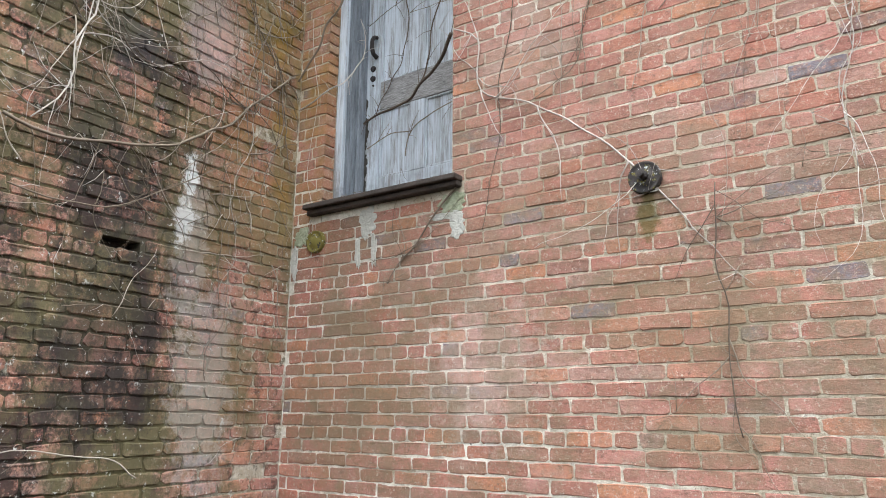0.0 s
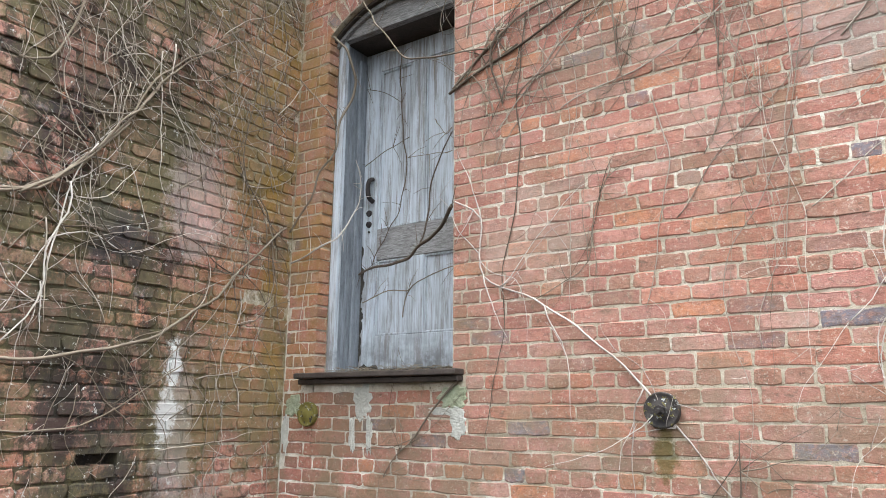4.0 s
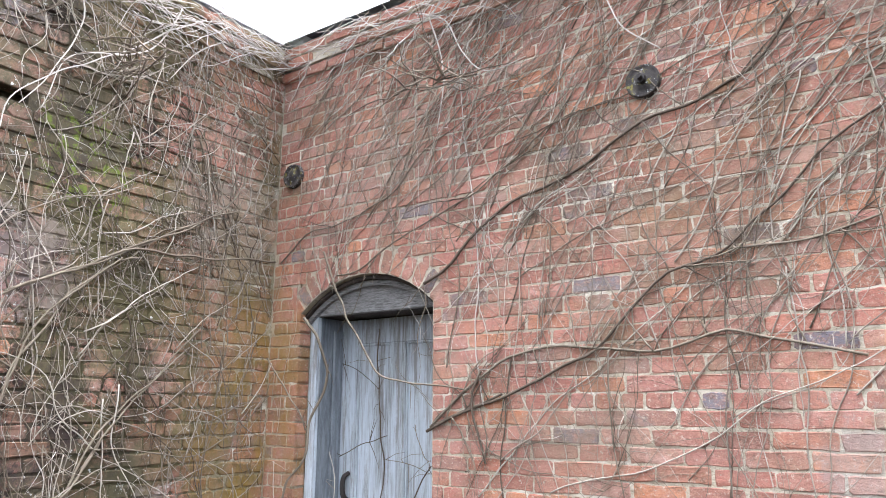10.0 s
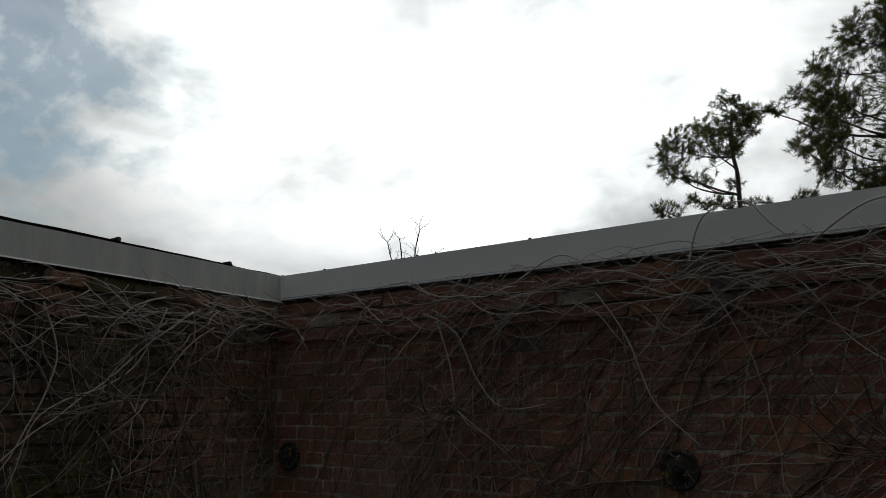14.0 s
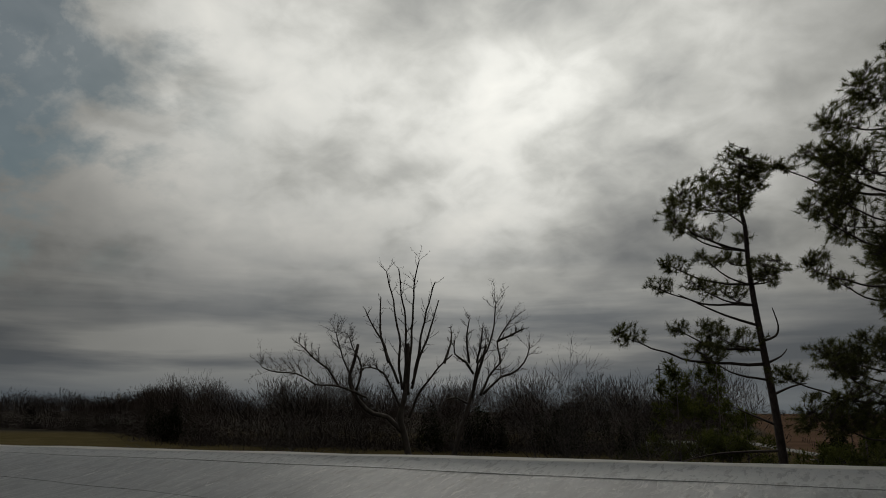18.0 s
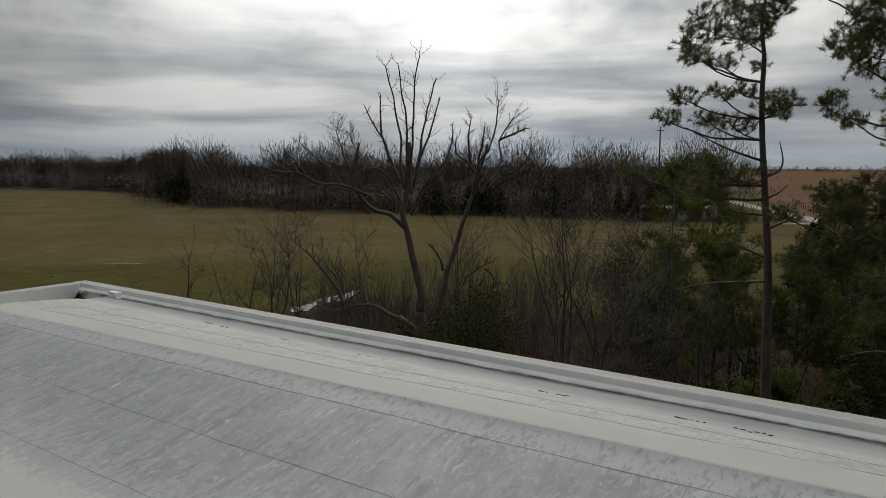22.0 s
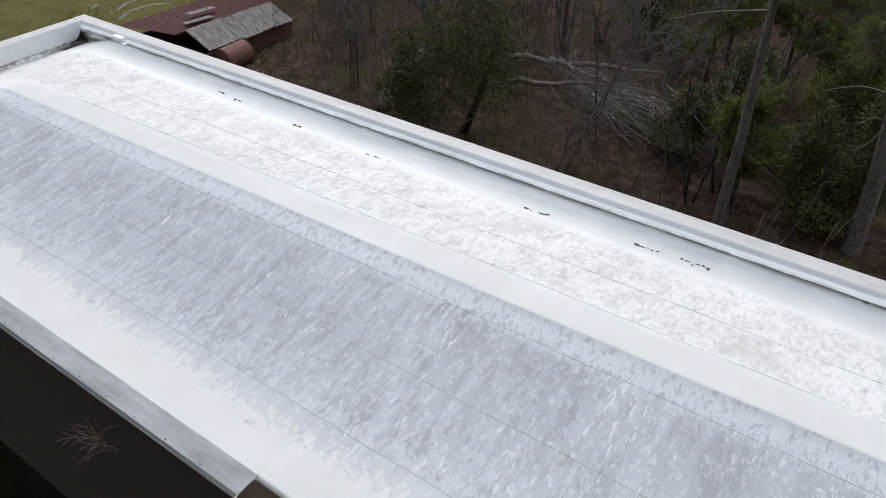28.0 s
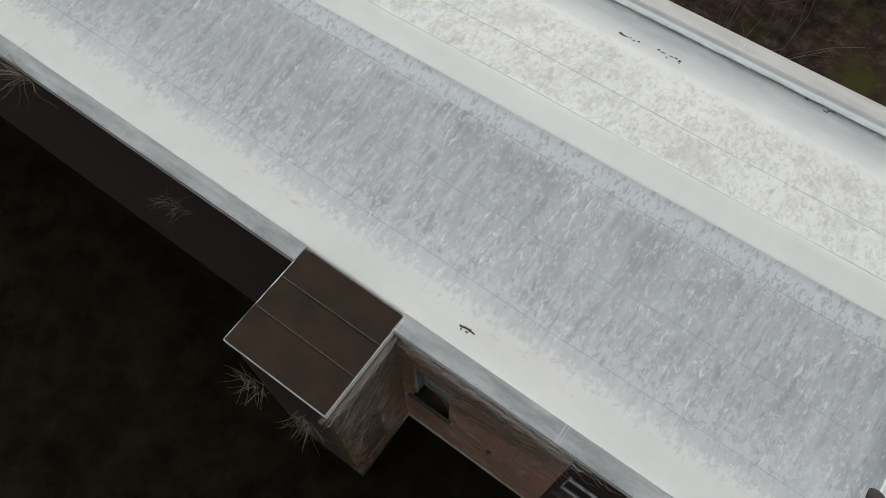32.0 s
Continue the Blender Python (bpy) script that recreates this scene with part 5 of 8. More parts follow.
for key in ("needles", "needles_young"):
    # thin needles let light through
    nt = MAT[key].node_tree
    b = nt.nodes["Principled BSDF"]
    out = next(n for n in nt.nodes if n.type == "OUTPUT_MATERIAL")
    tr, mx = nt.nodes.new("ShaderNodeBsdfTranslucent"), nt.nodes.new("ShaderNodeMixShader")
    nt.links.new(b.inputs["Base Color"].links[0].from_socket, tr.inputs["Color"])
    mx.inputs[0].default_value = 0.42
    nt.links.new(b.outputs[0], mx.inputs[1])
    nt.links.new(tr.outputs[0], mx.inputs[2])
    nt.links.new(mx.outputs[0], out.inputs["Surface"])
MAT["juniper"] = plain("juniper_sprays", (0.026, 0.031, 0.012), (0.078, 0.084, 0.032), 1.0, 0.85, 0, 20, spec=0.04, vary="island")
MAT["privet"] = plain("privet_leaves", (0.024, 0.031, 0.014), (0.090, 0.095, 0.040), 0.9, 0.85, 0, 20, spec=0.04, vary="island")


def limb(rnd, p, d, length, wob=0.12, up=0.0, n=7):
    pts, p, d = [Vector(p)], Vector(p), Vector(d).normalized()
    for i in range(n):
        d = (d + Vector((rnd.gauss(0, wob), rnd.gauss(0, wob), rnd.gauss(0, wob) + up))).normalized()
        p = p + d * (length / n)
        pts.append(p.copy())
    return pts


def branch_out(rnd, T, pts, r, levels, count, ratio, wob, up, thin=0.35, spread=0.75):
    """Grows side branches from a limb, level by level, into the tube collectors T (coarse, fine)."""
    for k in range(count):
        i = rnd.randint(max(1, int(len(pts) * 0.25)), len(pts) - 1)
        base = pts[i]
        ax = (pts[i] - pts[i - 1]).normalized()
        side = Vector((rnd.gauss(0, 1), rnd.gauss(0, 1), rnd.gauss(0.2, 0.8)))
        side = (side - ax * side.dot(ax)).normalized()
        total = sum((b - a).length for a, b in zip(pts, pts[1:]))
        q = limb(rnd, base, ax * (1 - spread * 0.5) + side * spread, total * ratio * rnd.uniform(0.5, 1.15), wob, up, 5 if levels > 1 else 4)
        rr = r * (1 - 0.5 * i / len(pts)) * rnd.uniform(0.4, 0.6)
        tube = T[0] if levels > 1 else T[1]
        tube.add(q, rr, max(rr * thin, 0.006), 5 if levels > 1 else 3)
        if levels > 1:
            branch_out(rnd, T, q, rr, levels - 1, max(2, int(count * 0.75)), ratio, wob, up, thin, spread)


def finish_tree(th, trunk, T, bark, twig="twigs"):
    o = obj("trunk", trunk.mesh("trunk", MAT[bark]), th)
    o.location = -th.location
    for nm, t, mt in (("branch", T[0], bark), ("twig", T[1], twig)):
        if t.v:
            o = tagged(obj(nm, t.mesh(nm, MAT[mt]), th), kind="stuff")
            o.location = -th.location


def plane_point(base, u, w, v=0.0):
    """u across the view, w up (world height), v away along the camera's heading."""
    p = Vector(base) + ACROSS * u + OUT * v
    p.z = w
    return p


def dead_tree():
    """The big bare tree in mid view: two leaning stems, a fan of upright broken limbs, and one long low bough."""
    rnd = random.Random(5)
    b = Vector((-20.5, 28.5, LAND))
    th = empty("dead_tree", "large dead grey tree with upright broken limbs and a low bough", "tree", b)
    trunk, T = Tubes(9), (Tubes(6), Tubes(4))
    crown = [
        ((-0.74, 5.78), (-0.98, 7.27), (-0.91, 8.48), (-1.18, 9.71), (-1.36, 10.96), (-1.59, 11.9), (-1.77, 12.69)),
        ((-0.62, 5.78), (-0.61, 8.49), (-0.7, 10.33), (-0.97, 11.9), (-1.05, 12.7)),
        ((-0.44, 5.49), (-0.37, 7.28), (-0.25, 9.1), (-0.18, 10.96), (-0.04, 12.22), (0.14, 13.12)),
        ((-0.26, 5.79), (0.02, 7.28), (0.22, 8.79), (0.51, 10.34), (0.81, 11.59), (0.96, 12.0)),
        ((-0.21, 6.08), (0.23, 7.88), (0.67, 9.1), (0.97, 10.34), (1.15, 11.03)),
        ((-0.93, 6.08), (-1.44, 7.27), (-1.76, 8.33), (-2.24, 9.09), (-2.57, 9.71), (-2.96, 10.48)),
        ((-1.44, 7.27), (-1.93, 8.79), (-2.05, 10.02), (-2.08, 11.2)),
        ((-0.36, 4.32), (0.1, 5.49), (0.85, 6.53), (1.45, 7.28), (1.9, 7.74)),
        ((1.45, 7.28), (1.81, 8.5), (1.84, 9.42)),
    ]
    western = [
        ((-0.73, 4.61), (-1.1, 5.49), (-1.73, 6.67), (-2.34, 6.97), (-2.94, 6.82)),
        ((-2.6, 5.33), (-3.21, 5.63), (-4.12, 5.92), (-5.33, 6.06), (-6.27, 6.65), (-7.18, 6.65), (-8.04, 6.94)),
        ((-2.9, 5.48), (-3.36, 5.77), (-3.6, 6.66), (-4.03, 7.56), (-4.31, 8.47), (-4.42, 9.02)),
        ((-3.21, 5.77), (-2.95, 6.97), (-3.44, 8.02), (-3.77, 8.78)),
        ((-4.12, 5.92), (-4.77, 6.96), (-5.55, 7.56), (-6.19, 8.31)),
    ]
    eastern = [
        ((2.96, 5.36), (3.11, 6.39), (3.27, 7.29), (3.73, 7.9), (4.04, 8.96), (4.25, 10.67)),
        ((3.41, 5.51), (3.87, 6.55), (4.48, 7.3), (4.35, 8.51), (4.82, 9.43), (5.04, 9.8)),
        ((4.35, 8.51), (5.27, 8.97), (5.73, 9.19)),
        ((3.56, 5.6), (4.47, 6.55), (5.08, 6.7), (5.7, 7.3), (6.02, 8.36)),
        ((3.05, 6.69), (2.66, 7.29), (2.05, 7.74), (2.05, 8.5)),
        ((2.81, 7.29), (2.75, 8.04), (2.67, 8.8), (2.82, 9.73)),
        ((3.27, 7.29), (3.43, 8.5), (3.5, 9.27)),
    ]
    low_boughs = [
        ((2.75, 5.07), (2.04, 5.37), (1.58, 5.25)),
        ((1.38, 1.26), (1.13, 2.2), (0.66, 2.82)),
        ((-1.05, -1.35), (-1.83, -1.04), (-2.76, -0.66), (-4.01, -0.89), (-5.27, -1.05), (-6.19, -0.04), (-6.96, 0.43)),
        ((-4.17, -0.73), (-4.32, 0.13), (-4.93, 0.91), (-5.39, 1.54), (-6.0, 2.17), (-6.76, 2.79)),
        ((2.53, 0.79), (3.31, 1.43), (4.08, 1.81)),
        ((3.65, 1.43), (4.02, 1.12), (4.34, 0.58)),
    ]
    stems = [
        ((0.11, -0.96), (0.11, 0.31), (-0.27, 2.04), (-0.64, 3.6), (-0.82, 4.37), (-0.51, 5.91), (-0.51, 8.35)),
        ((-0.73, 3.6), (-1.5, 4.37), (-2.27, 4.52), (-3.03, 5.13), (-3.58, 6.21), (-3.38, 7.43), (-3.19, 8.34)),
        ((0.99, -1.6), (1.39, 0.16), (1.6, 1.26), (2.21, 3.14), (2.75, 5.01), (3.05, 5.93), (3.4, 7.0), (3.69, 8.37)),
    ]
    foot = [((0.55, LAND - 0.2), (0.35, -2.6), (0.11, -0.96)), ((0.75, LAND - 0.2), (0.85, -3.0), (0.99, -1.6)), ((0.3, -2.6), (-0.4, -1.8), (-1.05, -1.35))]

    def way(line, k, deep):
        """A limb wanders a little in depth as well."""
        pts = [plane_point(b, u, w if w < 6 else 6 + (w - 6) * 0.93, deep * (i / (len(line) - 1)) ** 1.2) for i, (u, w) in enumerate(line)]
        pts = curve_through(pts, 0.35)
        return [p + noise.noise_vector(p * 1.1 + Vector((k * 3.1, 0, 0))) * 0.08 for p in pts]

    for line, r0, r1 in ((foot[0], 0.27, 0.24), (stems[0], 0.24, 0.10), (foot[1], 0.20, 0.18), (stems[2], 0.18, 0.07)):
        trunk.add(way(line, 0, 0), r0, r1)
    for line, r0, r1 in ((stems[1], 0.14, 0.08), (foot[2], 0.15, 0.15)):
        T[0].add(way(line, 0, 0), r0, r1, 7)
    k = 0
    for group, r, twigs, ratio in ((crown, 0.080, 14, 0.14), (western, 0.070, 26, 0.26), (eastern, 0.072, 20, 0.24), (low_boughs, 0.065, 16, 0.22)):
        for line in group:
            k += 1
            pts = way(line, k, rnd.uniform(-1.2, 1.2))
            rr = r * (1.9 if group is low_boughs and k in (24, 25) else 1.0)
            T[0].add(pts, rr, 0.028, 6)
            branch_out(rnd, T, pts, rr * 0.55, 2, twigs, ratio, 0.18, 0.08, 0.35, 0.7)
    finish_tree(th, trunk, T, "bark_pale", "bark_pale")


dead_tree()


def bare_tree(name, label, at, height, lean, spread, seed, stems=1, bark="bark", density=10, levels=3, group=""):
    rnd = random.Random(seed)
    th = empty(name, label, "tree", at, group=group)
    trunk, T = Tubes(7), (Tubes(5), Tubes(3))
    for s in range(stems):
        d = Vector((rnd.gauss(0, spread * 0.35), rnd.gauss(0, spread * 0.35), 1)) + ACROSS * lean
        p0 = Vector(at) + Vector((rnd.gauss(0, 0.15), rnd.gauss(0, 0.15), -0.15)) * (1 if stems > 1 else 0.2)
        h = height * rnd.uniform(0.75, 1.0)
        pts = limb(rnd, p0, d, h, 0.07, 0.06, 10)
        r = 0.015 * h * (1.0 if stems == 1 else 0.6)
        trunk.add(pts, r, r * 0.15)
        branch_out(rnd, T, pts, r * 0.75, levels, density, 0.42, 0.13, 0.09, 0.3, spread)
    finish_tree(th, trunk, T, bark)
    return th


for i, (d, u, h, sp, st, dens, lv, bk) in enumerate((
        (24.5, 0, 7.8, 0.95, 2, 15, 3, "bark_pale"), (27.5, 6.2, 8.2, 0.7, 2, 9, 3, "bark"), (36.4, 5.9, 9.6, 0.7, 5, 11, 3, "bark"), (38.0, 8.2, 8.6, 0.7, 4, 10, 3, "bark"),
        (47.0, -11.7, 8.0, 0.9, 4, 11, 3, "bark"), (47.0, -9.6, 7.6, 0.9, 3, 10, 3, "bark"), (45.0, -13.2, 6.2, 0.9, 2, 9, 3, "bark"), (46.0, -17.0, 6.4, 0.4, 1, 8, 2, "bark"),
        (45.5, -16.0, 4.4, 0.4, 1, 6, 2, "bark"), (34.0, 1.6, 7.2, 0.6, 3, 8, 3, "bark"), (41.0, 1.0, 8.4, 0.6, 3, 8, 3, "bark"), (33.0, -4.6, 6.0, 0.6, 3, 8, 3, "bark"), (40.0, -4.5, 7.4, 0.6, 3, 8, 3, "bark"), (30.0, 9.5, 7.0, 0.7, 3, 8, 3, "bark"))):
    at = Vector((-7.65, 20.3, land_z(-7.65, 20.3))) if i == 0 else field(d, u)
    bare_tree("bare_tree", "leafless grey tree with fine upright twigs, growing from brown scrub", at, h, 0.0, sp, 100 + i, st, bk, dens, lv, "bare trees of the thicket")


def tuft_mesh(rnd, centres, V, F, needles=38, length=0.30, width=0.017, drop=0.0):
    """Bursts of long needles round twig ends."""
    for c, ax in centres:
        for k in range(needles):
            d = Vector((rnd.gauss(0, 1), rnd.gauss(0, 1), rnd.gauss(0.15, 1))) + ax * 0.7
            if d.length < 1e-3:
                continue
            d.normalize()
            s = d.orthogonal().normalized()
            s.rotate(Matrix.Rotation(rnd.uniform(0, 6.3), 3, d))
            ln = length * rnd.uniform(0.6, 1.1)
            o = c + ax * rnd.uniform(-0.10, 0.05)
            i = len(V)
            V.extend((o + s * width * 0.5, o - s * width * 0.5, o + d * ln + Vector((0, 0, -drop * ln))))
            F.append((i, i + 1, i + 2))


def needle_limb(rnd, T, tufts, ctrl, r, start, density, side_len):
    """A pine limb through control points whose outer part carries twiglets with tufts."""
    pts = curve_through(ctrl, 0.25)
    pts = [p + noise.noise_vector(p * 1.3) * 0.06 for p in pts]
    T[0].add(pts, r, r * 0.3, 6)
    n = len(pts)
    for k in range(int(density * n / 6.6)):
        i = rnd.randint(int(n * start), n - 1)
        ax = (pts[i] - pts[i - 1]).normalized()
        sd = Vector((rnd.gauss(0, 1), rnd.gauss(0, 1), rnd.gauss(0.35, 0.55)))
        q = limb(rnd, pts[i], ax * 0.6 + sd * 0.7, side_len * rnd.uniform(0.4, 1.1), 0.2, 0.06, 4)
        T[1].add(q, 0.022, 0.010, 4)
        tufts.append((q[-1], (q[-1] - q[-2]).normalized()))
        if rnd.random() < 0.5:
            tufts.append((q[3], (q[-1] - q[-2]).normalized()))
        for _ in range(2):
            sd2 = Vector((rnd.gauss(0, 1), rnd.gauss(0, 1), rnd.gauss(0.3, 0.7)))
            q2 = limb(rnd, q[rnd.randint(1, 3)], sd2 + ax * 0.6, side_len * rnd.uniform(0.35, 0.7), 0.2, 0.1, 3)
            T[1].add(q2, 0.016, 0.009, 3)
            tufts.append((q2[-1], (q2[-1] - q2[-2]).normalized()))
    tufts.append((pts[-1], (pts[-1] - pts[-2]).normalized()))


def tiered_pine(label, base, line, trunk_r, tiers, stubs, seed, dense=64):
    """A pine whose crown is a set of separate needle masses (u, w, half width, half height), each on a limb of its own."""
    rnd = random.Random(seed)
    th = empty("pine", label, "tree", base, group="pines")
    trunk, T, tufts = Tubes(10), (Tubes(6), Tubes(4)), []
    tp = curve_through([plane_point(base, u, w) for u, w in line], 0.4)
    trunk.add([p + noise.noise_vector(p * 0.5) * 0.03 for p in tp], trunk_r, 0.04)
    for u, w, ru, rw in tiers:
        deep = rnd.uniform(-0.9, 0.9)
        c = plane_point(base, u, w, deep)
        # the limb leaves the trunk below its needles and bends up into them
        reach = min((p for p in tp), key=lambda p: abs(p.z - (w - 0.25 - 0.22 * abs(u - (p - Vector(base)).dot(ACROSS)))))
        half = reach.lerp(c, 0.55) - Vector((0, 0, 0.10 + 0.06 * (c - reach).length))
        pts = curve_through([reach, half, c - Vector((0, 0, rw * 0.35)), c + (c - reach).normalized() * ru * 0.5], 0.2)
        pts = [p + noise.noise_vector(p * 1.7) * 0.06 for p in pts]
        T[0].add(pts, 0.020 + 0.008 * (c - reach).length, 0.010, 6)
        for k in range(int(dense * math.pi * ru * rw) + 5):
            a, q = rnd.uniform(0, 2 * math.pi), rnd.random() ** 0.5
            tip = c + ACROSS * (ru * q * math.cos(a)) + Vector((0, 0, rw * q * math.sin(a))) + OUT * rnd.gauss(0, 0.45 * (ru + rw) * 0.5)
            root = min(pts[len(pts) // 3:], key=lambda p: (p - tip).length)
            if (root - tip).length > 0.75:
                root = tip.lerp(root, 0.75 / (root - tip).length)
            mid = root.lerp(tip, 0.5) + Vector((rnd.gauss(0, 0.05), rnd.gauss(0, 0.05), -0.06))
            T[1].add([root, mid, tip], 0.012, 0.007, 3)
            tufts.append((tip, (tip - mid).normalized()))
    o = obj("trunk", trunk.mesh("trunk", MAT["bark_pine"]), th)
    o.location = -th.location
    for s in stubs:
        t = Tubes(5)
        t.add(curve_through([plane_point(base, u, w, 0.1 * i) for i, (u, w) in enumerate(s)], 0.12), 0.045, 0.012)
        o = obj("dead_branch", t.mesh("dead_branch", MAT["bark_pale" if rnd.random() < 0.4 else "bark_pine"]), th)
        o.location = -th.location
    V, F = [], []
    tuft_mesh(rnd, tufts, V, F, 40, 0.19, 0.013)
    for nm, me in (("limb", T[0].mesh("limb", MAT["bark_pine"])), ("twig", T[1].mesh("twig", MAT["bark_pine"])), ("needles", mesh_from("needles", V, F, MAT["needles"]))):
        o = tagged(obj(nm, me, th), kind="stuff")
        o.location = -th.location


TOP_TIER = [(-0.19, 12.22, 0.75, 0.53), (0.42, 12.18, 0.50, 0.41), (-0.94, 11.94, 0.36, 0.36), (-0.43, 11.45, 0.83, 0.41), (-2.57, 10.37, 0.43, 0.53), (-1.8, 11.08, 0.63, 0.60), (-1.14, 10.76, 0.70, 0.56), (-2.03, 10.23, 0.50, 0.26), (0.31, 11.6, 0.36, 0.26), (-0.11, 11.09, 0.36, 0.36), (-1.31, 10.05, 0.53, 0.20), (-0.04, 10.02, 0.30, 0.23)]
MIDDLE_TIER = [(-2.32, 9.06, 0.53, 0.30), (-1.55, 9.11, 0.40, 0.23), (-0.78, 9.24, 0.53, 0.25), (-2.7, 8.45, 0.46, 0.26), (-1.86, 8.37, 0.53, 0.20), (-0.86, 8.29, 0.70, 0.30), (0.11, 8.81, 0.66, 0.40), (0.55, 8.72, 0.36, 0.30)]
LOW_TIER = [(-3.78, 6.94, 0.56, 0.33), (-2.54, 7.08, 0.33, 0.23), (-1.42, 7.12, 0.50, 0.26), (-0.99, 6.75, 0.99, 0.36), (-2.01, 6.34, 0.66, 0.30)]
PINE1 = Vector((-1.48, 19.84, land_z(-1.48, 19.84)))
tiered_pine("tall pine, bare plated trunk, tufted crown in separate tiers", PINE1,
            ((0.42, PINE1.z - 0.2), (0.40, -1.0), (0.34, 1.6), (0.2, 4.5), (0.0, 6.46), (-0.15, 7.79), (-0.22, 8.98), (-0.23, 10.2), (-0.35, 11.0), (-0.2, 12.2)), 0.20, TOP_TIER + MIDDLE_TIER + LOW_TIER,
            [((0.2, 4.33), (-0.55, 4.66), (-1.06, 4.91)), ((0.0, 6.73), (0.42, 6.88), (0.58, 7.2), (0.5, 7.75)), ((0.2, 3.64), (-1.5, 3.55), (-2.67, 3.29)), ((0.1, 5.17), (0.75, 5.43), (1.24, 5.52)), ((-0.1, 7.18), (-1.02, 7.5), (-1.86, 7.91), (-2.28, 8.15)), ((0.0, 6.06), (0.53, 6.3), (0.77, 6.52))], 41)

WEST_SIDE = [(-1.39, 14.11, 0.77, 0.74), (-2.15, 13.3, 0.77, 0.46), (-2.8, 11.91, 0.77, 0.43), (-3.64, 11.68, 0.65, 0.34), (-4.2, 11.73, 0.34, 0.22), (-2.09, 11.83, 0.92, 0.65), (-3.26, 10.72, 0.71, 0.55), (-4.05, 10.06, 0.43, 0.31), (-2.27, 10.31, 0.74, 0.85), (-1.76, 9.33, 0.61, 0.61), (-3.73, 8.68, 0.40, 0.40), (-3.07, 8.28, 0.46, 0.22), (-2.14, 8.85, 0.46, 0.58), (-1.99, 7.58, 0.43, 0.46)]
UNDERSIDE = [(-2.42, 6.65, 0.58, 0.28), (-4.51, 5.74, 0.55, 0.25), (-3.73, 5.86, 0.65, 0.31), (-2.87, 6.08, 0.61, 0.43)]
FAR_SIDE = [(-0.96, 12.35, 0.77, 0.92), (-1.03, 10.65, 0.77, 0.92), (-0.56, 14.11, 0.77, 0.92), (-0.6, 15.02, 0.61, 0.61), (-1.12, 8.85, 0.92, 0.92)]
SHADED = [(-3.73, 4.61, 0.92, 0.61), (-2.66, 4.93, 0.92, 0.77), (-3.37, 6.33, 0.77, 0.37), (-2.43, 6.18, 0.61, 0.46), (-2.08, 3.35, 0.61, 0.77)]
PINE2 = Vector((3.28, 21.28, land_z(3.28, 21.28)))
tiered_pine("broad old pine with layered needle tufts over a leaning trunk", PINE2,
            ((-0.20, PINE2.z - 0.2), (-0.31, -2.1), (-0.6, 0.5), (-1.15, 4.28), (-1.12, 6.66), (-1.07, 9.01), (-0.92, 11.49), (-0.8, 13.57), (-0.66, 15.2)), 0.30, WEST_SIDE + UNDERSIDE + FAR_SIDE + SHADED,
            [((-0.6, 0.6), (-1.1, 0.9), (-1.6, 0.6)), ((-0.8, 1.6), (-1.9, 1.9), (-3.0, 1.7)), ((-0.6, 1.0), (-1.0, 0.1), (-1.4, -0.3))], 42, 84)
rr = random.Random(8)

for i, (d, u, top, r, dens) in enumerate(((42, 15.6, 7.6, 2.8, 12), (40, 12.6, 7.2, 2.3, 12), (36, 14.6, 4.6, 2.4, 12), (33, 12.6, 3.4, 2.2, 12), (31, 15.4, 3.0, 2.2, 11), (27, 16.6, 3.6, 2.2, 12), (25, 15.6, 1.6, 1.8, 11), (31, 17.5, 5.0, 2.2, 12), (22.5, 10.6, 0.6, 1.2, 10))):
    b = field(d, u)
    lim = []
    for k in range(22):
        a, f = rr.uniform(0, 6.28), rr.uniform(0.25, 1.0)
        h = b.z + (top - b.z) * f * 0.96
        L = r * (1.05 - f * 0.75)
        lim.append((((0, h - 0.25, 0), (math.cos(a) * L * 0.5, h - 0.05, math.sin(a) * L * 0.5), (math.cos(a) * L, h + 0.35, math.sin(a) * L)), 0.03, 0.2, 11, 0.6))
    rnd = random.Random(300 + i)
    th = empty("young_pine", "young bushy pine with yellowish green needles", "tree", b, group="young pines")
    trunk, T, tufts = Tubes(6), (Tubes(4), Tubes(3)), []
    trunk.add([b + Vector((0, 0, -0.2)), plane_point(b, 0.1, top)], 0.12, 0.02)
    for ctrl, r0, start, dn, side in lim:
        needle_limb(rnd, T, tufts, [plane_point(b, *c) for c in ctrl], r0, start, dn, side)
    V, F = [], []
    tuft_mesh(rnd, tufts, V, F, 12, 0.42, 0.04)
    for nm, me in (("trunk", trunk.mesh("trunk", MAT["bark_pine"])), ("limb", T[0].mesh("limb", MAT["bark_pine"])), ("needles", mesh_from("needles", V, F, MAT["needles_young"]))):
        o = obj(nm, me, th)
        if nm != "trunk":
            tagged(o, kind="stuff")
        o.location = -th.location


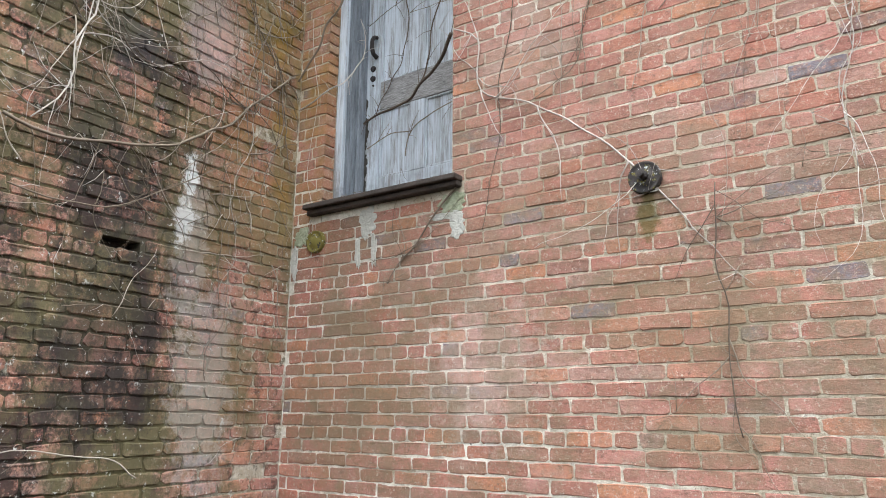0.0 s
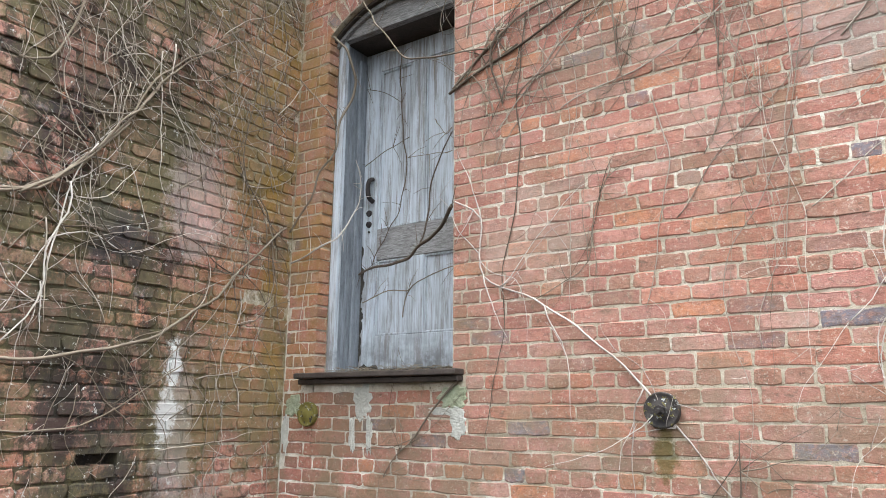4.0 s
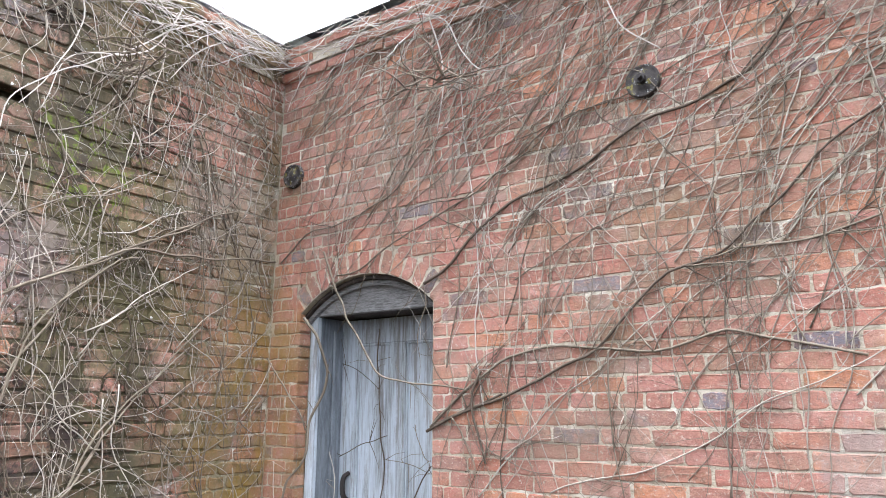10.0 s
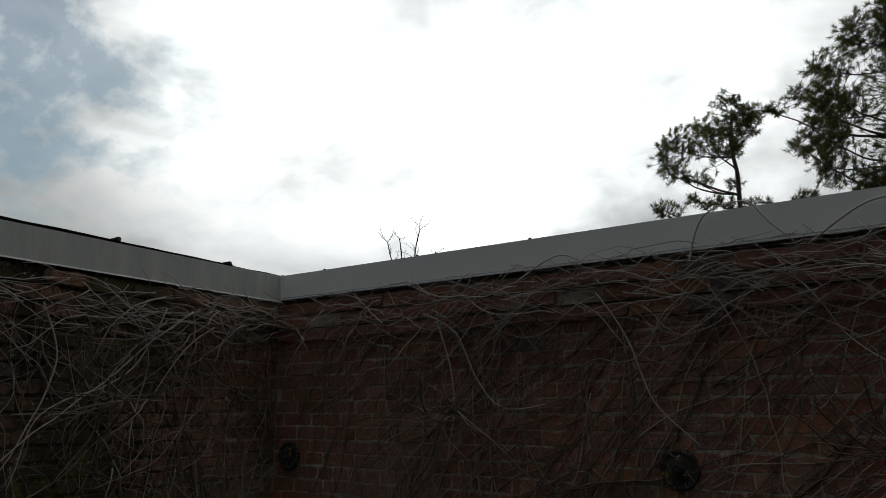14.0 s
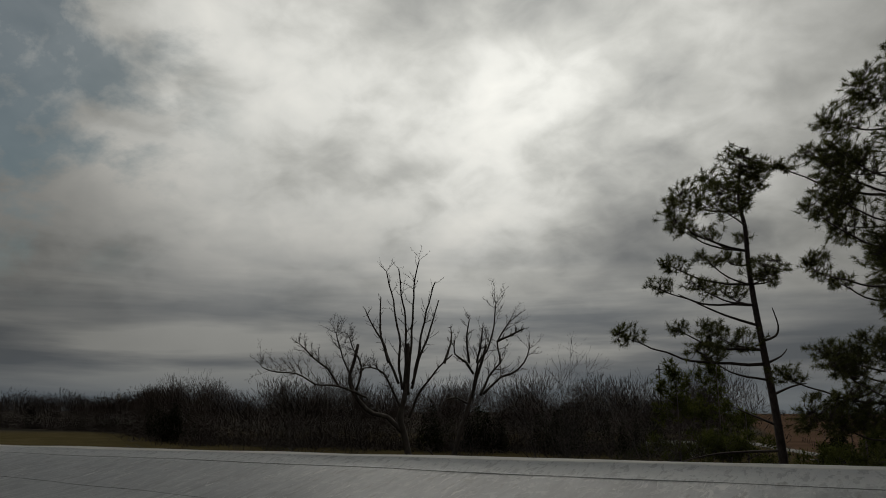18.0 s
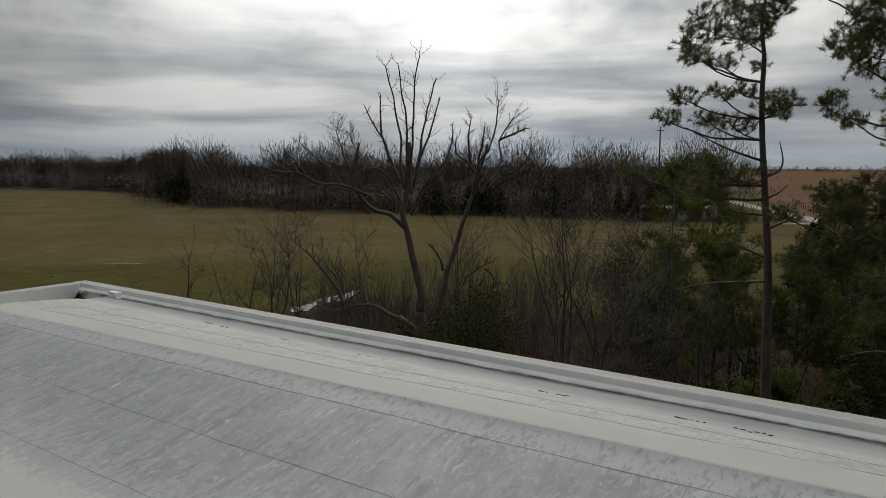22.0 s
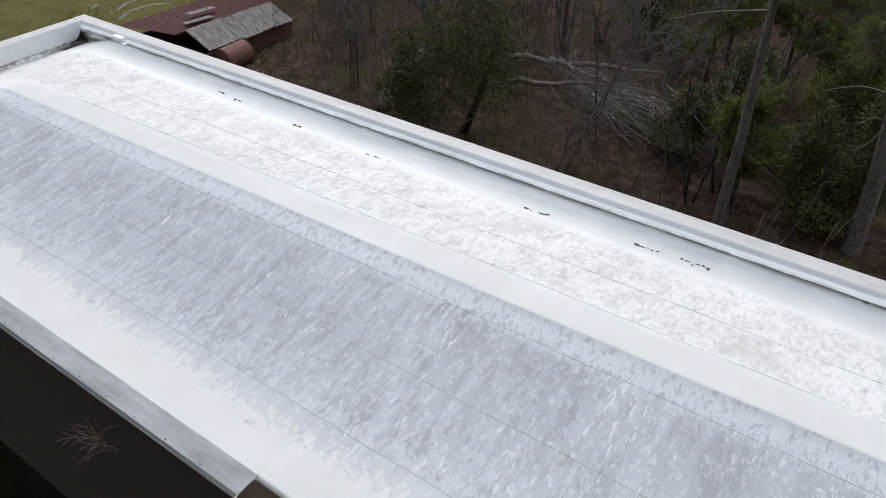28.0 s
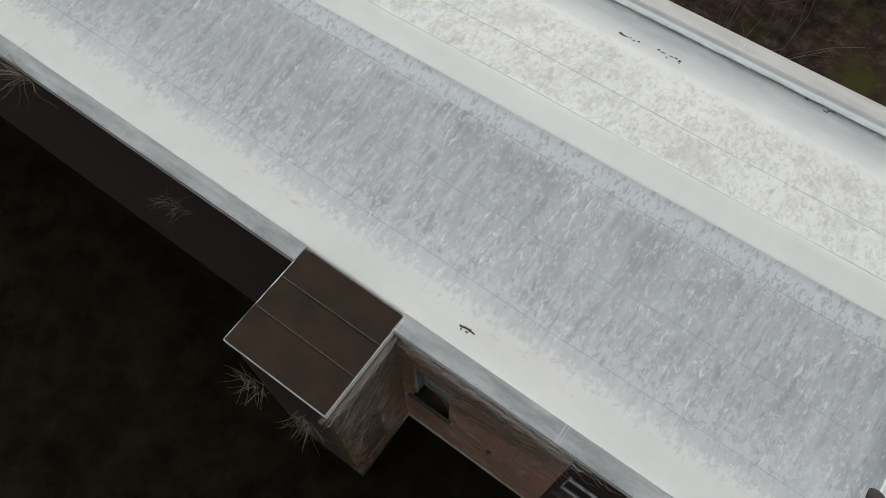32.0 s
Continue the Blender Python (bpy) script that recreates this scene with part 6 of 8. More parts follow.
def leaf_cloud(rnd, lobes, n, size, V, F, shell=0.25):
    """Small leaf quads spread through ellipsoid lobes, denser at their rims."""
    vols = [l[1][0] * l[1][1] * l[1][2] for l in lobes]
    for k in range(n):
        c, r = lobes[rnd.choices(range(len(lobes)), vols)[0]]
        d = Vector((rnd.gauss(0, 1), rnd.gauss(0, 1), rnd.gauss(0, 1))).normalized()
        q = shell + (1 - shell) * rnd.random() ** 0.7
        k2 = 1 + 0.55 * noise.noise(d * 2.6 + c)
        p = c + Vector((d.x * r[0], d.y * r[1], d.z * r[2])) * q * k2
        a = Vector((rnd.gauss(0, 1), rnd.gauss(0, 1), rnd.gauss(0, 0.6))).normalized()
        b = a.orthogonal().normalized()
        s = size * rnd.uniform(0.5, 1.3)
        i = len(V)
        V.extend((p - a * s, p + b * s * 0.5, p + a * s, p - b * s * 0.5))
        F.append((i, i + 1, i + 2, i + 3))


def evergreen(name, label, base, lobes, n, size, mat, seed, group, trunk_r=0.12, trunk_top=1.5, stems=1, bark="bark_dark"):
    rnd = random.Random(seed)
    th = empty(name, label, "tree", base, group=group)
    t = Tubes(6)
    for s in range(stems):
        pts = limb(rnd, Vector(base) + Vector((0, 0, -0.2)), Vector((rnd.gauss(0, 0.2), rnd.gauss(0, 0.2), 1)), trunk_top, 0.08, 0.02, 6)
        t.add(pts, trunk_r, trunk_r * 0.4)
    o = obj("trunk", t.mesh("trunk", MAT[bark]), th)
    o.location = -th.location
    V, F = [], []
    leaf_cloud(rnd, [(Vector(base) + Vector(c), r) for c, r in lobes], n, size, V, F)
    o = tagged(obj("crown", mesh_from("crown", V, F, MAT[mat]), th), kind="stuff")
    o.location = -th.location


def lobes_of(rnd, h0, h1, r, n, taper=0.8):
    out = []
    for k in range(n):
        f = (k + 0.5) / n
        rr_ = r * (1 - taper * f) * rnd.uniform(0.7, 1.1)
        a = rnd.uniform(0, 6.28)
        out.append((Vector((math.cos(a) * r * 0.4 * (1 - f), math.sin(a) * r * 0.4 * (1 - f), h0 + (h1 - h0) * f)), (rr_, rr_, (h1 - h0) / n * rnd.uniform(0.8, 1.3))))
    return out


rl = random.Random(91)
evergreen("cedar", "dark green cedar with a ragged crown beside the wall", (-12.5, 20.7, land_z(-12.5, 20.7)), [(Vector((ACROSS.x * (a + 0.9), ACROSS.y * (a + 0.9), h)), (r * 1.25, r * 1.25, r * 0.85)) for a, h, r in ((0.0, 6.0, 0.9), (-0.6, 5.2, 1.2), (0.5, 4.6, 1.1), (-1.6, 4.4, 1.3), (-0.6, 3.6, 1.6), (-2.3, 3.4, 1.2), (0.7, 3.2, 1.1), (-1.4, 2.4, 1.6), (0.3, 2.2, 1.3))], 20000, 0.052, "juniper", 1, "cedars", 0.2, 4.5)
evergreen("cedar", "dark green cedar with a ragged crown beside the wall", field(27, -1.6), lobes_of(rl, 1.0, 4.8, 1.6, 7, 0.7), 9000, 0.06, "juniper", 2, "cedars", 0.14, 2.5)
for i, (d, u, h, r, n, sz) in enumerate(((62, 32.5, 9.6, 2.6, 6500, 0.16), (58, 35.5, 9.4, 2.8, 6500, 0.16), (44, 25.5, 8.2, 2.6, 6500, 0.14), (34, 20.5, 7.2, 2.4, 7000, 0.12), (29, 18.4, 6.6, 2.2, 7000, 0.11), (24, 14.2, 5.2, 1.7, 6000, 0.10), (22, 12.8, 4.2, 1.5, 6000, 0.10), (20.5, 13.6, 5.4, 1.6, 6000, 0.10))):
    evergreen("cedar", "dense dark cedar among the roadside trees", field(d, u), lobes_of(rl, 0.6, h, r, 8, 0.75), int(n * (1.8 if d < 35 else 1)), sz * (0.62 if d < 35 else 1), ("privet" if i == 2 else "juniper" if i > 3 else "cedar"), 10 + i, "cedars", 0.14, 3)
for i, (d, u, h, r) in enumerate(((50, 12.4, 6.0, 2.6), (47, 15.0, 5.4, 2.6), (52, 16.5, 6.4, 2.8), (38, 11.0, 4.4, 2.0), (26, 9.8, 3.0, 1.5), (29, 13.0, 3.4, 1.8))):
    evergreen("privet_bush", "broad-leaved evergreen privet bush with glossy leaves", field(d, u), lobes_of(rl, 0.6, h, r, 7, 0.45), 10000, 0.075, "privet", 40 + i, "privet bushes", 0.07, 2.5, 4)
# the dark ivy-hung pair of trunks
for i, (x, y) in enumerate(((-2.6, 21.0), (-2.0, 22.3))):
    bare_tree("dark_tree", "dark leaning tree trunk with crooked bare boughs", Vector((x, y, land_z(x, y))), 7.0, -0.12 + 0.2 * i, 0.8, 400 + i, 3, "bark_dark", 8, 3, "dark trees")


def scrub():
    """Brambles, saplings and dead stalks over the woodland floor."""
    rnd = random.Random(17)
    t, t2 = Tubes(3), Tubes(3)
    for i in range(900):
        d, u = rnd.uniform(13, 60), 0
        u = rnd.uniform(-0.32 * d, 0.66 * d)
        if u < -9 and rnd.random() < 0.75:
            continue
        p = field(d, u)
        if p.y < 9.5:
            continue
        h = rnd.choice((0.4, 0.7, 1.0, 1.6, 3.0, 4.2)) * rnd.uniform(0.6, 1.2)
        q = limb(rnd, p + Vector((0, 0, -0.1)), Vector((rnd.gauss(0, 0.35), rnd.gauss(0, 0.35), 1)), h, 0.16, -0.03, 4)
        r = 0.006 + 0.004 * h
        (t if i % 2 else t2).add(q, r, r * 0.4, 3)
        for k in range(2):
            s = q[rnd.randint(1, 3)]
            (t if i % 2 else t2).add(limb(rnd, s, Vector((rnd.gauss(0, 1), rnd.gauss(0, 1), 0.8)), h * 0.4, 0.2, 0.05, 2), r * 0.6, r * 0.3, 3)
    tagged(obj("scrub", t.mesh("scrub", MAT["twigs"])), "bare brown brambles and sapling stalks", "undergrowth", kind="stuff")
    tagged(obj("scrub", t2.mesh("scrub", MAT["bark"])), "bare grey stalks of undergrowth", "undergrowth", kind="stuff")


scrub()


def thicket():
    """Dense leafless shrubs between the trees: upright whippy shoots that fork, joined."""
    rnd = random.Random(19)
    for k, (mat, label) in enumerate((("shoots", "brown leafless thicket behind the building"), ("twigs", "grey leafless thicket of fine shoots"))):
        V, F = [], []
        for i in range(1150):
            d = rnd.uniform(35, 60) if rnd.random() < 0.9 else rnd.uniform(24, 35)
            u = rnd.uniform(-0.18 * d, 0.14 * d) if rnd.random() < 0.75 else rnd.uniform(-0.30 * d, 0.40 * d)
            p = field(d, u)
            if p.y < 12:
                continue
            clump = 0.5 + noise.noise((p.x * 0.16, p.y * 0.16, 5.0))
            if rnd.random() > clump + 0.35:
                continue
            h = (0.8 + 3.6 * rnd.random() ** 1.6) * (0.55 if u < -0.18 * d else 0.75 + 0.5 * clump)
            lean = Vector((rnd.gauss(0, 0.14), rnd.gauss(0, 0.14), 1))
            w = 0.007 + 0.00012 * d

            def shoot(base, way, length, wide):
                side = ACROSS * wide
                bend = Vector((rnd.gauss(0, 0.05), rnd.gauss(0, 0.05), 0)) * length
                half, tip = base + way * length * 0.5 + bend, base + way * length
                j = len(V)
                V.extend((base - side, base + side, half + side * 0.7, half - side * 0.7, tip))
                F.extend(((j, j + 1, j + 2, j + 3), (j + 3, j + 2, j + 4)))

            shoot(p, lean, h, w)
            for q in range(11):
                f = rnd.uniform(0.15, 0.95)
                a = rnd.uniform(0, 6.283)
                way = (lean * 0.9 + Vector((math.cos(a), math.sin(a), 0)) * rnd.uniform(0.4, 1.2)).normalized()
                shoot(p + lean * (h * f), way, h * rnd.uniform(0.15, 0.45) * (1.1 - 0.6 * f), w * 0.6)
        tagged(obj("thicket", mesh_from("thicket", V, F, MAT[mat])), label, "undergrowth", kind="stuff")


thicket()


def brush_pile():
    rnd = random.Random(23)
    th = empty("brush_pile", "heap of cut grey branches lying on the ground", "brush", (-6.5, 26.0, LAND))
    for a, b, r in (((-14.0, 27.2, -3.3), (-7.0, 30.2, -3.4), 0.16), ((-13.0, 25.2, -3.5), (-7.4, 28.0, -3.3), 0.14), ((-12.0, 27.6, -3.0), (-8.4, 26.2, -2.7), 0.12)):
        t = Tubes(7)
        q = [Vector(a).lerp(Vector(b), k / 8) + noise.noise_vector((k * 0.7, r * 30, 0)) * 0.25 for k in range(9)]
        t.add(q, r, r * 0.5)
        o = obj("log", t.mesh("log", MAT["bark_pale"]), th)
        o.location = -th.location
    t = Tubes(4)
    for k in range(120):
        f = rnd.random()
        s = Vector((-10.0, 27.2, -3.7)).lerp(Vector((-6.0, 25.5, -3.5)), rnd.random()) + Vector((rnd.gauss(0, 0.8), rnd.gauss(0, 0.6), abs(rnd.gauss(0, 0.35))))
        q = limb(rnd, s, Vector((1.0, -0.55 + rnd.gauss(0, 0.25), rnd.gauss(0.02, 0.1))), rnd.uniform(1.5, 5.0), 0.05, -0.01, 5)
        q = [Vector((p.x, p.y, max(p.z, LAND + 0.05))) for p in q]
        r = rnd.uniform(0.015, 0.05)
        t.add(q, r, r * 0.3)
    o = tagged(obj("branch", t.mesh("branch", MAT["bark_pale"]), th), kind="stuff")
    o.location = -th.location
    lg = empty("fallen_log", "thick bleached log with a root plate, lying in the scrub", "log", (-17.1, 22.5, LAND))
    t = Tubes(9)
    t.add([Vector((-16.6, 20.4, -3.9)), Vector((-17.0, 21.6, -3.5)), Vector((-17.2, 23.2, -3.1)), Vector((-17.4, 24.6, -2.9))], 0.42, 0.24)
    o = obj("trunk", t.mesh("trunk", MAT["bark_pale"]), lg)
    o.location = -lg.location
    t = Tubes(5)
    for k in range(14):
        t.add(limb(rnd, (-17.0 + rnd.gauss(0, 0.3), 20.6 + rnd.uniform(0, 4), -3.4), Vector((rnd.gauss(0, 1), rnd.gauss(0, 0.6), 0.3)), rnd.uniform(0.6, 1.8), 0.2, 0.05, 4), 0.06, 0.015)
    o = tagged(obj("branch", t.mesh("branch", MAT["bark_pale"]), lg), kind="stuff")
    o.location = -lg.location


brush_pile()


def shed():
    """A half-collapsed shed: a red tin slope, a grey tin slope slipped off the ridge, broken brick and boards."""
    rnd = random.Random(29)
    red = plain("rusty_red_tin", (0.060, 0.018, 0.018), (0.15, 0.046, 0.042), 1.5, 0.7, 0.2, 12, stretch=(3, 1, 1), metal=0.2)
    tin = plain("rust_streaked_tin", (0.09, 0.06, 0.045), (0.50, 0.48, 0.46), 2.6, 0.65, 0.2, 14, stretch=(0.7, 2.2, 1), metal=0.3)
    brk = plain("old_brick_rubble", (0.07, 0.035, 0.028), (0.20, 0.10, 0.08), 5, 0.9, 0.6, 30)
    th = empty("shed", "half-collapsed shed with a rusty red tin roof and slipped grey sheets", "shed", (-29.2, 22, LAND))
    o = th.location

    def sheet(p00, p10, p01, p11, mat, name):
        bm = bmesh.new()
        n, rows = 22, 4
        g = []
        for i in range(n + 1):
            a, b = Vector(p00).lerp(Vector(p10), i / n), Vector(p01).lerp(Vector(p11), i / n)
            g.append([bm.verts.new(a.lerp(b, j / rows) - o + Vector((0, 0, 0.025 * (i % 2) + 0.03 * noise.noise((i * 0.2, j, p00[1]))))) for j in range(rows + 1)])
        for i in range(n):
            for j in range(rows):
                bm.faces.new((g[i][j], g[i + 1][j], g[i + 1][j + 1], g[i][j + 1]))
        bmesh.ops.solidify(bm, geom=bm.faces[:], thickness=0.012)
        part(name, bm, mat, th)

    for k in range(4):
        y0, y1 = 18.4 + k * 1.75, 18.4 + (k + 1) * 1.75 + 0.06
        sag = -0.12 * k
        sheet((-28.2, y0, -2.42 + sag * 0.4), (-28.2, y1, -2.44 + sag * 0.4), (-33.0, y0, -2.95 + sag * 0.3), (-33.0, y1, -2.98 + sag * 0.3), red, "red_sheet")
    for k in range(5):
        y0, y1 = 18.9 + k * 1.16, 18.9 + (k + 1) * 1.16 + 0.05
        s = rnd.uniform(-0.1, 0.1)
        sheet((-28.05 + s, y0, -2.30 - 0.04 * k), (-28.05 + s, y1, -2.30 - 0.04 * k), (-26.4 + s, y0, -3.0 - 0.04 * k), (-26.4 + s, y1, -3.02 - 0.04 * k), tin, "tin_sheet")
    for k in range(2):
        sheet((-28.7 - k, 19.6 + k, -2.33), (-28.5 - k, 21.2 + k, -2.35), (-29.3 - k, 19.7 + k, -2.42), (-29.1 - k, 21.3 + k, -2.44), tin, "loose_sheet")
    for lo, hi in (((-32.0, 18.5, LAND - 0.2), (-31.8, 25.2, -3.3)), ((-27.0, 18.5, LAND - 0.2), (-26.8, 24.8, -3.35)), ((-31.8, 25.0, LAND - 0.2), (-27.0, 25.2, -3.35)), ((-31.8, 18.5, LAND - 0.2), (-27.0, 18.7, -3.35))):
        part("wall", box_bm(Vector(lo) - o, Vector(hi) - o, 0.02), brk, th)
    for k in range(5):
        y = 18.8 + k * 1.55
        part("rafter", box_bm(Vector((-28.9, y, -3.35)) - o, Vector((-26.7, y + 0.08, -3.22)) - o, 0.01), MAT["bark"], th)
    bl = empty("barrel", "rusty brown drum tipped beside the shed", "barrel", (-26.2, 20.2, land_z(-26.2, 20.2) + 0.45))
    bm = bmesh.new()
    bmesh.ops.create_cone(bm, cap_ends=True, segments=20, radius1=0.62, radius2=0.62, depth=1.6, matrix=Matrix.Rotation(radians(90), 4, "X"))
    bmesh.ops.bevel(bm, geom=bm.edges[:], offset=0.03, segments=1, affect="EDGES")
    part("drum", bm, brk, bl)


shed()


def wet_ground():
    """Pale standing water and wheel ruts in the grass, the lane and the road."""
    wat = Mat("standing_water", 0.12, 0, 0.5)
    wat.color(wat.ramp(wat.noise(0.8, 6, 0.6), [(0.4, (0.035, 0.035, 0.02)), (0.6, (0.14, 0.135, 0.11))]))
    mud = plain("pale_dry_mud", (0.05, 0.048, 0.03), (0.17, 0.16, 0.125), 0.9, 0.95, 0.3, 8)
    road = plain("pale_gravel_road", (0.22, 0.215, 0.20), (0.33, 0.32, 0.30), 0.3, 0.9, 0.2, 5)

    def strip(name, pts, w, mat, label, cat, wob=0.3, z=0.03):
        P = curve_through([Vector((x, y, land_z(x, y) + z)) for x, y in pts], 1.0)
        V, F = [], []
        for i, p in enumerate(P):
            d = (P[min(i + 1, len(P) - 1)] - P[max(i - 1, 0)])
            d.z = 0
            d.normalize()
            s = Vector((-d.y, d.x, 0))
            e = math.sin(math.pi * i / (len(P) - 1)) ** 0.35 if wob else 1.0
            k = w * e * (1 + wob * noise.noise((i * 0.5, w * 9, 2)))
            V += [p + s * k, p - s * k * (1 + wob * noise.noise((i * 0.45, 7, w)))]
        for i in range(len(P) - 1):
            F.append((2 * i, 2 * i + 1, 2 * i + 3, 2 * i + 2))
        tagged(obj(name, mesh_from(name, V, F, mat)), label, cat, kind="structure")

    strip("puddle", [(-37.0, 34.6), (-37.7, 37.0), (-38.0, 39.4), (-38.5, 42.5), (-39.2, 45.0)], 0.75, wat.m, "shallow pale puddle lying in the grass", "puddle", 0.9)
    strip("puddle", [(-36.4, 31.0), (-37.0, 32.6), (-37.5, 33.8)], 0.35, wat.m, "narrow wet streak in the grass", "puddle", 0.9)
    for k, (x, y) in enumerate(((-36.6, 20.6), (-38.0, 21.4), (-35.0, 20.8), (-39.5, 20.6))):
        strip("rut", [(x, y), (x - 0.9, y + 1.3), (x - 0.8, y + 2.9), (x + 0.2, y + 4.0)], 0.16, mud, "curved pale wheel rut in the pasture", "track", 0.5)
    strip("road", [field(144, 76.5).xy, field(158, 79).xy, field(177, 82).xy, field(200, 86).xy, field(236, 93).xy], 2.2, road, "pale gravel road bending past the ploughed field", "road", 0.0, 0.06)
    strip("road_spur", [field(140.0, 66.0).xy, field(140.6, 69).xy, field(143, 74).xy], 0.9, road, "narrow pale track joining the gravel road", "road", 0.0, 0.05)
    trodden = plain("trodden_grass", (0.040, 0.036, 0.020), (0.075, 0.064, 0.036), 0.5, 0.95, 0.2, 5)
    for pts in (((190, -81.5), (168, -70), (150, -60.5), (131, -51.5)), ((190, -79), (168, -67.5), (150, -58), (131, -49)), ((178, -60.5), (160, -56), (140, -43.5), (127, -35.5), (116, -27))):
        strip("track", [field(d, u).xy for d, u in pts], 0.28, trodden, "dark wheel track worn into the pasture", "track", 0.9)
    for d, u, n in ((78.9, -43, 3.0), (79.5, -36, 5.0), (80.2, -29, 4.0), (81.4, -22, 3.0)):
        strip("puddle", [field(d, u - n * 0.5).xy, field(d + 0.15, u).xy, field(d + 0.1, u + n * 0.5).xy], 0.16, wat.m, "thin line of standing water along a furrow", "puddle", 0.9)


wet_ground()


def far_woods():
    """Woods at the far side of the pasture: joined bare trees of thin blades, with dark cedars in front."""
    rnd = np.random.RandomState(3)
    edge_x = [-900, -380, -210, -138, -105, -78, -60, -34, -2, 15, 33, 50]
    edge_d = [700, 460, 335, 290, 255, 205, 180, 168, 160, 156, 146, 140]

    def blades(n_tree, place, hmin, hmax, mat, name, label, nb=150, shrub=90, width=0.10):
        V, F = [], []
        for t in range(n_tree):
            p = place()
            h = rnd.uniform(hmin, hmax) * (1.0 + 0.45 * noise.noise((p.x * 0.045, p.y * 0.045, 3.0)))
            lean = rnd.normal(0, 0.06, 2)
            i = len(V)
            w = h * 0.007
            V += [p + Vector((-w * ACROSS.x, -w * ACROSS.y, 0)), p + Vector((w * ACROSS.x, w * ACROSS.y, 0)), p + Vector((lean[0] * h, lean[1] * h, h * 0.75))]
            F.append((i, i + 1, i + 2))
            R = h * rnd.uniform(0.24, 0.40)
            for k in range(nb):
                # fine branches fill a domed crown, pointing out and up
                a, q, e = rnd.uniform(0, 2 * np.pi), rnd.uniform(0.0, 1.0) ** 0.45, math.asin(rnd.uniform(-0.75, 1.0))
                d = Vector((math.cos(a) * math.cos(e), math.sin(a) * math.cos(e), math.sin(e)))
                lump = 1.0 + 0.45 * noise.noise(d * 2.2 + p)
                c = p + Vector((lean[0] * h * 0.6, lean[1] * h * 0.6, h * 0.56)) + Vector((d.x * R, d.y * R, d.z * h * 0.38)) * (q * lump)
                dd = (d * 0.8 + Vector((rnd.normal(0, 0.4), rnd.normal(0, 0.4), 0.5))).normalized()
                s = ACROSS * width * rnd.uniform(0.5, 1.2)
                l = h * rnd.uniform(0.05, 0.12)
                i = len(V)
                V += [c - s * 0.5, c + s * 0.5, c + dd * l]
                F.append((i, i + 1, i + 2))
            for k in range(shrub):
                hh = h * rnd.uniform(0.02, 1.0) ** 2.2 * 0.5
                c = p + ACROSS * rnd.normal(0, h * 0.34) + OUT * rnd.normal(0, 2.5) + Vector((0, 0, hh))
                s = ACROSS * width * rnd.uniform(0.6, 1.4)
                dd = Vector((rnd.normal(0, 0.8), rnd.normal(0, 0.8), rnd.uniform(-0.3, 1))).normalized() * h * rnd.uniform(0.05, 0.13)
                i = len(V)
                V += [c - s, c + s * 0.6, c + dd]
                F.append((i, i + 1, i + 2))
        tagged(obj(name, mesh_from(name, V, F, MAT[mat])), label, "woods", kind="stuff")

    def near_edge():
        u = rnd.uniform(-150, 62)
        d = np.interp(u, edge_x, edge_d) + abs(rnd.normal(0, 22)) + 2
        return field(d, u, LAND)

    def west_edge():
        u = rnd.uniform(-330, -95)
        d = np.interp(u, edge_x, edge_d) + abs(rnd.normal(0, 30)) + 2
        return field(d, u, LAND)

    def beyond():
        d = rnd.uniform(330, 700)
        return field(d, rnd.uniform(-0.75, 0.36) * d, LAND)

    def horizon():
        d = rnd.uniform(1500, 2600)
        return field(d, rnd.uniform(-0.9, 0.9) * d, LAND)

    blades(280, near_edge, 11, 18, "belt", "tree_belt", "grey-brown leafless woods along the far edge of the pasture", 560, 260, 0.10)
    blades(120, west_edge, 11, 18, "belt", "tree_belt", "leafless woods closing the pasture in the distance", 520, 220, 0.20)
    blades(150, beyond, 8, 13, "belt", "tree_belt", "distant leafless hedgerow trees", 200, 120, 0.40)
    blades(420, horizon, 10, 17, "bark", "tree_belt", "faint low line of woods on the horizon", 30, 40, 2.2)
    r2 = random.Random(77)
    V, F = [], []
    for k in range(46):
        u = r2.choice((-92, -88, -84, -80, -76, -72, -5, -2, 8, 10, 23, 25, 27, 36, 40, 44)) + r2.gauss(0, 1.6)
        d = float(np.interp(u, edge_x, edge_d)) + abs(r2.gauss(0, 6))
        p, h = field(d, u, LAND), r2.uniform(7.0, 12.0)
        leaf_cloud(r2, [(p + Vector((0, 0, h * 0.25)), (h * 0.26, h * 0.26, h * 0.30)), (p + Vector((0, 0, h * 0.55)), (h * 0.20, h * 0.20, h * 0.28)), (p + Vector((0, 0, h * 0.82)), (h * 0.12, h * 0.12, h * 0.2))], 900, 0.22, V, F)
    tagged(obj("cedar_row", mesh_from("cedar_row", V, F, MAT["cedar"])), "dark cedars standing along the far edge of the pasture", "woods", kind="stuff")


far_woods()


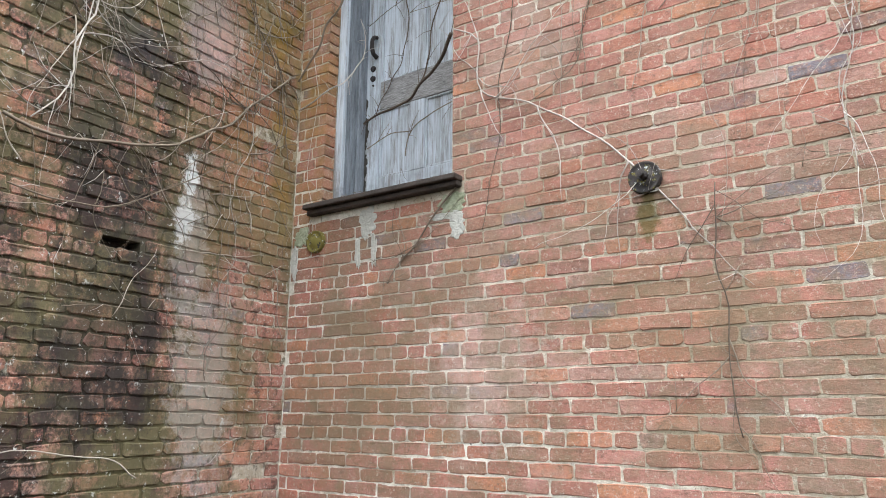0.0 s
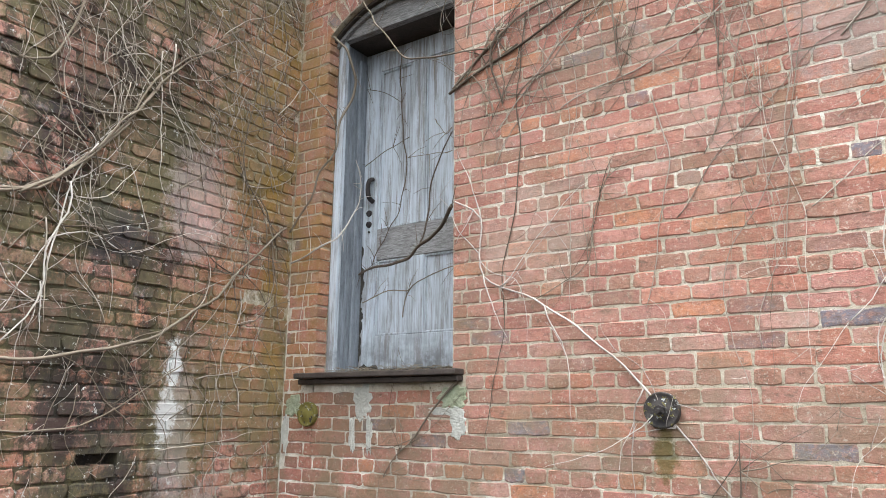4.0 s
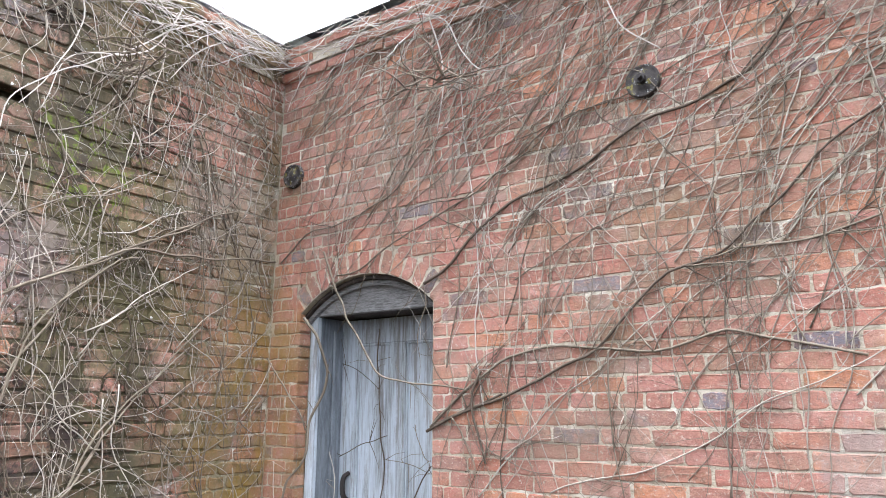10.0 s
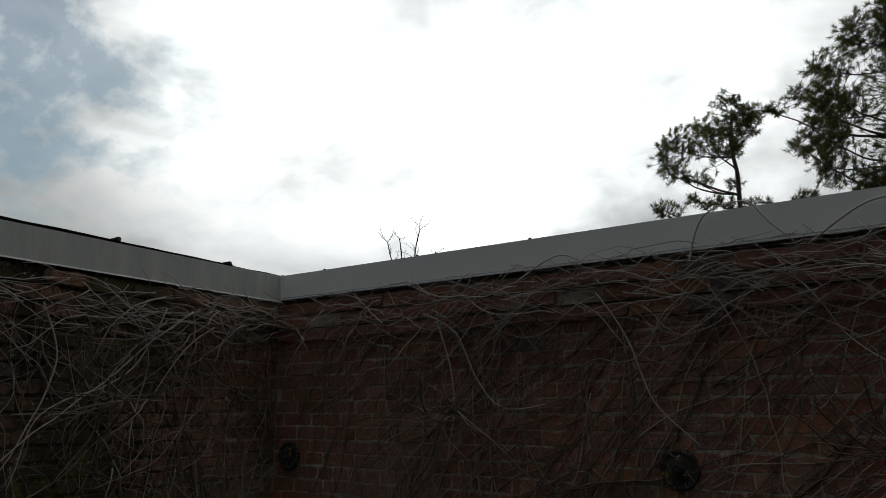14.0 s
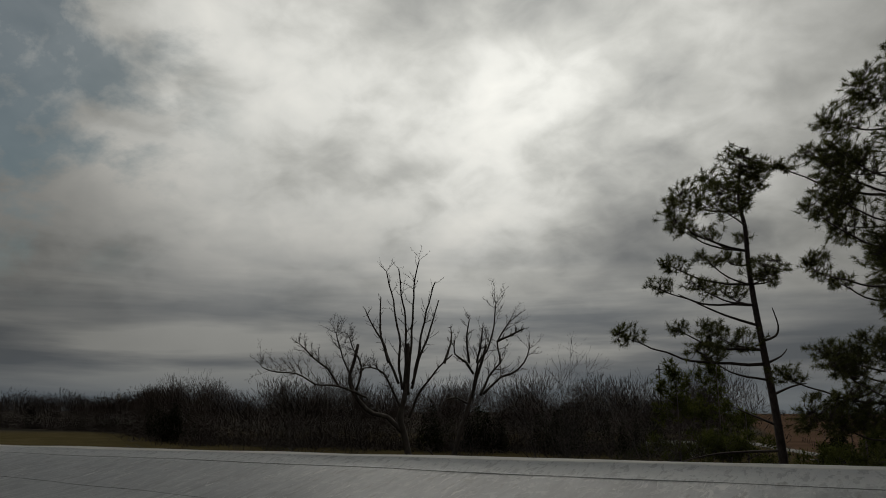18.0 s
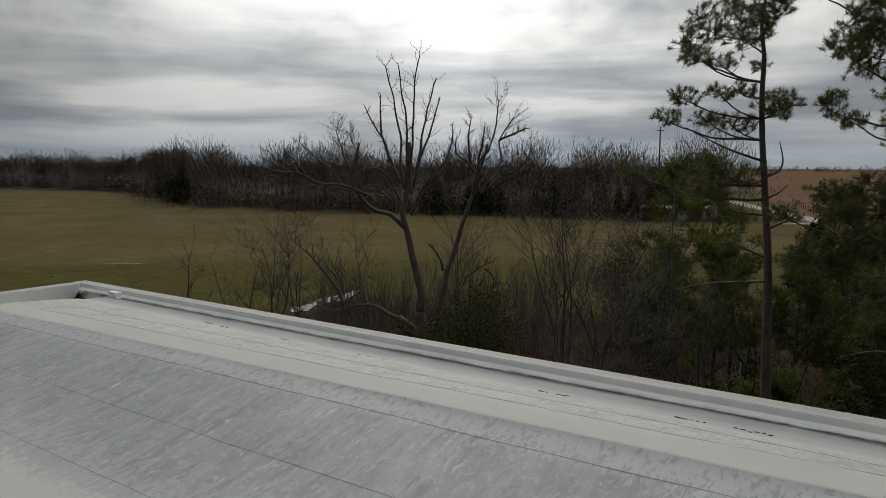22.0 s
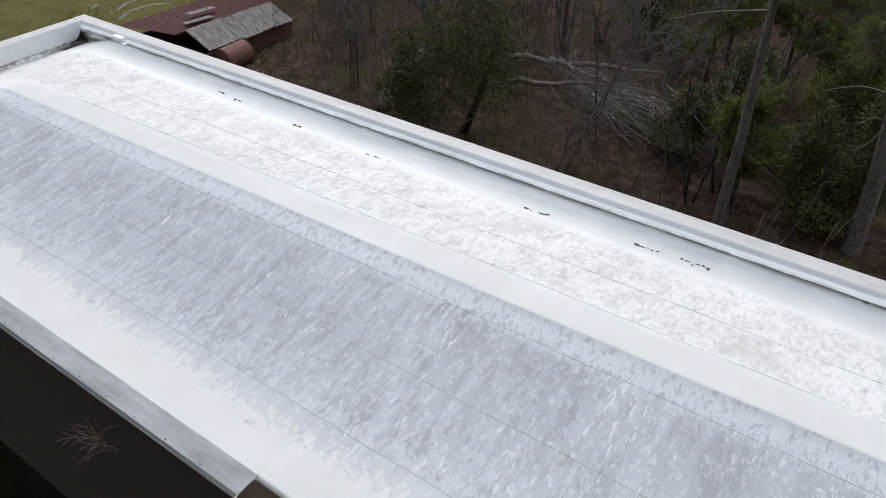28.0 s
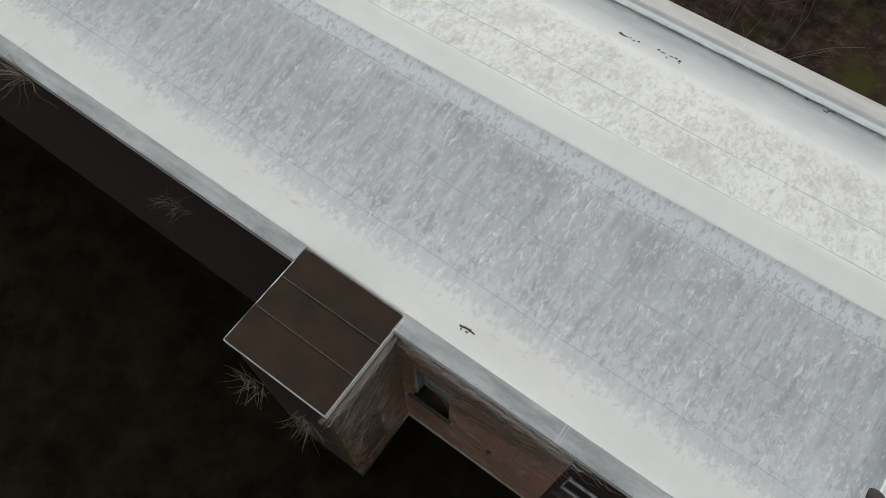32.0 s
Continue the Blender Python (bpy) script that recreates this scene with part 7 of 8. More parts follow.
def far_things():
    steel = plain("grey_pole_wood", (0.05, 0.045, 0.04), (0.11, 0.10, 0.095), 2, 0.9, 0, 20)
    white = plain("white_painted_boards", (0.55, 0.55, 0.54), (0.74, 0.74, 0.72), 0.5, 0.7, 0, 6)
    p = field(300, 300 * (1160 - 784) / 1270, LAND)
    th = empty("utility_pole", "tall dark utility pole standing above the woods", "pole", p)
    t = Tubes(6)
    t.add([(0, 0, 0), (0, 0, 27.4)], 0.42, 0.30)
    obj("shaft", t.mesh("shaft", steel), th)
    part("crossarm", box_bm((-1.4, -0.1, 25.6), (1.4, 0.1, 25.9)), steel, th)
    p = field(600, 600 * (312 - 784) / 1270, LAND)
    th = empty("radio_mast", "thin lattice mast on the horizon", "mast", p)
    for a in range(3):
        t = Tubes(4)
        c, s = math.cos(a * 2.09) * 0.6, math.sin(a * 2.09) * 0.6
        t.add([(c, s, 0), (c, s, 36.5)], 0.12, 0.12)
        obj("leg", t.mesh("leg", steel), th)
    t = Tubes(3)
    for k in range(24):
        z = k * 1.5
        for a in range(3):
            c, s = math.cos(a * 2.09) * 0.6, math.sin(a * 2.09) * 0.6
            c2, s2 = math.cos((a + 1) * 2.09) * 0.6, math.sin((a + 1) * 2.09) * 0.6
            t.add([(c, s, z), (c2, s2, z + 1.5)], 0.06, 0.06)
    tagged(obj("lacing", t.mesh("lacing", steel), th), kind="stuff")

    def house(d, u, w, dp, h, rise, label, steeple=False):
        p = field(d, u, LAND)
        th = empty("house", label, "house", p, group="distant houses")
        part("wall", box_bm((-w / 2, -dp / 2, 0), (w / 2, dp / 2, h)), white, th)
        part("roof", prism_bm([(-dp / 2 - 0.3, h + 0.01), (0, h + rise), (dp / 2 + 0.3, h + 0.01)], -w / 2 - 0.3, w / 2 + 0.3), MAT["coping_stained"], th)
        for k in range(3):
            x = -w * 0.32 + k * w * 0.32
            part("window", box_bm((x - 0.4, -dp / 2 - 0.04, h * 0.35), (x + 0.4, -dp / 2 + 0.02, h * 0.75)), MAT["dirt"], th)
        if steeple:
            part("steeple", prism_bm([(-1.2, h + rise - 0.5), (-1.2, h + rise + 3), (0, h + rise + 8), (1.2, h + rise + 3), (1.2, h + rise - 0.5)], -1.2, 1.2), white, th)

    house(330, 330 * (220 - 784) / 1270, 16, 9, 4.5, 3.0, "small white church with a pointed steeple among trees", True)
    house(150, 150 * (1172 - 784) / 1270, 9, 3.2, 2.6, 0.5, "long low white trailer half hidden by trees")
    house(150, 150 * (1240 - 784) / 1270, 5, 3.2, 2.6, 0.5, "low white outbuilding behind the thicket")
    house(480, 480 * (990 - 784) / 1270, 11, 7, 3.2, 1.6, "white barn in a distant field")
    # roadside fence posts by the ploughed field
    me = mesh_from("fence_post", [(-0.07, -0.07, 0), (0.07, -0.07, 0), (0.07, 0.07, 0), (-0.07, 0.07, 0), (-0.06, -0.06, 1.5), (0.06, -0.06, 1.5), (0.06, 0.06, 1.5), (-0.06, 0.06, 1.5)], [(0, 1, 5, 4), (1, 2, 6, 5), (2, 3, 7, 6), (3, 0, 4, 7), (4, 5, 6, 7)], steel)
    for k in range(14):
        d = 150 + k * 6
        tagged(obj("fence_post", me, at=Matrix.Translation(field(d, d * 0.40 + 19.0, LAND))), "grey wooden fence post beside the road", "post", "roadside fence posts")
    p = field(150, 150 * (1483 - 784) / 1270, LAND)
    t = Tubes(6)
    t.add([(0, 0, 0), (0, 0, 6.5)], 0.14, 0.10)
    tagged(obj("utility_pole", t.mesh("utility_pole", steel), at=Matrix.Translation(p)), "short wooden pole beside the road", "pole")


far_things()

# ---- bare creeper on the walls ----
# Wall coordinates: on the facade (u, w) is (x, z); on the tower's east wall u runs out from the inner corner, w is z.
def on_facade(u, w, off):
    return Vector((u, -off, w))


def on_tower(u, w, off):
    return Vector((off, -u, w))


def wander(rnd, wall, u, w, ang, length, off=0.015, bend=0.35, step=0.045, lift=0.012, bounds=None, pull=None):
    """A creeping line over a wall from (u, w), heading ang degrees (0 along u, 90 up)."""
    pts, a = [], radians(ang)
    turn = 0.0
    n = max(3, int(length / step))
    o = off
    for i in range(n):
        pts.append(wall(u, w, max(0.003, o)))
        turn = 0.55 * turn + rnd.gauss(0, bend * 0.26) - 0.10 * (a - radians(ang))
        a += turn
        if pull is not None:
            a += 0.06 * math.sin(radians(pull) - a)
        u += step * math.cos(a)
        w += step * math.sin(a)
        o += rnd.gauss(0, lift * 0.35) - (o - off) * 0.12
        if bounds and not (bounds[0] < u < bounds[1] and bounds[2] < w < bounds[3]):
            break
    return pts


def stem_parts(rnd, thing, wall, pts, r0, r1, mats, twigs, twig_len, hair, bounds):
    """A main stem, its side twigs and the fine hair of rootlets and tendrils."""
    m0, m1 = mats
    t = Tubes(7)
    t.add(pts, r0 * 0.60, r1 * 0.52)
    obj("stem", t.mesh("stem", MAT[m0]), thing)
    tw, hr = Tubes(5), Tubes(3)
    for i in range(twigs):
        p = pts[rnd.randrange(len(pts))]
        u, w = (p.x, p.z) if wall is on_facade else (-p.y, p.z)
        k = wander(rnd, wall, u, w, rnd.choice((60, 90, 110, 130, 30, 250, 280, 300)) + rnd.gauss(0, 25), twig_len * rnd.uniform(0.3, 1.2), rnd.uniform(0.006, 0.018), 0.45, 0.035, 0.010, bounds)
        if len(k) > 3:
            rr = min(r1, 0.006) * rnd.uniform(0.3, 0.6)
            tw.add(k, rr, rr * 0.35)
            for _ in range(hair):
                q = k[rnd.randrange(len(k))]
                u, w = (q.x, q.z) if wall is on_facade else (-q.y, q.z)
                h = wander(rnd, wall, u, w, rnd.uniform(0, 360), rnd.uniform(0.06, 0.3), 0.015, 0.7, 0.03, 0.02, bounds)
                if len(h) > 2:
                    hr.add(h, 0.0016, 0.0007)
    if tw.v:
        tagged(obj("twig", tw.mesh("twig", MAT[m1]), thing), kind="stuff")
    if hr.v:
        tagged(obj("tendril", hr.mesh("tendril", MAT[m1]), thing), kind="stuff")


FB = (0.02, 3.3, -1.9, 3.47)
TB = (0.01, 1.62, -1.9, 3.47)


def guided(rnd, wall, ctrl, off, rough=0.012):
    base = [wall(u, w, off) for u, w in ctrl]
    pts = curve_through(base, 0.05)
    out = []
    for i, p in enumerate(pts):
        q = Vector((i * 0.35, ctrl[0][0] * 9, ctrl[0][1] * 5))
        n = noise.noise_vector(q) * rough
        if wall is on_facade:
            out.append(Vector((p.x + n.x, min(p.y + n.y, -0.008), p.z + n.z)))
        else:
            out.append(Vector((max(p.x + n.x, 0.008), p.y + n.y, p.z + n.z)))
    return out


def facade_vines():
    rnd = random.Random(21)
    # long main stems, by way points on the wall
    mains = [
        (((1.04, 2.00), (1.18, 2.08), (1.33, 2.21), (1.50, 2.31), (1.72, 2.37), (1.91, 2.45), (2.10, 2.54), (2.31, 2.58), (2.50, 2.65), (2.60, 2.75), (2.66, 2.85)), 0.0120, 0.0100, "vine_dark"),
        (((1.08, 1.36), (1.17, 1.44), (1.38, 1.60), (1.53, 1.66), (1.72, 1.68), (1.91, 1.66), (2.09, 1.65), (2.22, 1.68), (2.35, 1.71), (2.46, 1.68), (2.60, 1.65), (2.76, 1.61)), 0.0100, 0.0090, "vine"),
        (((1.08, 1.36), (1.32, 1.45), (1.51, 1.51), (1.72, 1.60), (1.86, 1.66), (1.96, 1.76), (2.06, 1.86), (2.16, 1.94), (2.28, 1.96), (2.38, 2.00), (2.46, 2.08), (2.54, 2.14), (2.68, 2.28), (2.79, 2.36), (2.91, 2.42)), 0.0110, 0.0080, "vine_dark"),
        (((2.38, 2.00), (2.45, 2.00), (2.58, 1.99), (2.73, 2.01), (2.85, 2.05)), 0.0080, 0.0070, "vine"),
        (((0.06, 2.21), (0.25, 2.34), (0.43, 2.36), (0.63, 2.40), (0.85, 2.48), (1.02, 2.65), (1.19, 2.72), (1.44, 2.86)), 0.0070, 0.0050, "vine"),
        (((0.48, 2.10), (0.63, 2.11), (0.85, 2.22), (1.05, 2.30), (1.28, 2.37), (1.49, 2.49), (1.66, 2.60), (1.79, 2.65), (2.02, 2.67), (2.23, 2.75), (2.39, 2.80)), 0.0070, 0.0060, "vine"),
        (((1.91, 1.66), (1.91, 1.48), (1.91, 1.30), (1.95, 1.12)), 0.0060, 0.0040, "vine"),
        (((1.35, 1.45), (1.31, 1.73), (1.33, 2.03), (1.31, 2.34), (1.26, 2.62), (1.23, 3.03)), 0.0050, 0.0040, "vine_pale"),
        (((1.34, 1.60), (1.29, 1.45), (1.36, 1.22)), 0.0090, 0.0090, "vine_dark"),
        (((1.06, 1.34), (1.19, 1.40), (1.31, 1.44), (1.44, 1.50)), 0.0120, 0.0100, "vine_dark"),
        (((1.10, 0.78), (1.23, 0.68), (1.25, 0.41), (1.50, 0.28), (1.69, 0.15), (1.91, -0.04), (2.02, -0.16), (2.07, -0.24)), 0.0060, 0.0080, "vine_pale"),
        (((1.86, 0.80), (1.79, 0.63), (1.75, 0.42), (1.66, 0.35), (1.51, 0.28)), 0.0040, 0.0040, "vine"),
        (((2.83, 0.56), (2.79, 0.37), (2.80, 0.21), (2.75, -0.01), (2.76, -0.28)), 0.0040, 0.0035, "vine_pale"),
        (((2.29, -0.25), (2.27, -0.55), (2.30, -0.72), (2.29, -0.96), (2.31, -1.19)), 0.0045, 0.0045, "vine_dark"),
        (((1.10, -0.06), (0.98, -0.17), (0.88, -0.30), (0.76, -0.40), (0.71, -0.49)), 0.0090, 0.0040, "vine"),
    ]
    for ctrl, r0, r1, mat in mains:
        th = empty("vine", "bare woody creeper stem clinging to the red brick wall", "vine", (ctrl[0][0], 0, ctrl[0][1]), group="wall creeper")
        pts = guided(rnd, on_facade, ctrl, 0.012)
        off = th.location.copy()
        stem_parts(rnd, th, on_facade, pts, r0, r1, (mat, mat if mat != "vine_dark" else "vine"), int(13 * len(pts) / 40) + 5, 0.55, 1, FB)
        for c in th.children:
            c.location = -off
    # the free mesh of thin runners, thicker towards the top
    for k in range(6):
        tw, hr = Tubes(5), Tubes(3)
        th = empty("vine_mesh", "tangle of thin bare creeper runners on the brick wall", "vine", (1.5, -0.01, 2), group="wall creeper", kind="stuff")
        for i in range(92):
            w = 3.35 - abs(rnd.gauss(0, 1.15))
            u = rnd.uniform(0.05, 3.2)
            if w < 0.4 and rnd.random() < 0.45:
                continue
            if 0.1 < u < 1.15 and -0.1 < w < 2.0:
                continue
            p = wander(rnd, on_facade, u, w, rnd.choice((45, 40, 36, 50, 55, 62, 92, 268)) + rnd.gauss(0, 10), rnd.uniform(0.5, 2.1), rnd.uniform(0.004, 0.011), 0.24, 0.035, 0.006, FB)
            p = [q for q in p if not (0.2 < q.x < 1.09 and -0.02 < q.z < 2.0)]
            if len(p) > 4:
                r = rnd.choice((0.0014, 0.0018, 0.0023, 0.0031))
                tw.add(p, r, r * 0.55)
                for _ in range(3):
                    q = p[rnd.randrange(len(p))]
                    h = wander(rnd, on_facade, q.x, q.z, rnd.uniform(0, 360), rnd.uniform(0.06, 0.3), 0.014, 0.6, 0.03, 0.02, FB)
                    h = [g for g in h if not (0.2 < g.x < 1.09 and -0.02 < g.z < 2.0)]
                    if len(h) > 2:
                        hr.add(h, 0.0014, 0.0008)
        for nm, t, mt in (("runner", tw, ("vine_mid", "vine_dry", "vine")[k % 3]), ("tendril", hr, ("vine_mid", "vine_dry", "vine")[k % 3])):
            if t.v:
                o = tagged(obj(nm, t.mesh(nm, MAT[mt]), th), kind="stuff")
                o.location = -th.location


def hanging(rnd, wall, u, w, n, spread, length, off=0.05):
    """A bunch of bleached runners that pile up under the coping and hang down."""
    t = Tubes(4)
    for i in range(int(n * 0.85)):
        uu = u + rnd.gauss(0, spread)
        ww = w + rnd.gauss(0.02, 0.05)
        ang = rnd.choice((0, 180)) + rnd.gauss(0, 22)
        p = wander(rnd, wall, uu, ww, ang, rnd.uniform(0.25, length), rnd.uniform(0.05, off + 0.08), 0.42, 0.035, 0.035, None, pull=270 if rnd.random() < 0.4 else None)
        p = [q for q in p if q.z < 3.52 and (q.x > 0.01 and q.y < -0.01)]
        if len(p) > 3:
            r = rnd.uniform(0.0014, 0.0038)
            t.add(p, r, r * 0.45)
    return t


def top_tangles():
    rnd = random.Random(33)
    spots = [(on_facade, 0.35, 3.33, 26, 0.18, 0.8), (on_facade, 0.9, 3.36, 40, 0.22, 0.9), (on_facade, 1.35, 3.36, 44, 0.22, 0.9), (on_facade, 1.85, 3.38, 40, 0.22, 0.9), (on_facade, 2.35, 3.38, 50, 0.22, 1.0), (on_facade, 2.8, 3.36, 52, 0.2, 1.0), (on_facade, 3.2, 3.3, 30, 0.2, 0.8),
             (on_tower, 0.2, 3.36, 40, 0.15, 0.5), (on_tower, 0.55, 3.34, 44, 0.16, 0.6), (on_tower, 0.95, 3.30, 30, 0.18, 0.6), (on_tower, 1.35, 3.34, 22, 0.18, 0.6)]
    for wall, u, w, n, s, ln in spots:
        t = hanging(rnd, wall, u, w, n, s, ln)
        o = obj("vine_tangle", t.mesh("vine_tangle", MAT["vine_pale"]))
        tagged(o, "bleached tangle of dead creeper bunched under the coping", "vine", "creeper tangles", "stuff")
    # a few long pale strands that droop from the tangles
    strands = [
        (on_facade, ((1.02, 3.34), (1.20, 3.24), (1.30, 3.05), (1.42, 2.92), (1.62, 2.94))), (on_facade, ((2.78, 3.40), (2.92, 3.32), (2.86, 3.05), (2.92, 2.75))),
        (on_facade, ((1.85, 3.36), (1.98, 3.15), (2.05, 2.95), (2.20, 2.80))), (on_facade, ((2.22, 3.44), (2.28, 3.60), (2.42, 3.63), (2.50, 3.55), (2.58, 3.47))),
        (on_facade, ((2.62, 3.46), (2.80, 3.57), (2.98, 3.56), (3.15, 3.48))), (on_facade, ((1.1, 3.30), (1.18, 2.98), (1.15, 2.70))),
        (on_facade, ((1.50, 3.44), (1.70, 3.53), (1.82, 3.48))),
        (on_tower, ((0.62, 3.36), (0.80, 3.22), (0.98, 3.05), (1.20, 2.88), (1.44, 2.66), (1.50, 2.40))), (on_tower, ((0.75, 3.36), (0.86, 3.12), (1.02, 3.00), (1.25, 2.90), (1.34, 2.62))),
        (on_tower, ((1.30, 3.32), (1.22, 3.10), (1.30, 2.84), (1.42, 2.62))), (on_tower, ((0.5, 3.30), (0.66, 3.16), (0.78, 2.98)))]
    for i, (wall, ctrl) in enumerate(strands):
        t = Tubes(6)
        base = [wall(u, w, 0.09 if w > 3.2 else 0.06) for u, w in ctrl]
        pts = [p + noise.noise_vector(p * 6) * 0.012 for p in curve_through(base, 0.03)]
        pts = [Vector((max(p.x, 0.07) if wall is on_tower else p.x, min(p.y, -0.075) if wall is on_facade else p.y, p.z)) for p in pts]
        t.add(pts, 0.0042, 0.0022)
        tagged(obj("vine_strand", t.mesh("vine_strand", MAT["vine_pale"])), "pale drooping strand of dead creeper", "vine", "creeper strands")


def tower_vines():
    rnd = random.Random(57)
    mains = [
        (((1.56, 0.02), (1.38, -0.01), (1.09, 0.04), (0.81, 0.14), (0.56, 0.31), (0.42, 0.45), (0.20, 0.67), (0.08, 0.80)), 0.0130, 0.0100, "vine"),
        (((1.63, 0.59), (1.50, 0.62), (1.29, 0.75), (1.17, 0.89), (1.05, 1.06)), 0.0120, 0.0100, "vine"),
        (((1.28, 0.72), (1.27, 0.58), (1.33, 0.42), (1.32, 0.29), (1.37, 0.15), (1.47, 0.04)), 0.0070, 0.0060, "vine_pale"),
        (((1.32, 0.53), (1.14, 0.55), (1.07, 0.48), (0.74, 0.48)), 0.0050, 0.0040, "vine_dark"),
        (((1.52, -0.25), (1.30, -0.27), (1.06, -0.23), (0.82, -0.10), (0.64, 0.02), (0.40, 0.19)), 0.0060, 0.0040, "vine"),
        (((1.37, 1.88), (1.25, 1.94), (1.10, 2.00), (0.89, 2.12), (0.68, 2.14), (0.43, 2.17), (0.18, 2.20), (0.02, 2.22)), 0.0110, 0.0080, "vine"),
        (((0.89, 2.12), (0.72, 2.21), (0.57, 2.29), (0.38, 2.43), (0.29, 2.59), (0.23, 2.83), (0.09, 3.11)), 0.0080, 0.0060, "vine"),
        (((1.32, 1.46), (1.28, 1.62), (1.24, 1.74), (1.15, 1.86), (1.02, 2.00), (0.90, 2.09)), 0.0080, 0.0070, "vine"),
        (((0.55, 2.77), (0.49, 2.54), (0.49, 2.28), (0.45, 2.00), (0.46, 1.72)), 0.0060, 0.0050, "vine"),
        (((1.04, 1.10), (0.94, 1.32), (0.76, 1.50), (0.63, 1.63), (0.47, 1.80)), 0.0090, 0.0060, "vine"),
        (((0.97, 1.27), (0.71, 1.25), (0.51, 1.22), (0.32, 1.27), (0.13, 1.40), (0.02, 1.51)), 0.0050, 0.0040, "vine"),
        (((1.61, 1.77), (1.49, 1.81), (1.29, 1.91), (0.92, 2.10), (0.57, 2.30), (0.27, 2.46)), 0.0100, 0.0070, "vine"),
        (((1.47, 0.63), (1.30, 0.76), (1.12, 0.99), (1.00, 1.17), (0.83, 1.42), (0.72, 1.54)), 0.0100, 0.0070, "vine"),
        (((1.31, 0.28), (1.32, 0.45), (1.27, 0.71), (1.18, 0.91)), 0.0060, 0.0050, "vine_pale"),
        (((1.54, 1.16), (1.42, 1.21), (1.35, 1.37), (1.28, 1.60), (1.17, 1.80), (1.05, 1.96), (0.83, 2.10)), 0.0090, 0.0060, "vine"),
        (((0.35, 0.43), (0.32, 0.82), (0.41, 1.15), (0.35, 1.49), (0.32, 1.92), (0.48, 2.31)), 0.0050, 0.0040, "vine"),
        (((1.56, 0.61), (1.40, 0.66), (1.27, 0.79), (1.13, 0.95), (1.01, 1.16), (0.90, 1.32)), 0.0110, 0.0080, "vine"),
    ]
    for ctrl, r0, r1, mat in mains:
        th = empty("vine", "bare woody creeper stem on the damp tower wall", "vine", (0, -ctrl[0][0], ctrl[0][1]), group="wall creeper")
        pts = guided(rnd, on_tower, ctrl, 0.03, 0.02)
        off = th.location.copy()
        stem_parts(rnd, th, on_tower, pts, r0, r1, (mat, mat), int(14 * len(pts) / 40) + 6, 0.5, 1, TB)
        for c in th.children:
            c.location = -off
    for k in range(6):
        tw, hr = Tubes(5), Tubes(3)
        th = empty("vine_mesh", "tangle of thin bare creeper runners on the damp brick", "vine", (0.01, -0.8, 1.5), group="wall creeper", kind="stuff")
        for i in range(76):
            w = 3.3 - abs(rnd.gauss(0, 1.7))
            u = rnd.uniform(0.03, 1.6)
            p = wander(rnd, on_tower, u, w, rnd.choice((40, 60, 90, 100, 140, 155, 270, 250)) + rnd.gauss(0, 16), rnd.uniform(0.25, 0.9), rnd.uniform(0.006, 0.030), 0.40, 0.035, 0.014, TB)
            if len(p) > 4:
                r = rnd.choice((0.0015, 0.0020, 0.0026, 0.0034))
                tw.add(p, r, r * 0.5)
                for _ in range(2):
                    q = p[rnd.randrange(len(p))]
                    h = wander(rnd, on_tower, -q.y, q.z, rnd.uniform(0, 360), rnd.uniform(0.06, 0.28), 0.02, 0.6, 0.03, 0.02, TB)
                    if len(h) > 2:
                        hr.add(h, 0.0014, 0.0007)
        for nm, t, mt in (("runner", tw, ("vine_mid", "vine_dry", "vine")[k % 3]), ("tendril", hr, ("vine_dry", "vine_mid", "vine_pale")[k % 3])):
            if t.v:
                o = tagged(obj(nm, t.mesh(nm, MAT[mt]), th), kind="stuff")
                o.location = -th.location


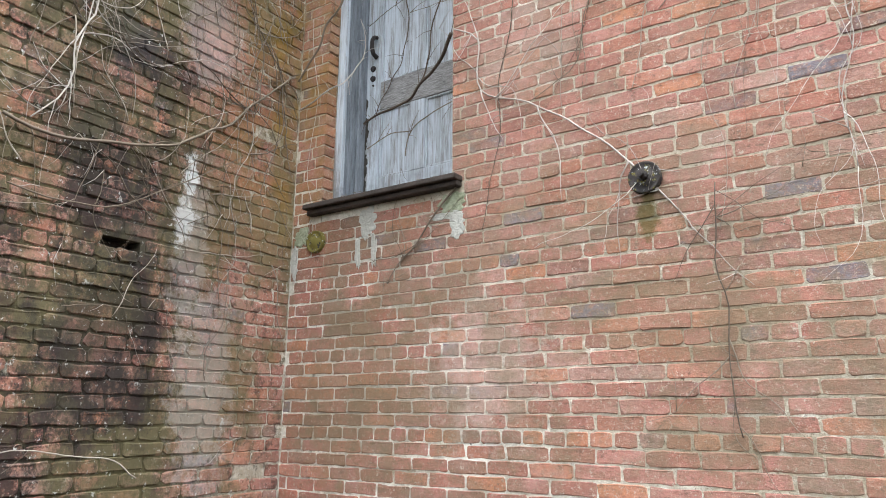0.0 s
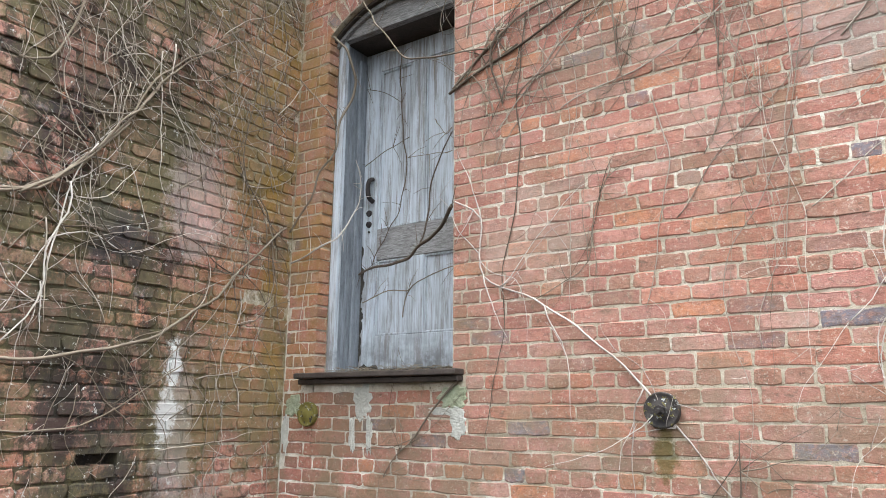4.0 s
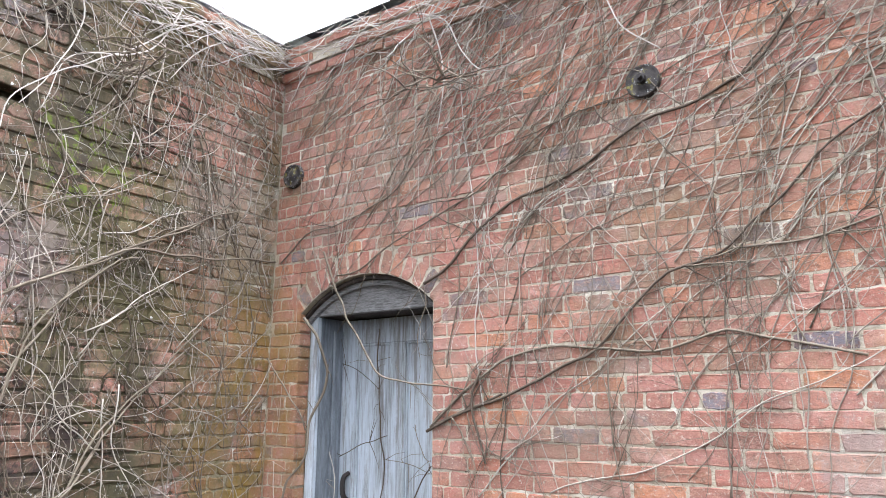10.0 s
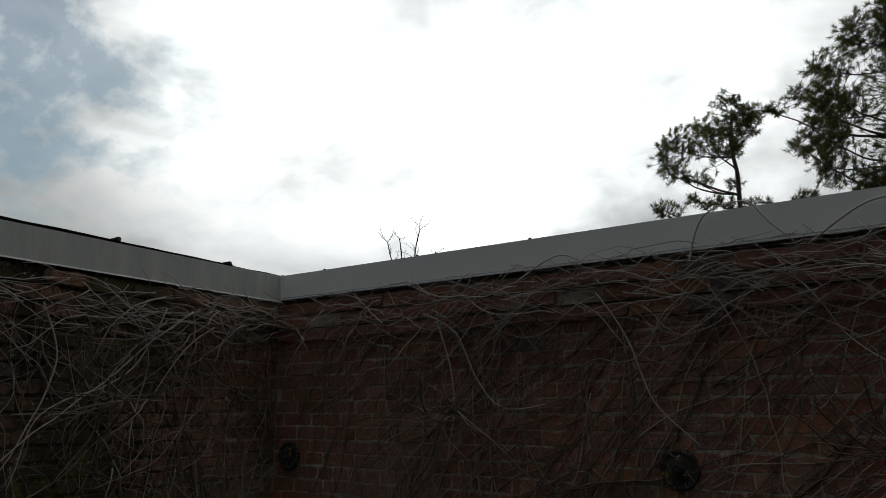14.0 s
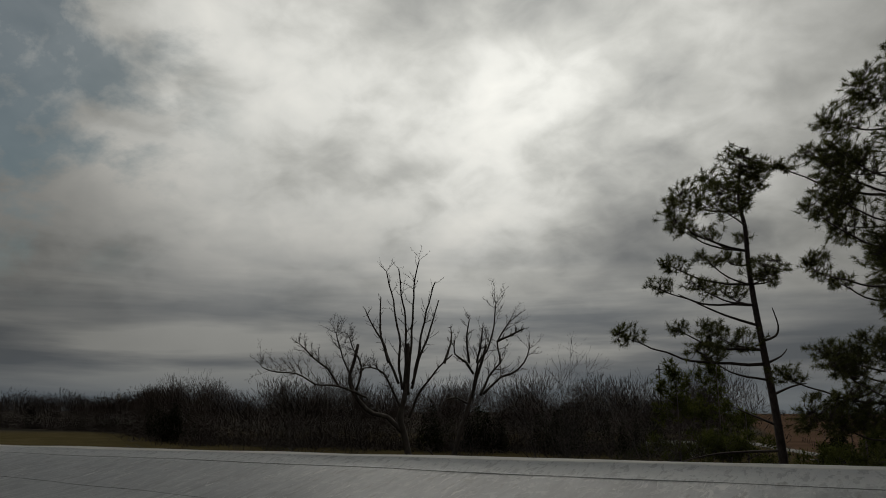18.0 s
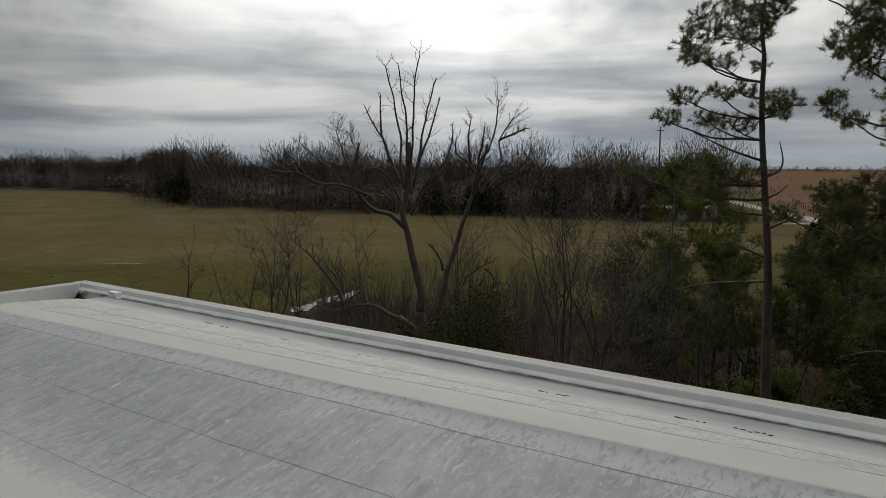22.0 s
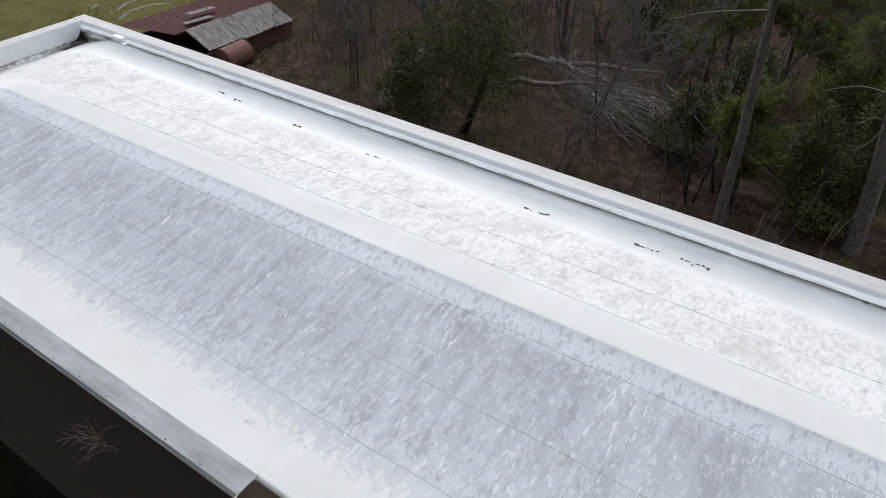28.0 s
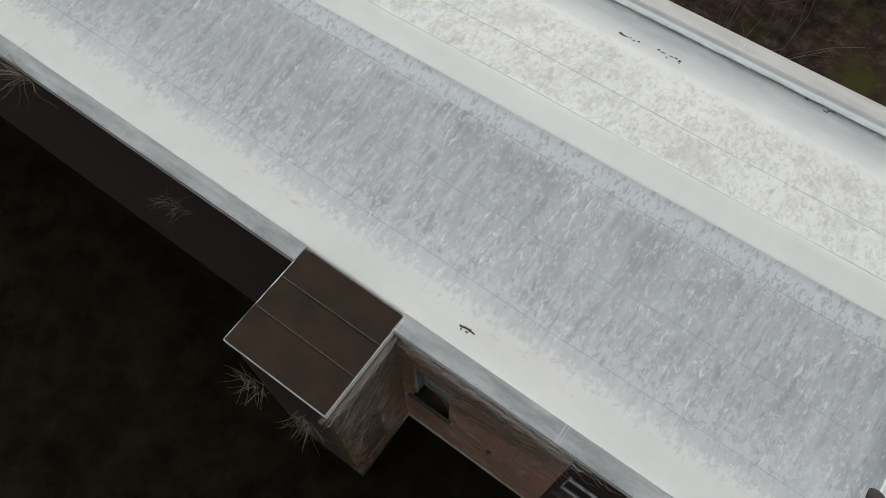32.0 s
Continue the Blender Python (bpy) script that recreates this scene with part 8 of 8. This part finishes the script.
def door_vines():
    """Strands that hang across the door's head and reach over its leaf."""
    rnd = random.Random(71)
    lines = [
        (((0.41, -0.03, 2.22), (0.47, -0.03, 2.07), (0.59, -0.04, 1.87), (0.73, -0.05, 1.69), (0.82, -0.05, 1.59), (0.99, -0.04, 1.55), (1.28, -0.02, 1.52)), 0.0055, 0.004, "vine"),
        (((0.26, -0.01, 1.90), (0.36, 0.00, 1.77), (0.38, 0.04, 1.67), (0.37, 0.06, 1.57), (0.31, 0.02, 1.37), (0.31, -0.01, 1.21), (0.22, -0.03, 1.09), (0.17, -0.04, 0.94), (0.03, -0.05, 0.77)), 0.0075, 0.005, "vine"),
        (((0.01, -0.03, 1.70), (0.26, -0.03, 1.43), (0.30, 0.00, 1.33)), 0.0035, 0.0035, "vine"),
        (((0.03, -0.03, 0.60), (0.26, -0.02, 0.67), (0.32, 0.05, 0.75), (0.32, 0.20, 1.00), (0.27, 0.20, 1.22)), 0.005, 0.0025, "vine_pale"),
        (((0.53, 0.27, 1.85), (0.53, 0.27, 1.65), (0.55, 0.27, 1.40), (0.58, 0.27, 1.16), (0.55, 0.27, 0.92), (0.47, 0.27, 0.79), (0.36, 0.265, 0.60)), 0.0035, 0.0025, "vine_dark"),
        (((0.27, 0.26, 0.56), (0.38, 0.24, 0.58), (0.63, 0.20, 0.59), (0.81, 0.13, 0.65), (0.97, 0.06, 0.70), (1.08, -0.02, 0.76)), 0.006, 0.010, "vine_dark"),
        (((0.77, 0.15, 0.65), (0.81, 0.15, 0.76), (0.83, 0.15, 0.94), (0.92, 0.12, 1.09), (1.01, 0.08, 1.19)), 0.0045, 0.003, "vine_dark"),
        (((0.28, 0.26, 1.19), (0.32, 0.26, 1.21), (0.46, 0.27, 1.27), (0.61, 0.27, 1.31)), 0.0025, 0.002, "vine_dark"),
        (((0.28, 0.27, 1.68), (0.44, 0.27, 1.61), (0.54, 0.27, 1.53)), 0.002, 0.002, "vine_dark"),
        (((0.79, 0.24, 1.37), (0.92, 0.15, 1.22), (1.01, 0.08, 1.21)), 0.002, 0.002, "vine"),
        (((0.59, 0.27, 1.19), (0.77, 0.26, 1.17), (0.94, 0.20, 1.14)), 0.0018, 0.0018, "vine"),
        (((0.58, 0.27, 0.30), (0.60, 0.27, 0.42), (0.72, 0.26, 0.50), (0.98, 0.24, 0.54)), 0.003, 0.003, "vine"),
        (((0.30, 0.26, 0.40), (0.46, 0.25, 0.44), (0.62, 0.26, 0.44)), 0.003, 0.003, "vine"),
    ]
    for ctrl, r0, r1, mt in lines:
        t = Tubes(6)
        pts = curve_through(ctrl, 0.03)
        pts = [p + noise.noise_vector(p * 9) * 0.011 for p in pts]
        t.add(pts, r0, r1)
        th = empty("vine", "bare creeper strand hanging over the weathered door", "vine", ctrl[0], group="door creeper")
        o = obj("stem", t.mesh("stem", MAT[mt]), th)
        o.location = -th.location
        h = Tubes(4)
        for _ in range(int(len(pts) / 3)):
            p = pts[rnd.randrange(len(pts))]
            d = Vector((rnd.gauss(0, 1), rnd.gauss(-0.1, 0.12), rnd.gauss(0, 1))).normalized() * rnd.uniform(0.03, 0.16)
            h.add([p, p + d * 0.5 + Vector((0, 0, 0.01)), p + d], 0.0018, 0.0008)
        o = tagged(obj("twig", h.mesh("twig", MAT[mt]), th), kind="stuff")
        o.location = -th.location


facade_vines()
tower_vines()
top_tangles()
door_vines()


def eave_twigs():
    """Creeper that stands out from the walls below the long coping and round the tower."""
    rnd = random.Random(83)
    for i, (x, y, z, n, r) in enumerate(((-8.5, -0.10, 3.75, 46, 0.75), (-4.75, -0.22, 2.95, 40, 0.5), (0.16, -1.0, 3.25, 34, 0.35), (-0.3, -1.85, 3.2, 40, 0.4), (-1.4, -1.85, 3.1, 36, 0.4), (1.2, -0.15, 3.2, 26, 0.35), (2.9, -0.15, 3.1, 26, 0.35))):
        t = Tubes(4)
        for k in range(n):
            p = Vector((x + rnd.gauss(0, 0.12), y + rnd.gauss(0, 0.04), z - 0.3))
            d = Vector((rnd.gauss(0, 0.7), rnd.gauss(-0.45, 0.3), rnd.gauss(0.8, 0.4) if i < 2 else rnd.gauss(0, 0.7))).normalized()
            pts = [p]
            for s in range(7):
                d = (d + Vector((rnd.gauss(0, 0.2), rnd.gauss(0, 0.15), rnd.gauss(0, 0.2)))).normalized()
                pts.append(pts[-1] + d * r * rnd.uniform(0.08, 0.2))
            t.add(pts, 0.004, 0.0015)
        tagged(obj("vine_clump", t.mesh("vine_clump", MAT["vine"])), "clump of bare creeper twigs standing off the wall", "vine", "creeper clumps", "stuff")


eave_twigs()

# ---- bricks, laid one by one ----
def brick_shape(length, height, seed, worn):
    """A weathered brick face: x 0..length, z 0..height, front at y 0 and body behind it. 58 triangles."""
    r = random.Random(seed)
    c = min(0.0050 * (1 + 1.6 * worn), height * 0.3)
    j = lambda q: r.uniform(-q, q)
    k1, k2 = r.uniform(0.25, 0.42), r.uniform(0.58, 0.78)
    out = []
    for (x, z) in ((c * r.uniform(0.4, 2.2), 0), (length * k1, 0), (length * k2, 0), (length - c * r.uniform(0.4, 2.2), 0), (length, c * r.uniform(0.6, 1.8)), (length, height - c * r.uniform(0.6, 1.8)),
                   (length - c * r.uniform(0.4, 2.2), height), (length * k2, height), (length * k1, height), (c * r.uniform(0.4, 2.2), height), (0, height - c * r.uniform(0.6, 1.8)), (0, c * r.uniform(0.6, 1.8))):
        out.append((x + j(0.0032 + 0.003 * worn), z + j(0.0028 + 0.0035 * worn)))
    n = len(out)
    ins = 0.0025 + 0.004 * worn
    cz = height / 2
    v, f = [], []
    for (x, z) in out:
        v.append((x, 0.075, z))
    for (x, z) in out:
        v.append((x, 0.0016 + 0.004 * worn + j(0.0006), z))
    for (x, z) in out:
        cx = min(max(x, height * 0.5), length - height * 0.5)
        dx, dz = cx - x, cz - z
        d = math.hypot(dx, dz)
        v.append((x + dx / d * ins * 1.4, j(0.0010 + 0.0014 * worn), z + dz / d * ins))
    for a in (0, n):
        for k in range(n):
            q = (k + 1) % n
            f.append((a + k, a + q, a + n + q, a + n + k))
    f.append(tuple(range(2 * n, 3 * n)))
    return v, f


def lay_wall(parent, place, cols, rows, z_base, head_row, inside, pick, mats, worn, seed, phase, name="brick"):
    """Lays courses in common bond. place(u, z, depth) gives the pose of a brick whose lower corner is at (u, z);
    inside(u0, u1, z0, z1) trims; pick(u, z) chooses those that are objects of their own."""
    rnd = random.Random(seed)
    joint = 0.0072
    kinds = {}
    for kind, n, ln in (("s", 12, LEN - joint), ("h", 8, LEN / 2 - joint)):
        kinds[kind] = [brick_shape(ln, COURSE - joint, seed * 100 + i + (50 if kind == "h" else 0), worn) for i in range(n)]
    meshes = {}
    V, F = [], []
    count = 0
    for i in range(rows):
        z = z_base + i * COURSE
        header = (i - head_row) % 6 == 0
        step = LEN / 2 if header else LEN
        u = phase + (-0.13 if header else (0.0 if (i - head_row) % 2 else -0.10)) + rnd.uniform(-0.012, 0.012) - 2 * LEN
        while u + step < cols[0]:
            u += step
        while u < cols[1]:
            ln = step - joint
            a, b = max(u, cols[0]), min(u + ln, cols[1])
            jz = rnd.uniform(-0.0018, 0.0018)
            dep = min(rnd.gauss(-0.0002, 0.0007 + 0.0055 * worn), 0.0008)
            gone = rnd.random() < 0.012 * worn - 0.003
            for (p, q) in inside(a, b, z, z + COURSE):
                if q - p < 0.025 or gone:
                    continue
                k = "h" if header else "s"
                idx = rnd.randrange(len(kinds[k]))
                full = abs((q - p) - ln) < 1e-6
                turn = rnd.uniform(-0.007, 0.007) * (1 + worn)
                if full and pick(p, z) and count < 300:
                    me = meshes.get((k, idx))
                    if me is None:
                        me = meshes[(k, idx)] = mesh_from(name, *kinds[k][idx], mats[0])
                    obj(name, me, parent, at=place(p, z + jz, dep) @ Matrix.Rotation(turn, 4, "Y"))
                    count += 1
                else:
                    vv, ff = kinds[k][idx]
                    sx = (q - p) / ln
                    m = place(p, z + jz, dep) @ Matrix.Rotation(turn, 4, "Y")
                    base = len(V)
                    V.extend(m @ Vector((x * sx, y, zz)) for x, y, zz in vv)
                    F.extend(tuple(base + n for n in face) for face in ff)
            u += step
    ob = obj("brick_run", mesh_from("brick_run", V, F, mats[1]), parent)
    tagged(ob, "further bricks of the same wall", kind="stuff")


def facade_bricks():
    l, r, zb, zs, zc = DOOR
    z0 = HEADERS - 30.5 * COURSE
    ring = 0.115

    def inside(a, b, za, zt):
        zm = (za + zt) / 2
        if zm > 3.27:
            return []
        c, w = (l + r) / 2, (r - l) / 2
        if zb - 0.06 < zm < zs + 0.0:
            lo, hi = (l, r) if zm > zb else (l - 0.088, r + 0.063)
        elif zs <= zm < zc + ring:
            # the arch ring takes its own bricks
            h = zc - zs
            rad = (w * w + h * h) / (2 * h) + ring
            cz = zc + ring - rad
            d = rad * rad - (zm - cz) ** 2
            if d <= 0:
                return [(a, b)]
            half = min(math.sqrt(d), w + 0.05)
            lo, hi = c - half, c + half
        else:
            return [(a, b)]
        out = []
        if a < lo:
            out.append((a, min(b, lo if zm > zb else lo - 0.003)))
        if b > hi:
            out.append((max(a, hi + 0.003), b))
        return out

    place = lambda u, z, d: Matrix.Translation((u, d, z))
    lay_wall(FACADE, place, (0.004, 3.30), 86, z0, 30, inside, lambda u, z: 1.1 < u < 2.95 and -0.55 < z < 1.35, (MAT["brick"], MAT["brick_j"]), 0.15, 5, 0.16)
    # rubbed brick arch over the door: headers on edge in one ring
    V, F = [], []
    w, h = (r - l) / 2, zc - zs
    rad = (w * w + h * h) / (2 * h)
    c, cz = (l + r) / 2, zc - rad
    half = math.asin((w + 0.02) / rad)
    n = 15
    for i in range(n):
        a = -half + 2 * half * (i + 0.5) / n
        v, f = brick_shape(0.112, 2 * half * rad / n - 0.006, 900 + i, 0.3)
        m = Matrix.Translation((c, 0, cz)) @ Matrix.Rotation(a - math.pi / 2, 4, "Y") @ Matrix.Translation((rad + 0.002, 0.0, -half * rad / n))
        me = mesh_from("arch_brick", v, f, MAT["brick"])
        obj("arch_brick", me, FACADE, at=m)
    # corbelled top courses under the coping
    for k, (z, out) in enumerate(((3.272, 0.018), (3.339, 0.036), (3.406, 0.050))):
        u = 0.06 + (0.1 if k % 2 else 0.0) - 0.1
        rnd = random.Random(40 + k)
        V, F = [], []
        while u < X_END_R - 0.2:
            v, f = brick_shape(LEN - 0.009, COURSE - 0.008, rnd.randrange(9999), 0.35)
            d = rnd.gauss(0, 0.004)
            base = len(V)
            V.extend((x + u, y - out + d, zz + z) for x, y, zz in v)
            F.extend(tuple(base + q for q in face) for face in f)
            u += LEN
        tagged(obj("corbel_course", mesh_from("corbel_course", V, F, MAT["brick_j"]), FACADE), "stepped-out course of bricks under the coping", kind="stuff")
        bm = box_bm((0.05, 0.008 - out, z - 0.004), (X_END_R - 0.2, 0.05, z + COURSE - 0.004))
        part("corbel_bed", bm, MAT["mortar"], FACADE)


def tower_bricks():
    z0 = HEADERS - 30.5 * COURSE
    # u runs from the tower's outer corner (u = 0, y = -D) to the inner corner; the wall faces +x
    rot = Matrix.Rotation(radians(90), 4, "Z")
    place = lambda u, z, d: Matrix.Translation((-d, -TOWER_D + u, z)) @ rot
    
    def inside(a, b, za, zt):
        y, z = (a + b) / 2 - TOWER_D, (za + zt) / 2
        gone = any(ya - 0.03 < y < yb + 0.03 and z0h < z < z1h for ya, yb, z0h, z1h in FALLEN)
        return [(a, b)] if za < 3.27 and not gone else []

    lay_wall(TOWER, place, (0.0, TOWER_D - 0.006), 86, z0, 30, inside, lambda u, z: 0.2 < u and 0.0 < z < 2.9, (MAT["brick_d"], MAT["brick_dj"]), 0.5, 6, 0.15)
    for k, (z, out) in enumerate(((3.272, 0.018), (3.339, 0.034), (3.406, 0.046))):
        u = -0.05 - 0.1 * (k % 2)
        rnd = random.Random(60 + k)
        V, F = [], []
        while u < TOWER_D - 0.02:
            v, f = brick_shape(min(LEN, TOWER_D - u) - 0.009, COURSE - 0.008, rnd.randrange(9999), 0.9)
            m = place(u, z, -out + rnd.gauss(0, 0.006))
            base = len(V)
            V.extend(m @ Vector(p) for p in v)
            F.extend(tuple(base + q for q in face) for face in f)
            u += LEN
        tagged(obj("corbel_course", mesh_from("corbel_course", V, F, MAT["brick_dj"]), TOWER), "stepped-out course of bricks under the fascia", kind="stuff")
        part("corbel_bed", box_bm((-0.05, -TOWER_D, z - 0.004), (out - 0.010, -0.05, z + COURSE - 0.004)), MAT["mortar_d"], TOWER)


facade_bricks()
tower_bricks()
